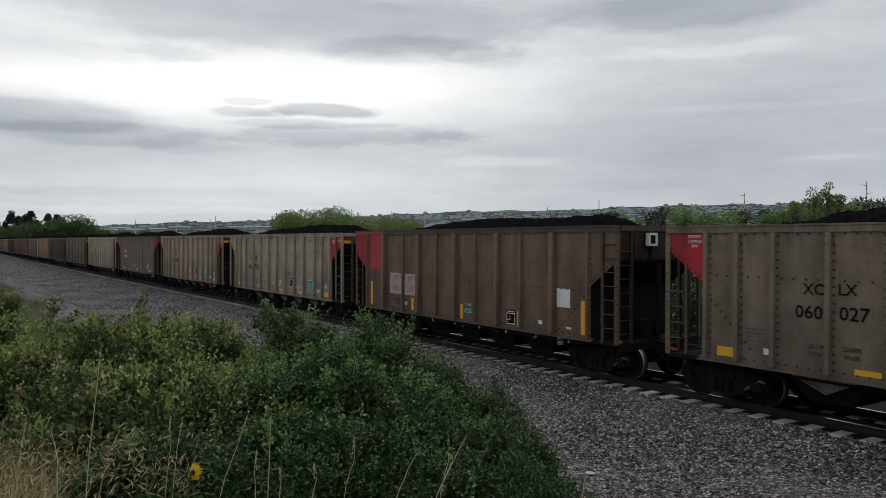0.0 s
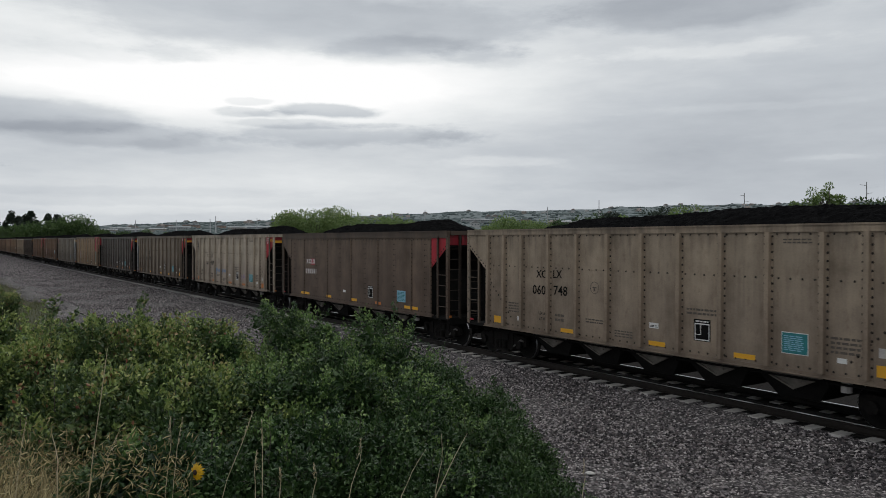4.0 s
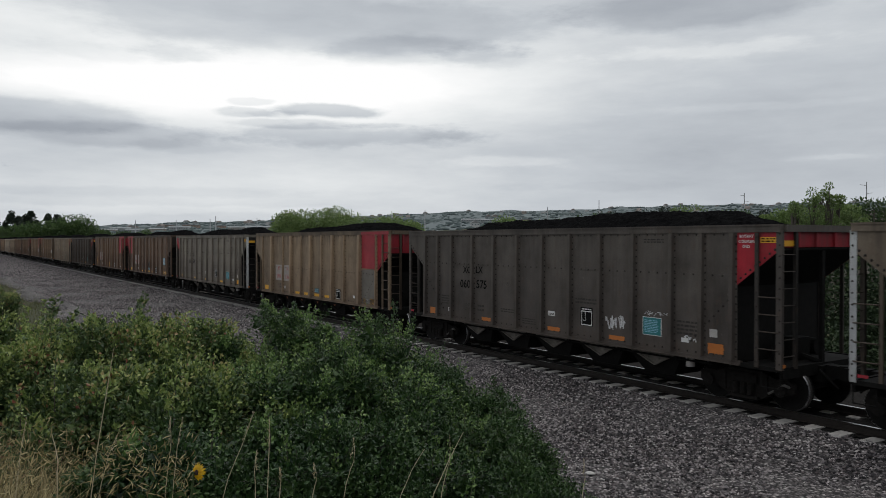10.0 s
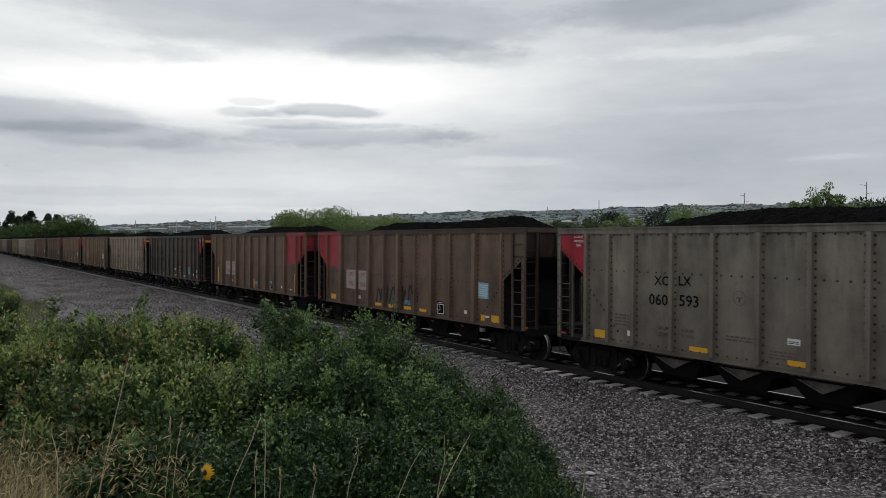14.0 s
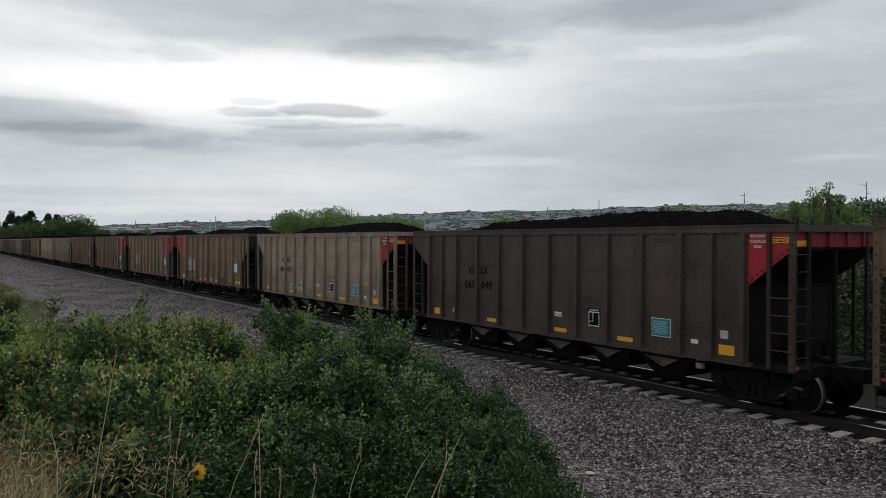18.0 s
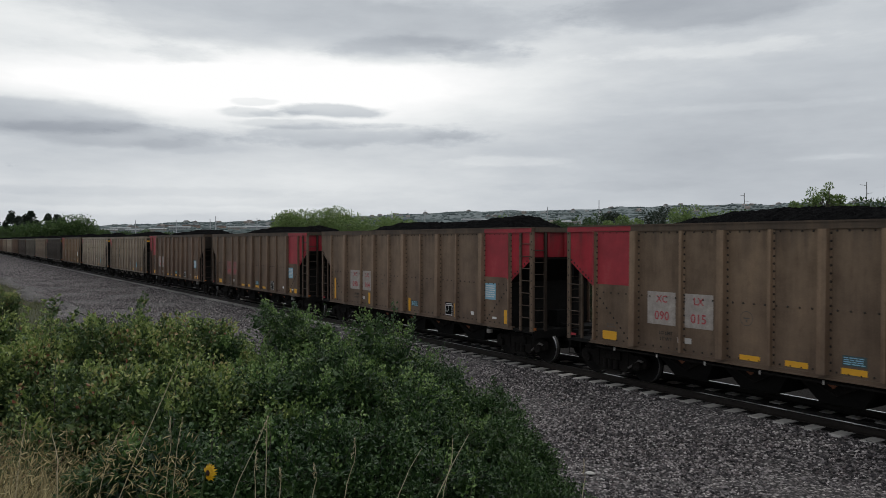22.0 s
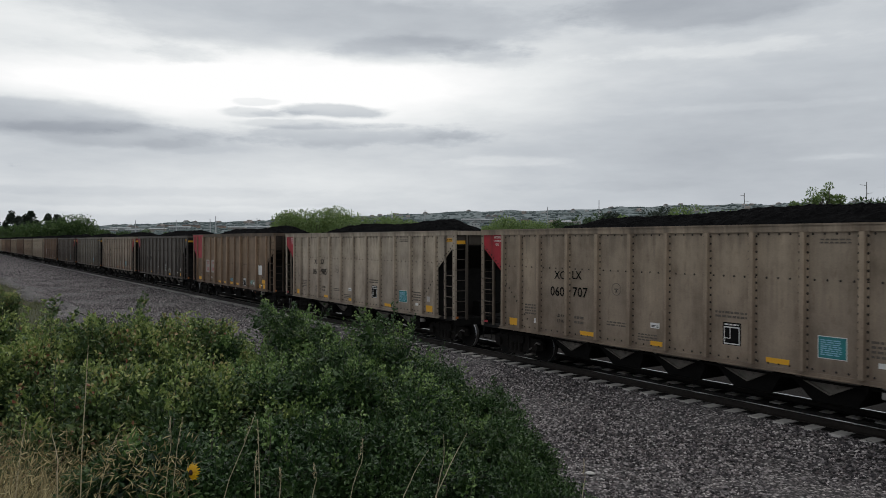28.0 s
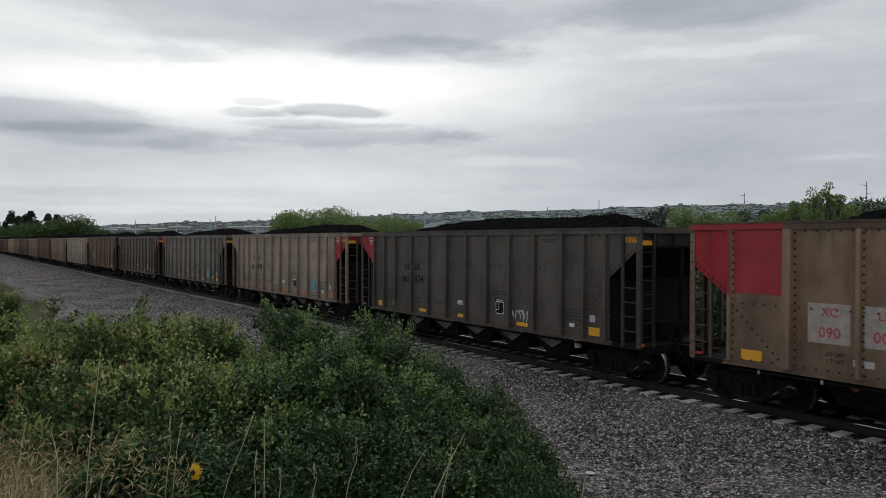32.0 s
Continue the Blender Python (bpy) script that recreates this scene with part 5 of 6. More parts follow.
def tube(verts, faces, pts, radii, n=5):
    """Adds a bent tapered twig to lists of verts and faces (quads)."""
    pts = [Vector(p) for p in pts]
    base = len(verts)
    for i, p in enumerate(pts):
        d = (pts[min(i + 1, len(pts) - 1)] - pts[max(i - 1, 0)]).normalized()
        q = d.to_track_quat("Z", "Y").to_matrix()
        for k in range(n):
            a = 2 * math.pi * k / n
            verts.append(p + q @ Vector((math.cos(a), math.sin(a), 0)) * radii[i])
    for i in range(len(pts) - 1):
        for k in range(n):
            faces.append((base + i * n + k, base + i * n + (k + 1) % n, base + (i + 1) * n + (k + 1) % n, base + (i + 1) * n + k))


M_BARK = plain("grey_bark", (0.10, 0.085, 0.07), 0.9, 0.0, 0.35, 14, relief=0.5)
M_LEAF = leaf_material("shrub_leaves", [(0.15, (0.010, 0.028, 0.011)), (0.5, (0.037, 0.080, 0.023)), (0.8, (0.088, 0.150, 0.046)), (0.95, (0.16, 0.215, 0.085))], 0.36, 0.12)
# paler tip leaves: young growth, with light from above put into the colour
M_TIP = leaf_material("toplit_young_shrub_leaves", [(0.15, (0.075, 0.145, 0.042)), (0.5, (0.155, 0.25, 0.072)), (0.85, (0.28, 0.36, 0.135))], 0.36, 0.25)
M_TIP_Y = leaf_material("toplit_young_yellowish_leaves", [(0.10, (0.09, 0.15, 0.04)), (0.45, (0.20, 0.275, 0.075)), (0.70, (0.37, 0.41, 0.14)), (0.78, (0.40, 0.31, 0.14)), (0.85, (0.29, 0.10, 0.07))], 0.4, 0.25)
M_LEAF_Y = leaf_material("yellowing_shrub_leaves", [(0.10, (0.020, 0.043, 0.016)), (0.40, (0.058, 0.104, 0.032)), (0.70, (0.13, 0.185, 0.06)), (0.77, (0.28, 0.28, 0.11)), (0.84, (0.22, 0.08, 0.06))], 0.4, 0.12)
M_WILLOW = leaf_material("bright_tree_leaves", [(0.15, (0.085, 0.14, 0.042)), (0.5, (0.175, 0.255, 0.082)), (0.85, (0.28, 0.36, 0.14))], 0.5, 0.4)
M_OAK = leaf_material("dark_tree_leaves", [(0.15, (0.022, 0.045, 0.017)), (0.5, (0.055, 0.095, 0.034)), (0.85, (0.10, 0.15, 0.055))], 0.5, 0.4)
M_MID = leaf_material("mid_green_leaves", [(0.15, (0.035, 0.07, 0.025)), (0.5, (0.08, 0.135, 0.045)), (0.85, (0.14, 0.21, 0.07))], 0.5, 0.4)
M_DARKBUSH = leaf_material("dark_bush_leaves", [(0.15, (0.010, 0.021, 0.008)), (0.5, (0.023, 0.043, 0.015)), (0.85, (0.05, 0.08, 0.03))], 0.8, 0.1)
M_PINE = leaf_material("pine_needles", [(0.15, (0.018, 0.03, 0.02)), (0.5, (0.034, 0.052, 0.034)), (0.85, (0.06, 0.08, 0.05))], 0.6, 0.1)


def make_tree(label, x, y, height, width, crown_from, mat, seed, leaf=0.35, count=2600, pointed=False, lobes=16, name="tree"):
    """A tapered trunk with limbs and an uneven crown of leaf clumps."""
    rng = np.random.RandomState(seed)
    z = float(ground_height([x], [y])[0])
    top = tagged(new(name), label, "tree", "trees beyond the railway")
    top.location = (x, y, z - 0.1)
    verts, faces = [], []
    lean = rng.uniform(-0.03, 0.03, 2) * height
    tube(verts, faces, [(0, 0, 0), (lean[0] * 0.4, lean[1] * 0.4, height * 0.35), (lean[0], lean[1], height * 0.8)], [height * 0.025, height * 0.018, height * 0.006], 7)
    cz, ch = crown_from + (height - crown_from) / 2, (height - crown_from) / 2
    centres, sizes = [], []
    for k in range(lobes):
        a, h = rng.uniform(0, 2 * math.pi), rng.uniform(-0.85, 0.85)
        r = rng.uniform(0.25, 0.75) * width / 2 * (math.sqrt(max(0.05, 1 - h * h)) if not pointed else max(0.12, (1 - h) * 0.6))
        c = np.array([math.cos(a) * r + lean[0] * 0.7, math.sin(a) * r + lean[1] * 0.7, cz + h * ch * 0.82])
        centres.append(c)
        sizes.append(rng.uniform(0.16, 0.30) * width * (0.62 if pointed else 1.0))
        tube(verts, faces, [(lean[0] * 0.4, lean[1] * 0.4, max(height * 0.2, c[2] * 0.55)), tuple(c * 0.6 + np.array([0, 0, c[2] * 0.3])), tuple(c)], [height * 0.010, height * 0.006, height * 0.002], 4)
    tm = soup("trunk", verts, faces, M_BARK, True)
    part("trunk", tm, top)
    which = rng.randint(0, lobes, count)
    d = unit(rng.normal(0, 1, (count, 3)))
    rad = np.array(sizes)[which] * rng.uniform(0.35, 1.12, count) ** 0.6
    pos = np.array(centres)[which] + d * rad[:, None] * np.array([1, 1, 0.85])
    pos[:, 2] = np.maximum(pos[:, 2], 0.3)
    part("crown", leaf_soup("crown", pos, d + rng.normal(0, 0.6, (count, 3)), leaf, leaf * 0.62, mat, rng), top)
    return top


def at_px(px, depth):
    """Sideways place of something seen at a bearing, at a depth."""
    return (px - 784) / FOC * depth


# ================= beyond the track =================
def skyline():
    seed = 10
    # bright cottonwoods and willows: bearing, depth, top of the crown above the horizon line, width
    for px, depth, up, w in ((510, 150, 50, 9), (535, 152, 55, 10), (562, 149, 52, 10), (590, 155, 58, 11), (618, 150, 60, 11), (648, 154, 58, 11), (676, 152, 53, 10), (702, 156, 49, 10), (735, 160, 36, 7), (895, 150, 42, 8), (925, 152, 44, 8), (952, 155, 40, 8), (870, 165, 36, 7), (1110, 130, 52, 6), (1086, 132, 48, 5)):
        x = at_px(px, depth)
        z = float(ground_height([x], [depth])[0])
        h = EYE + up * depth / FOC - z
        make_tree("bright green cottonwood with an airy crown", x, depth, h, w, h * 0.2, M_WILLOW, seed, 0.42, 6000, name="cottonwood_tree")
        seed += 1
    for px, depth, up, w in ((1210, 110, 66, 6), (1240, 112, 71, 7), (1275, 111, 66, 6), (1355, 105, 56, 5), (1385, 104, 62, 5), (1340, 118, 52, 5), (1505, 104, 74, 6), (1420, 100, 70, 5)):
        x = at_px(px, depth)
        z = float(ground_height([x], [depth])[0])
        h = EYE + up * depth / FOC - z
        make_tree("bright green cottonwood with an airy crown", x, depth, h, w, h * 0.2, M_WILLOW, seed, 0.34, 4800, name="cottonwood_tree")
        seed += 1
    # tall slender poplars
    for px, depth, up, w in ((1404, 95, 88, 2.2), (1414, 96, 98, 2.2), (1440, 95, 112, 2.4), (1449, 96, 123, 2.4), (1459, 97, 112, 2.2), (1468, 96, 125, 2.4), (1482, 97, 104, 2.4)):
        x = at_px(px, depth)
        z = float(ground_height([x], [depth])[0])
        h = EYE + up * depth / FOC - z
        make_tree("slender young poplar with sparse bright leaves", x, depth, h, w, h * 0.25, M_WILLOW, seed, 0.24, 2000, lobes=15, name="poplar_tree")
        seed += 1
    # dark broadleaf trees and conifers
    for px, depth, up, w, mat in ((1062, 190, 56, 8, M_OAK), (1040, 200, 48, 9, M_OAK), (1078, 188, 62, 6, M_PINE), (1152, 170, 62, 7, M_PINE), (1170, 175, 66, 7, M_PINE), (1188, 172, 60, 7, M_OAK), (1300, 180, 58, 8, M_OAK), (1325, 170, 62, 7, M_OAK), (1352, 175, 70, 6, M_PINE),
                                  (1525, 130, 84, 7, M_OAK), (1545, 128, 90, 8, M_OAK), (1570, 130, 92, 8, M_OAK), (1600, 130, 90, 8, M_OAK), (1010, 230, 40, 9, M_OAK), (985, 240, 38, 9, M_OAK), (1395, 160, 64, 7, M_OAK), (1440, 170, 66, 8, M_OAK), (1480, 160, 70, 8, M_OAK),
                                  (-30, 250, 24, 12, M_MID), (6, 245, 22, 11, M_MID), (68, 248, 24, 11, M_MID), (92, 250, 34, 12, M_MID), (112, 252, 38, 12, M_MID), (134, 254, 42, 12, M_MID), (148, 256, 30, 10, M_MID), (162, 262, 20, 10, M_MID), (50, 244, 18, 10, M_MID), (30, 246, 22, 10, M_MID), (182, 290, 13, 9, M_OAK), (215, 300, 13, 9, M_OAK), (258, 300, 14, 9, M_MID), (298, 320, 12, 8, M_OAK)):
        x = at_px(px, depth)
        z = float(ground_height([x], [depth])[0])
        h = EYE + up * depth / FOC - z
        make_tree("dark green broadleaf tree in full leaf" if mat is not M_PINE else "dark pine with a ragged crown", x, depth, h, w, h * 0.2, mat, seed, 0.5 if depth < 200 else 0.75, 1900, name="broadleaf_tree" if mat is not M_PINE else "pine_tree")
        seed += 1
    for px, depth, up, w in ((22, 275, 54, 6), (10, 277, 45, 5), (34, 280, 46, 5), (46, 272, 48, 5), (55, 274, 53, 6), (64, 276, 40, 4), (88, 276, 51, 5), (103, 278, 51, 6), (-8, 276, 46, 7), (112, 277, 42, 4)):
        x = at_px(px, depth)
        z = float(ground_height([x], [depth])[0])
        h = EYE + up * depth / FOC - z
        make_tree("dark pine with a ragged crown", x, depth, h, w, h * 0.3, M_PINE, seed, 0.6, 1300, lobes=13, pointed=True, name="pine_tree")
        seed += 1
    # thicket close behind the track, seen between the cars
    rng = random.Random(4)
    for k in range(22):
        x, y, _ = track(-45 + 6.5 * k + rng.uniform(-2, 2), -rng.uniform(17, 25))
        make_tree("tall leafy thicket beyond the track", float(x), float(y), rng.uniform(4.2, 5.0), rng.uniform(7.0, 9.0), 0.2, M_DARKBUSH, 900 + k, 0.28, 4200, lobes=24, name="thicket_bush")
    for k in range(34):
        s = -60 + 3.6 * k + rng.uniform(-1.2, 1.2)
        x, y, _ = track(s, -rng.uniform(9, 14))
        bx, by, _ = track(s + 1.0, -rng.uniform(9.5, 11.5))
        make_tree("low dark green bush beyond the far edge of the ballast", float(bx), float(by), rng.uniform(1.6, 2.2), rng.uniform(3.6, 4.6), 0.05, M_DARKBUSH, 700 + k, 0.16, 2600, lobes=14, name="low_bush")
        make_tree("leafy green thicket bush beyond the track", float(x), float(y), rng.uniform(2.8, 4.2), rng.uniform(4.5, 6.0), 0.2, M_DARKBUSH, 300 + k, 0.23, 4200, lobes=20, name="thicket_bush")


skyline()


# ================= the distant town =================
M_WALLS = [plain("pale_render", (0.40, 0.40, 0.39), 0.8), plain("tan_render", (0.28, 0.25, 0.22), 0.8), plain("grey_siding", (0.27, 0.28, 0.28), 0.8), plain("brick_wall", (0.26, 0.19, 0.15), 0.8)]
M_ROOFS = [plain("brown_shingles", (0.20, 0.175, 0.16), 0.85), plain("grey_shingles", (0.20, 0.20, 0.20), 0.85), plain("white_roof", (0.75, 0.75, 0.75), 0.6)]
M_PANE = plain("dark_window_glass", (0.10, 0.11, 0.12), 0.15, 0.0, 0.2)


def make_house(w, d, h, wall, roof, flat, windows, label):
    top = tagged(new("distant_building" if flat else "distant_house"), label, "building", "buildings of the distant town")
    bm = bmesh.new()
    box(bm, -w / 2, w / 2, -d / 2, d / 2, -9, h)
    part("wall", mesh_of("wall", bm, wall), top)
    bm = bmesh.new()
    if flat:
        box(bm, -w / 2 - 0.5, w / 2 + 0.5, -d / 2 - 0.5, d / 2 + 0.5, h + 0.004, h + 1.5)
    else:
        prism(bm, [(-w / 2 - 0.5, h + 0.004), (w / 2 + 0.5, h + 0.004), (0, h + w * 0.28)], -d / 2 - 0.5, d / 2 + 0.5)
    part("roof", mesh_of("roof", bm, roof), top)
    for k in range(windows):
        bm = bmesh.new()
        x = -w / 2 + w * (k + 0.5) / windows
        box(bm, x - w / windows * 0.18, x + w / windows * 0.18, -d / 2 - 0.06, -d / 2 - 0.003, h * 0.45, h * 0.72)
        part("window", mesh_of("window", bm, M_PANE), top)
    return top


def town():
    rng = random.Random(8)
    kinds = [make_house(12, 10, 5.5, M_WALLS[1], M_ROOFS[0], False, 3, "tan house with a brown gable roof on the far slope"),
             make_house(11, 9, 5.5, M_WALLS[0], M_ROOFS[1], False, 3, "pale house with a grey gable roof on the far slope"),
             make_house(14, 10, 6.0, M_WALLS[2], M_ROOFS[0], False, 4, "grey house with a brown gable roof on the far slope"),
             make_house(24, 14, 3.6, M_WALLS[1], M_ROOFS[2], True, 7, "long white flat-roofed commercial building in the valley"),
             make_house(16, 12, 4.4, M_WALLS[3], M_ROOFS[1], True, 5, "brown flat-roofed commercial building in the valley"),
             make_house(30, 14, 3.8, M_WALLS[2], M_ROOFS[2], True, 8, "long pale low warehouse in the valley")]
    first = {k: True for k in range(6)}

    def put(k, x, y, turn, lift=0.0):
        z = float(ground_height([x], [y])[0]) + lift
        m = pose(x, y, z, 0, 0, turn)
        if first[k]:
            first[k] = False
            kinds[k].matrix_basis = m
        else:
            copy_thing(kinds[k], m)

    # larger buildings at the foot of the slope: kind, bearing, depth, turn
    for k, px, depth, turn in ((3, 193, 1300, 5), (5, 214, 1340, -4), (5, 242, 1200, -8), (3, 280, 1210, 6), (5, 318, 1230, 3), (4, 300, 1600, 0), (4, 330, 1720, 8), (4, 346, 1540, -5), (3, 420, 1150, -4), (5, 455, 1190, 8),
                               (3, 474, 1260, 0), (4, 392, 1520, 0), (5, 834, 1200, -6), (5, 867, 1212, -6), (3, 998, 1130, 4), (3, 1012, 1140, 4), (4, 930, 1300, 0)):
        put(k, at_px(px, depth), depth, turn, 0.6)
    put(0, at_px(980, 900), 900, 35, 0.8)
    put(1, at_px(840, 980), 980, 10, 0.6)
    put(1, at_px(700, 330), 330, -20, 4.0)
    put(2, at_px(765, 420), 420, 12, 3.0)
    put(0, at_px(1518, 150), 150, 60, 5.2)
    for n in range(70):
        px, depth = rng.uniform(170, 1560), rng.uniform(1700, 2600)
        put(rng.choice((0, 1, 2)), at_px(px, depth), depth, rng.uniform(0, 180), -1.2)


town()


def far_woods():
    """Uncountable small trees on the far slopes, in one piece of stuff."""
    rng = np.random.RandomState(77)
    n = 4200
    depth = rng.uniform(450, 2700, n)
    px = rng.uniform(120, 1600, n)
    x = (px - 784) / FOC * depth
    z = ground_height(x, depth)
    size = rng.uniform(2.2, 4.6, n) * np.where(depth < 900, 0.7, 1.0)
    # each crown a rounded lump of twelve corners
    g = (1 + 5 ** 0.5) / 2
    ico = np.array([(-1, g, 0), (1, g, 0), (-1, -g, 0), (1, -g, 0), (0, -1, g), (0, 1, g), (0, -1, -g), (0, 1, -g), (g, 0, -1), (g, 0, 1), (-g, 0, -1), (-g, 0, 1)]) / 1.9
    tri = np.array([(0, 11, 5), (0, 5, 1), (0, 1, 7), (0, 7, 10), (0, 10, 11), (1, 5, 9), (5, 11, 4), (11, 10, 2), (10, 7, 6), (7, 1, 8), (3, 9, 4), (3, 4, 2), (3, 2, 6), (3, 6, 8), (3, 8, 9), (4, 9, 5), (2, 4, 11), (6, 2, 10), (8, 6, 7), (9, 8, 1)])
    v = ico[None] * rng.uniform(0.7, 1.3, (n, 12, 1)) * (size[:, None, None] * np.array([1.6, 1.6, 0.62])) + np.stack([x, depth, z + size * 0.2], 1)[:, None]
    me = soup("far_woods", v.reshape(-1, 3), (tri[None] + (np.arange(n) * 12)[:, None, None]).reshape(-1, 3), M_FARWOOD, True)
    tagged(new("far_woods", me), "scattered dark trees on the distant slopes", "woods", kind="stuff")


def far_wood_material():
    m, nt, p = nodes_of("hazed_tree_crowns")
    geo = nt.nodes.new("ShaderNodeNewGeometry")
    # crowns tinted blue-grey: distance haze put into the base colour
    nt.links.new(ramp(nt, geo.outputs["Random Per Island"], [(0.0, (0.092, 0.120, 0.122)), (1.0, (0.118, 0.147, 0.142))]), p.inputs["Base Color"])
    p.inputs["Roughness"].default_value = 0.9
    return m


M_FARWOOD = far_wood_material()
far_woods()


def poles():
    steel = plain("galvanised_steel", (0.42, 0.42, 0.43), 0.5, 0.4)
    for px, depth, up, arms in ((1060, 420, 72, 0), (1317, 300, 85, 3), (1533, 210, 105, 3), (969, 600, 60, 0), (752, 520, 54, 0), (455, 900, 40, 0), (382, 950, 44, 0), (372, 960, 38, 0), (312, 1000, 36, 0), (240, 1000, 36, 0)):
        x = at_px(px, depth)
        z = float(ground_height([x], [depth])[0])
        h = EYE + up * depth / FOC - z
        top = tagged(new("power_pole", None), "slim grey steel power pole far off", "pole", "power poles beyond the railway")
        top.location = (x, depth, z - 0.2)
        bm = bmesh.new()
        w = 0.0006 * depth + 0.1
        rod(bm, (0, 0, 0), (0, 0, h), w * 1.3, 8, w * 0.6)
        part("mast", mesh_of("mast", bm, steel), top)
        for a in range(arms):
            bm = bmesh.new()
            zz = h * (0.96 - 0.09 * a)
            rod(bm, (0.0, 0, zz), ((-1.8 if a != 1 else 1.6), 0, zz + 0.25), w * 0.45, 6, w * 0.25)
            part("cross_arm", mesh_of("cross_arm", bm, steel), top)


poles()


# ================= the near bank: shrubs, grass, a sunflower =================
def make_shrub(label, x, y, ztop, radius, mat, seed, lumps=22, per=210, leaf=0.05, sprigs=(), shoots=4, risers=0):
    """Stems from one root, leafy lumps of uneven size all over the crown, small leaves set outwards on them."""
    rng = np.random.RandomState(seed)
    z = float(ground_height([x], [y])[0])
    top = tagged(new("shrub"), label, "shrub", "shrubs on the bank")
    top.location = (x, y, z - 0.05)
    h = (ztop - z) * 1.07
    pos, way, tips, tipway, core = [], [], [], [], []
    for k in range(lumps):
        d = rng.normal(0, 1, 3)
        d[2] = abs(d[2]) * 1.0 - 0.3
        d = d / np.linalg.norm(d)
        size = rng.uniform(0.15, 0.36) * (0.7 + 0.4 * radius)
        reach = rng.uniform(0.72, 1.0)
        c = np.array([d[0] * radius * reach * 0.85, d[1] * radius * reach * 0.85, max(0.15, (h - size * 0.8) * (0.5 + 0.5 * d[2] * reach))])
        verts, faces = [], []
        root = np.array([rng.normal(0, 0.1), rng.normal(0, 0.1), 0.0])
        tube(verts, faces, [tuple(root), tuple((root + c) / 2 + np.array([0, 0, 0.1])), tuple(c)], [0.014, 0.009, 0.004], 4)
        for j in range(7):
            e = unit(rng.normal(0, 1, (1, 3)))[0] + np.array([0, 0, 0.5]) + d * 0.6
            e = e / np.linalg.norm(e)
            length = size * rng.uniform(0.9, 1.45)
            tube(verts, faces, [tuple(c), tuple(c + e * length)], [0.0035, 0.0012], 3)
            t = rng.uniform(0.45, 1, 16)
            pos.append(c + e * length * t[:, None] + rng.normal(0, 0.016, (16, 3)))
            way.append(e + rng.normal(0, 0.7, (16, 3)))
        # large leaves added inside the lump to stop light passing through it
        e = unit(rng.normal(0, 1, (46, 3)))
        core.append(c + e * size * rng.uniform(0.1, 0.62, (46, 1)) * np.array([1.05, 1.05, 0.85]) - np.array([0, 0, size * 0.12]))
        # upright young shoots on the lump's crown, in the paler top-lit leaf colour
        for j in range(shoots if d[2] > -0.1 else 0):
            e = np.array([rng.normal(0, 0.45), rng.normal(0, 0.45), 1.0]) + d * 0.4
            e = e / np.linalg.norm(e)
            length = size * rng.uniform(1.05, 1.5)
            t = rng.uniform(0.62, 1, 20)
            tips.append(c + e * length * t[:, None] + rng.normal(0, 0.026, (20, 3)))
            tipway.append(e * 0.8 + rng.normal(0, 0.6, (20, 3)))
        part("branch", soup("branch", verts, faces, M_BARK, True), top)
        e = unit(rng.normal(0, 1, (per, 3)) + d * 0.5 + np.array([0, 0, 0.25]))
        pos.append(c + e * size * rng.uniform(0.55, 1.08, (per, 1)) * np.array([1.05, 1.05, 0.9]))
        way.append(e * 0.6 + rng.normal(0, 0.6, (per, 3)) + np.array([0, 0, 0.25]))
    # the shaded inside
    m = lumps * 70
    d = unit(rng.normal(0, 1, (m, 3)))
    d[:, 2] = np.abs(d[:, 2])
    pos.append(d * rng.uniform(0.2, 0.8, (m, 1)) * np.array([radius, radius, h * 0.85]) + np.array([0, 0, h * 0.06]))
    way.append(rng.normal(0, 1, (m, 3)))
    for (sx, sy, sz) in sprigs:
        tip = np.array([sx - x, sy - y, sz - z])
        start = np.array([tip[0] * 0.6, tip[1] * 0.6, h * 0.75])
        verts, faces = [], []
        tube(verts, faces, [tuple(start), tuple(tip)], [0.006, 0.001], 4)
        part("branch", soup("branch", verts, faces, M_BARK, True), top)
        t = rng.uniform(0.15, 1, 110)
        pos.append(start + (tip - start) * t[:, None] + rng.normal(0, 0.055, (110, 3)) * (1.2 - t[:, None]))
        way.append(rng.normal(0, 0.7, (110, 3)) + np.array([0, 0, 0.8]))
    # long leafy shoots that stand out of the crown
    for j in range(risers):
        a, r = rng.uniform(0, 2 * math.pi), radius * 0.8 * math.sqrt(rng.rand())
        start = np.array([math.cos(a) * r, math.sin(a) * r, h * 0.70 * math.sqrt(max(0.2, 1 - (r / radius) ** 2))])
        tip = start + np.array([rng.normal(0, 0.09), rng.normal(0, 0.09), 1.0]) * rng.uniform(0.30, 0.55) * (0.6 + 0.4 * radius)
        verts, faces = [], []
        tube(verts, faces, [tuple(start), tuple((start + tip) / 2 + rng.normal(0, 0.012, 3)), tuple(tip)], [0.005, 0.003, 0.001], 3)
        part("branch", soup("branch", verts, faces, M_BARK, True), top)
        t = rng.uniform(0.2, 1, 44)
        tips.append(start + (tip - start) * t[:, None] + rng.normal(0, 0.032, (44, 3)) * (1.35 - t[:, None]))
        tipway.append(rng.normal(0, 0.7, (44, 3)) + np.array([0, 0, 0.6]))
    pos, way = np.concatenate(pos), np.concatenate(way)
    pos[:, 2] = np.maximum(pos[:, 2], 0.04)
    part("foliage", leaf_soup("foliage", pos, way, leaf, leaf * 0.6, mat, rng), top)
    core = np.concatenate(core)
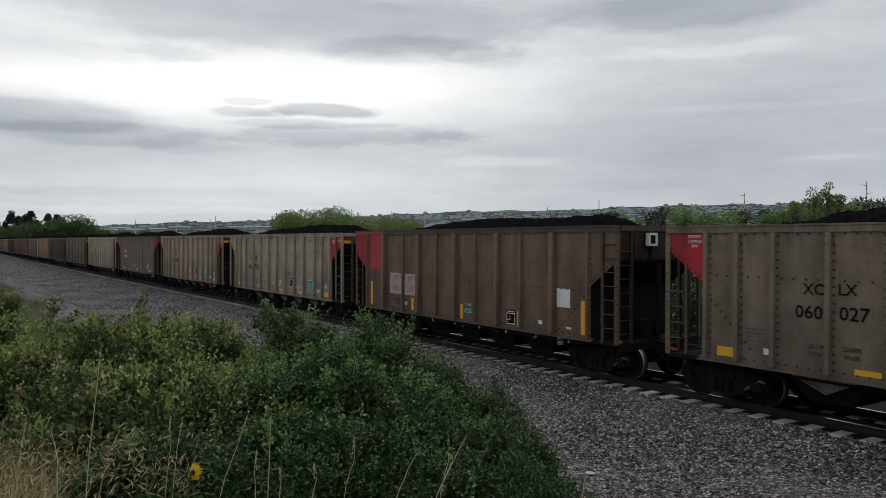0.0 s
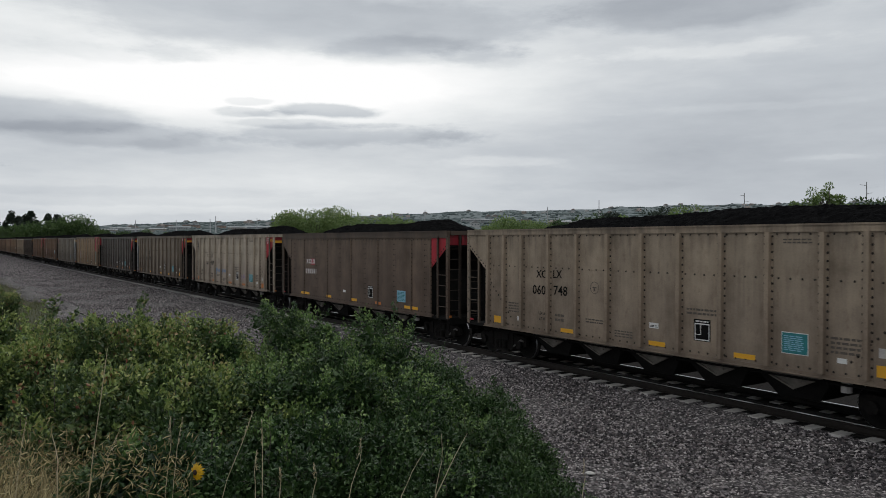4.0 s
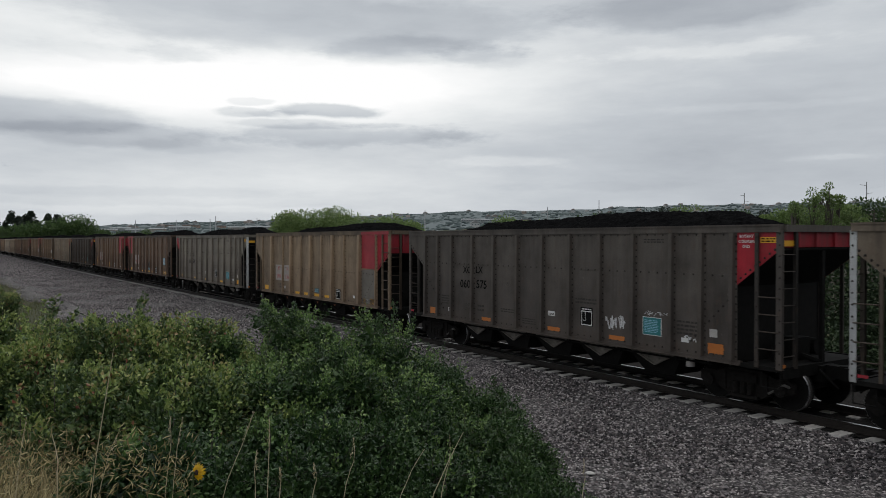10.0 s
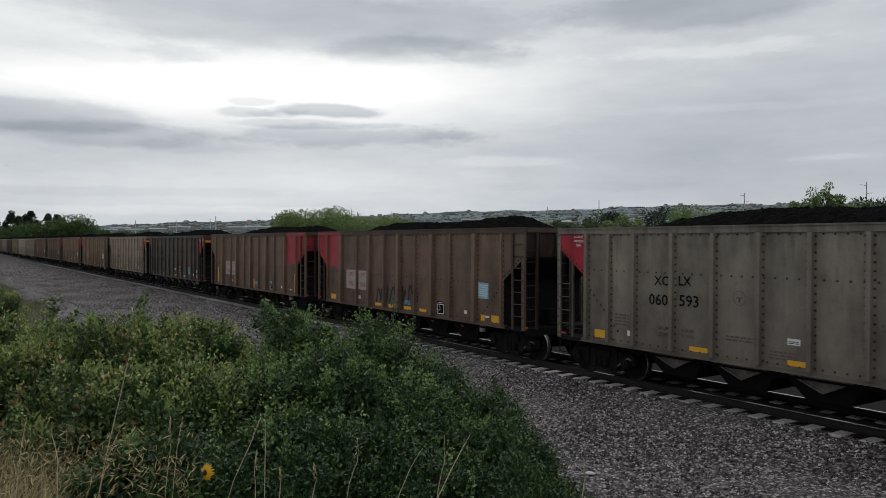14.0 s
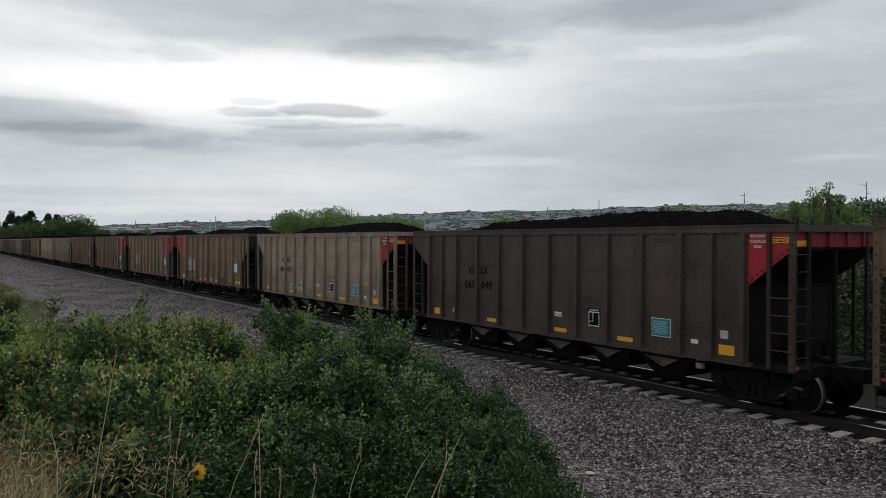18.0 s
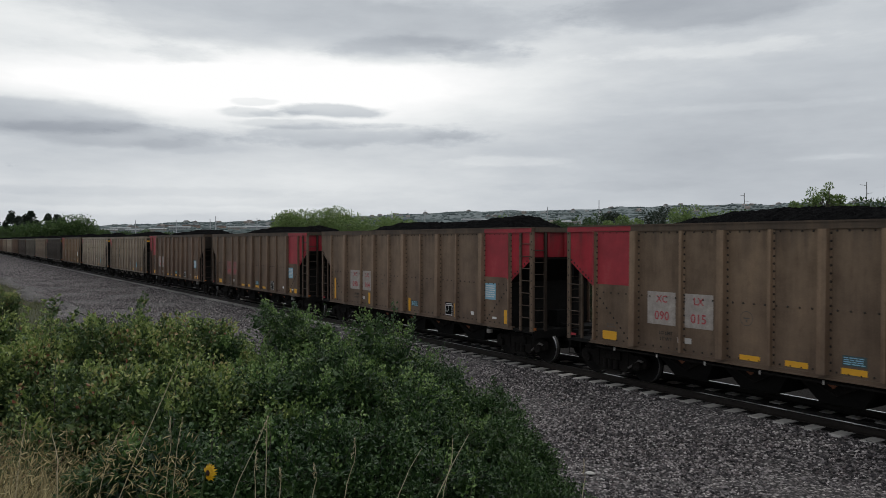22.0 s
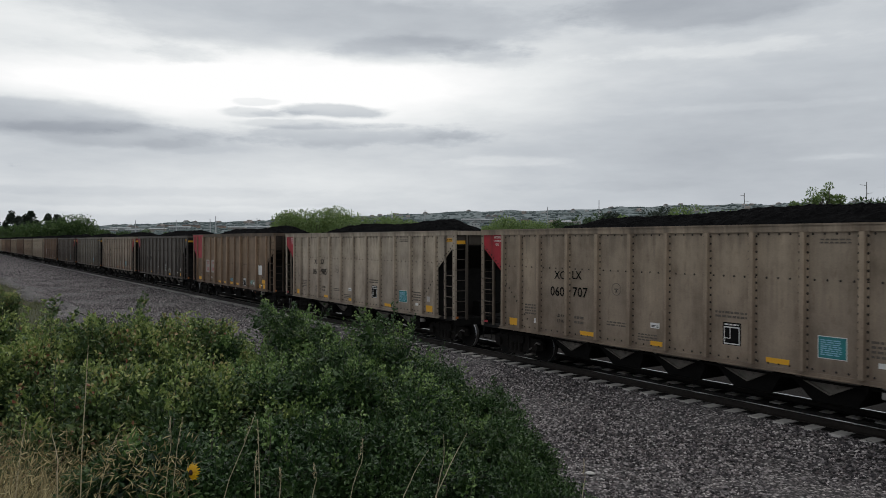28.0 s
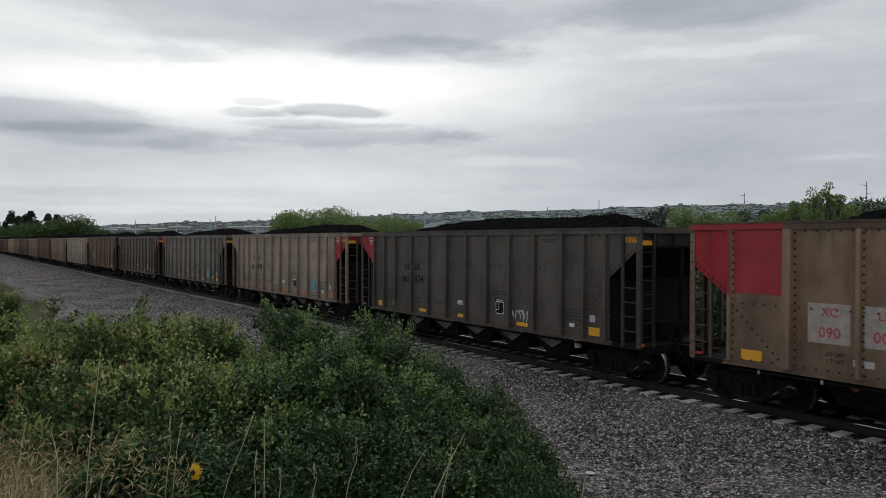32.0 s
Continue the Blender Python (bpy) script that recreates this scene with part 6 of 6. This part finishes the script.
    core[:, 2] = np.maximum(core[:, 2], 0.04)
    part("inner_leaves", leaf_soup("inner_leaves", core, rng.normal(0, 1, core.shape), 0.13, 0.085, mat, rng), top)
    if tips:
        part("young_leaves", leaf_soup("young_leaves", np.concatenate(tips), np.concatenate(tipway), leaf * 0.9, leaf * 0.58, M_TIP_Y if mat is M_LEAF_Y else M_TIP, rng), top, label="paler young leaves with top light in their colour")
    return top


def bank():
    green, sallow = "dense green shrub with small glossy leaves", "green shrub with yellowing and reddish leaves"
    rows = [(-60, 7.0, 570, 0.95, 1), (60, 7.4, 556, 0.95, 1), (160, 7.2, 575, 0.85, 1), (250, 7.8, 572, 0.85, 1), (335, 8.2, 580, 0.8, 1), (405, 8.6, 592, 0.75, 0), (497, 9.4, 538, 0.85, 0), (560, 9.3, 580, 0.8, 0), (625, 9.2, 585, 0.75, 0), (692, 9.4, 546, 0.85, 0), (760, 9.2, 622, 0.8, 0),
            (815, 9.0, 652, 0.85, 0), (868, 8.8, 685, 0.75, 0), (905, 8.6, 762, 0.65, 0), (945, 8.2, 806, 0.55, 0),
            (30, 6.5, 650, 0.75, 1), (150, 6.2, 650, 0.75, 1), (270, 6.2, 655, 0.75, 1), (370, 6.5, 670, 0.75, 1), (470, 7.2, 632, 0.8, 0), (560, 7.6, 622, 0.85, 0), (660, 7.8, 640, 0.85, 0), (755, 7.5, 690, 0.8, 0), (835, 7.3, 745, 0.7, 0), (890, 7.0, 822, 0.55, 0),
            (300, 5.0, 760, 0.6, 0), (430, 5.4, 745, 0.65, 0), (540, 5.8, 735, 0.7, 0), (650, 6.0, 745, 0.7, 0), (745, 6.0, 775, 0.65, 0), (2, 20, 512, 0.6, 1), (-30, 24, 496, 0.9, 1)]
    sprig = {1: [(-3.60, 7.1, 3.17), (-3.45, 7.2, 3.02)], 2: [(-3.22, 7.2, 2.92), (-3.0, 7.1, 2.90)], 3: [(-3.02, 7.7, 3.15), (-3.10, 7.8, 3.06), (-2.80, 7.7, 2.92)], 4: [(-2.65, 8.1, 2.82), (-2.45, 8.1, 2.78)], 6: [(-2.22, 9.4, 2.90), (-1.83, 9.4, 2.92), (-1.95, 9.3, 2.84)], 9: [(-0.60, 9.4, 2.95), (-0.35, 9.4, 2.76), (-0.8, 9.3, 2.8)]}
    for k, (px, depth, py, r, yellow) in enumerate(rows):
        x = at_px(px, depth)
        ztop = EYE - (py - RIM) * depth / FOC
        make_shrub(sallow if yellow else green, x, depth, ztop, r, M_LEAF_Y if yellow else M_LEAF, 500 + k, int(15 + 13 * r), 270, 0.045 if yellow else 0.041, sprig.get(k, ()), 8 if yellow and depth > 6.6 else 0 if depth < 6.1 or px > 800 else 2 if px > 700 else 5 if depth > 8 else 3, 4 if px > 700 else 9 if 6.6 < depth < 16 else 4 if depth < 6.6 else 0)


bank()

M_STRAW = leaf_material("dry_straw", [(0.15, (0.10, 0.075, 0.032)), (0.5, (0.33, 0.265, 0.125)), (0.9, (0.64, 0.55, 0.31))], 0.7, 0.2)
M_GRASS = leaf_material("green_grass", [(0.15, (0.03, 0.055, 0.018)), (0.5, (0.06, 0.095, 0.03)), (0.9, (0.11, 0.14, 0.05))], 0.6, 0.25)


def blades(name, x, y, length, lean, mat, rng, width=0.005, z=None):
    """Bent tapered grass blades, four points of width each."""
    n = len(x)
    z = ground_height(x, y) - 0.02 if z is None else z
    a = rng.uniform(0, 2 * np.pi, n)
    d = np.stack([np.cos(a), np.sin(a), np.zeros(n)], 1) * (length * lean)[:, None]
    side = np.stack([np.ones(n), rng.uniform(-0.5, 0.5, n), np.zeros(n)], 1) * width / 2
    root = np.stack([x, y, z], 1)
    lev = []
    for t, w in ((0, 1.0), (0.4, 0.9), (0.75, 0.6), (1.0, 0.12)):
        p = root + d * t * t + np.array([0, 0, 1.0]) * (length * (t - 0.25 * lean * t * t))[:, None]
        lev += [p - side * w, p + side * w]
    v = np.stack(lev, 1).reshape(-1, 3)
    b = (np.arange(n) * 8)[:, None]
    f = np.concatenate([b + np.array([[2 * k, 2 * k + 1, 2 * k + 3, 2 * k + 2]]) for k in range(3)])
    return soup(name, v, f, mat)


def meadow():
    rng = np.random.RandomState(21)
    # dry grass in the corner by the camera, thinning out to the shrubs
    n = 2100
    depth = rng.uniform(3.4, 5.4, n)
    px = rng.uniform(-110, 170, n) + rng.exponential(80, n)
    x = (px - 784) / FOC * depth
    length = rng.uniform(0.32, 0.78, n) * np.clip(1.1 - (px + 50) / 620, 0.45, 1.05)
    tagged(new("dry_grass", blades("dry_grass", x, depth, length, rng.uniform(0.2, 1.15, n), M_STRAW, rng, 0.0042)), "dry straw-coloured grass on the bank", "grass", kind="stuff")
    # curled husks and broken seed heads caught in it
    n = 520
    depth = rng.uniform(3.3, 4.4, n)
    px = rng.uniform(-20, 340, n)
    py = 815 + rng.normal(0, 32, n) + np.abs(px - 100) * 0.14
    pos = np.stack([(px - 784) / FOC * depth, depth, EYE - (py - RIM) * depth / FOC], 1)
    tagged(new("dry_husks", leaf_soup("dry_husks", pos, rng.normal(0, 1, (n, 3)), 0.055, 0.0075, M_STRAW, rng, 0.6)), "curled dry seed heads among the grass", "grass", kind="stuff")
    n = 2600
    depth = rng.uniform(2.7, 5.6, n)
    px = rng.uniform(120, 760, n)
    x = (px - 784) / FOC * depth
    tagged(new("green_grass", blades("green_grass", x, depth, rng.uniform(0.2, 0.55, n), rng.uniform(0.1, 0.6, n), M_GRASS, rng)), "green grass between the shrubs", "grass", kind="stuff")
    # grass over the rest of the bank
    s, d = rng.uniform(-40, 140, 26000), rng.uniform(10.2, 19, 26000)
    x, y, _ = track(s, d)
    keep = (np.hypot(x, y) > 2.4) & ((y > 0) | (np.hypot(x, y) > 3))
    x, y = x[keep], y[keep]
    n = len(x)
    tagged(new("bank_grass", blades("bank_grass", x, y, rng.uniform(0.2, 0.6, n), rng.uniform(0.2, 0.7, n), M_GRASSDRY, rng, 0.012)), "mixed green and dry grass on the bank", "grass", kind="stuff")


M_GRASSDRY = leaf_material("bank_grass_blades", [(0.1, (0.04, 0.06, 0.02)), (0.45, (0.09, 0.11, 0.04)), (0.7, (0.17, 0.15, 0.07)), (0.95, (0.26, 0.21, 0.11))], 0.7, 0.2)
meadow()


M_STALK = leaf_material("bleached_stalks", [(0.15, (0.36, 0.29, 0.17)), (0.5, (0.52, 0.44, 0.29)), (0.9, (0.68, 0.60, 0.44))], 0.6, 0.1)


def make_stalk(px0, py0, px1, py1, depth, thick, seed, head=True):
    """A tall dry stalk from its foot to its tip, with a thin seed head."""
    rng = np.random.RandomState(seed)
    x0, x1 = at_px(px0, depth), at_px(px1, depth)
    zf = float(ground_height([x0], [depth])[0]) - 0.02
    z0 = EYE - (py0 - RIM) * depth / FOC
    zt = EYE - (py1 - RIM) * depth / FOC
    # carry the line down to the ground
    xf = x0 - (x1 - x0) / max(zt - z0, 0.05) * (z0 - zf) * 0.6
    top = tagged(new("grass_stalk"), "tall dry grass stalk with a thin seed head", "grass stalk", "tall stalks on the bank")
    top.location = (xf, depth, zf)
    verts, faces = [], []
    a = np.array([0, 0, 0.0])
    b = np.array([x0 - xf, 0.01, z0 - zf])
    c = np.array([x1 - xf, 0.0, zt - zf])
    thick *= 0.72
    bow = np.array([rng.uniform(-0.012, 0.02), 0, 0])
    pts = [a, a * 0.4 + b * 0.6 - bow, b, b * 0.67 + c * 0.33 + bow * 0.5, (b + c) / 2 + bow, b * 0.25 + c * 0.75 + bow * 0.7, c]
    tube(verts, faces, [tuple(p) for p in pts], [thick * 1.25, thick * 1.25, thick * 1.2, thick * 1.1, thick, thick * 0.85, thick * 0.5], 5)
    part("stem", soup("stem", verts, faces, M_STALK, True), top)
    if head:
        n = 26
        t = rng.uniform(0.55, 1.0, n)
        pos = b + (c - b) * t[:, None]
        part("seed_head", leaf_soup("seed_head", pos, (c - b)[None, :] + rng.normal(0, 0.09, (n, 3)), 0.016, 0.0045, M_STALK, rng), top)
    return top


STALKS = [make_stalk(155, 800, 178, 615, 4.2, 0.0035, 1), make_stalk(465, 850, 466, 742, 4.0, 0.0030, 2), make_stalk(395, 850, 441, 726, 3.8, 0.0026, 3),
          make_stalk(618, 860, 634, 780, 3.9, 0.0026, 4), make_stalk(772, 878, 826, 768, 3.8, 0.0032, 5, False), make_stalk(778, 870, 790, 770, 3.9, 0.0024, 6, False),
          make_stalk(710, 878, 752, 796, 3.7, 0.0024, 7, False), make_stalk(97, 870, 90, 770, 3.6, 0.0040, 8, False), make_stalk(175, 860, 210, 762, 3.7, 0.0024, 9),
          make_stalk(292, 850, 300, 737, 4.0, 0.0024, 10), make_stalk(305, 850, 322, 740, 4.0, 0.0022, 11), make_stalk(450, 878, 453, 800, 3.6, 0.0028, 12),
          make_stalk(552, 880, 556, 825, 3.5, 0.0026, 13), make_stalk(493, 880, 495, 830, 3.6, 0.0028, 14), make_stalk(1032, 880, 1034, 815, 5.6, 0.0032, 15), make_stalk(25, 860, 45, 740, 3.9, 0.0026, 16)]


def make_sunflower(px, py, depth):
    x = at_px(px, depth)
    zh = EYE - (py - RIM) * depth / FOC
    zf = float(ground_height([x], [depth])[0]) - 0.02
    top = tagged(new("sunflower"), "wild sunflower with yellow petals and a dark brown disc", "sunflower")
    top.location = (x, depth, zf)
    h = zh - zf
    petal_m = leaf_material("sunflower_petals", [(0.2, (0.62, 0.34, 0.01)), (0.8, (0.80, 0.52, 0.02))], 0.5, 0.3)
    disc_m = plain("sunflower_disc", (0.05, 0.022, 0.012), 0.9, 0.0, 0.5, 60, relief=0.8)
    verts, faces = [], []
    tube(verts, faces, [(-0.05, 0.03, 0), (-0.05, 0.02, h * 0.5), (-0.03, 0.01, h * 0.85), (-0.012, 0.006, h)], [0.006, 0.0055, 0.005, 0.004], 6)
    part("stem", soup("stem", verts, faces, M_GRASS, True), top)
    rng = np.random.RandomState(5)
    n = 9
    z = rng.uniform(0.3, 0.95, n) * h
    pos = np.stack([np.full(n, -0.045), np.full(n, 0.015), z], 1)
    part("leaves", leaf_soup("leaves", pos, np.stack([rng.normal(0, 1, n), rng.normal(0, 1, n), rng.uniform(-0.2, 0.5, n)], 1), 0.07, 0.04, M_GRASS, rng), top)
    face = look((0, 0, h), (-0.56, -0.83, h + 0.06))
    bm = bmesh.new()
    bmesh.ops.create_uvsphere(bm, u_segments=16, v_segments=8, radius=0.012, matrix=face @ Matrix.Diagonal((1, 1, 0.45, 1)))
    part("disc", mesh_of("disc", bm, disc_m, True), top)
    for k in range(19):
        bm = bmesh.new()
        a = 2 * math.pi * k / 19 + rng.uniform(-0.08, 0.08)
        r1, bend = 0.037 * rng.uniform(0.85, 1.1), rng.uniform(-0.022, -0.010)
        ca, sa = math.cos(a), math.sin(a)
        pts = [(0.009, 0.0025, 0), (0.020, 0.0065, -0.002), (0.030, 0.005, bend * 0.5), (r1, 0.0006, bend)]
        left = [bm.verts.new(face @ Vector((r * ca - w * sa, r * sa + w * ca, -q))) for r, w, q in pts]
        mid = [bm.verts.new(face @ Vector((r * ca, r * sa, -q + 0.0012))) for r, w, q in pts]
        right = [bm.verts.new(face @ Vector((r * ca + w * sa, r * sa - w * ca, -q))) for r, w, q in pts]
        for i in range(3):
            bm.faces.new((left[i], mid[i], mid[i + 1], left[i + 1]))
            bm.faces.new((mid[i], right[i], right[i + 1], mid[i + 1]))
        part("petal", mesh_of("petal", bm, petal_m, True), top)
    return top


sunflower = make_sunflower(340, 838, 3.2)


# ================= loose stones of the ballast =================
def stones():
    m, nt, p = nodes_of("ballast_stone")
    geo = nt.nodes.new("ShaderNodeNewGeometry")
    c = ramp(nt, geo.outputs["Random Per Island"], [(0.0, (0.012, 0.011, 0.012)), (0.35, (0.062, 0.055, 0.059)), (0.55, (0.128, 0.105, 0.104)), (0.7, (0.185, 0.167, 0.172)), (0.9, (0.33, 0.295, 0.29)), (1.0, (0.50, 0.46, 0.45))])
    nt.links.new(mixed(nt, 0.5, c, ramp(nt, grain(nt, coords(nt), 60, 3), [(0.3, (0.6, 0.6, 0.6)), (0.7, (1.4, 1.4, 1.4))]), "MULTIPLY"), p.inputs["Base Color"])
    p.inputs["Roughness"].default_value = 0.85
    rng = np.random.RandomState(9)
    octa = np.array([(1, 0, 0), (0, 1, 0), (-1, 0, 0), (0, -1, 0), (0, 0, 1), (0, 0, -1)], float)
    tri = np.array([(0, 1, 4), (1, 2, 4), (2, 3, 4), (3, 0, 4), (1, 0, 5), (2, 1, 5), (3, 2, 5), (0, 3, 5)])
    for name, s0, s1, n, size in (("near_ballast_stones", -38, -6, 100000, (0.020, 0.044)), ("far_ballast_stones", -6, 66, 42000, (0.03, 0.06)), ("distant_ballast_stones", 66, 200, 30000, (0.05, 0.09))):
        s = rng.uniform(s0, s1, n)
        d = np.where(rng.rand(n) < 0.11, rng.uniform(-2.5, -0.95, n), rng.uniform(1.1, 9.6, n))
        x, y, _ = track(s, d)
        z = bed_height(d) + rng.uniform(-0.012, 0.026, n)
        r = rng.uniform(*size, n)
        v = octa[None] * rng.uniform(0.6, 1.25, (n, 6, 1)) + rng.normal(0, 0.12, (n, 6, 3))
        a = rng.uniform(0, 2 * np.pi, n)
        ca, sa = np.cos(a)[:, None], np.sin(a)[:, None]
        v = np.stack([v[..., 0] * ca - v[..., 1] * sa, v[..., 0] * sa + v[..., 1] * ca, v[..., 2] * 0.72], -1)
        v = v * r[:, None, None] + np.stack([x, y, z], 1)[:, None]
        f = (tri[None] + (np.arange(n) * 6)[:, None, None]).reshape(-1, 3)
        tagged(new(name, soup(name, v.reshape(-1, 3), f, m)), "grey and rust-tinged crushed ballast stones", "stones", kind="stuff")
    # one pale flat stone that stands out
    bm = bmesh.new()
    bmesh.ops.create_icosphere(bm, subdivisions=2, radius=0.06)
    for q in bm.verts:
        q.co *= 1 + 0.25 * noise.noise(q.co * 20)
        q.co.z *= 0.5
        q.co.x *= 1.5
    ob = tagged(new("pale_stone", mesh_of("pale_stone", bm, plain("pale_limestone", (0.55, 0.53, 0.50), 0.9, 0.0, 0.2, 20))), "pale flat stone lying on the ballast", "stone")
    d = FOC * (EYE + 0.45) / (838 - RIM)
    ob.location = (at_px(1045, d), d, -0.46)


stones()


def motions():
    for i, (car, heap, sets) in enumerate(train):
        times = [0.0, 1 / 30] + [float(k) for k in range(1, 32)] + [32 - 1 / 30, 32.0]
        rows = [(t, car_pose(i, t)) for t in times]
        walk(car, rows)
        walk(heap, rows)
        # the wheels roll while the car is near; far off no turning can be seen
        near = [k / 15 for k in range(0, 481) if -54 < FIRST + PITCH * i - SPEED * k / 15 < 20]
        for wheels, a in sets:
            spin = [(t, pose(a, 0, WHEEL, 0, math.degrees(SPEED * (t - near[0]) / WHEEL) % 360, 0)) for t in near] if near else []
            if not spin:
                continue
            if spin[0][0] > 0:
                spin.insert(0, (0.0, spin[0][1]))
            if spin[-1][0] < 32:
                spin.append((32.0, spin[-1][1]))
            walk(wheels, spin)
    # the sunflower nods in the wind: time and lean in degrees
    base = sunflower.location.copy()
    nods = ((0, 0), (1.5, 0.4), (3.5, 0.4), (5.5, 0.8), (7, 0.4), (8.5, 1.0), (10, 0.8), (12.5, 1.2), (13.5, 1.6), (14.5, 3.6), (16.5, 1.0), (19, 1.0), (21, 2.2), (23, 4.0), (25, 1.0), (28, -0.5), (30, 0.4), (32, 0.0))
    walk(sunflower, [(t, pose(*base, 0, a, 0)) for t, a in nods])
    # two long stalks bow far over in the gusts
    p = STALKS[0].location.copy()
    bows = ((0, 0), (2, 0.7), (3.5, 1.5), (6, 1.1), (7.5, 2.5), (9, 1.0), (11, 4.6), (13, 4.0), (14.5, 7.5), (17, 1.2), (19, 7.8), (20, 13), (21, 22), (22, 17.5), (23, 11.5), (25, -4.0), (28, -2.9), (31, -0.8), (32, 0))
    walk(STALKS[0], [(t, pose(*p, 0, a, 0)) for t, a in bows])
    p = STALKS[2].location.copy()
    bows = ((0, 0), (6, 1), (9, 1), (11, 1.5), (13, 6), (14.5, 1.8), (17, 1.5), (19, 6), (21, 7), (23, 1.6), (25, 1), (28, 1.5), (32, 1.2))
    walk(STALKS[2], [(t, pose(*p, 0, a, 0)) for t, a in bows])
    for k, st in enumerate(STALKS[:7]):
        if k in (0, 2):
            continue
        p = st.location.copy()
        walk(st, [(t, pose(*p, 0, 1.3 * math.sin(t * 0.55 + k * 1.7) + 0.5 * math.sin(t * 1.9 + k), 0)) for t in [0.5 * j for j in range(65)]])
    # the clouds drift slowly to the side
    walk(dome, [(0.0, pose(0, 0, 0, 0, 0, 0.35)), (16.0, pose(0, 0, 0)), (32.0, pose(0, 0, 0, 0, 0, -0.35))])


motions()
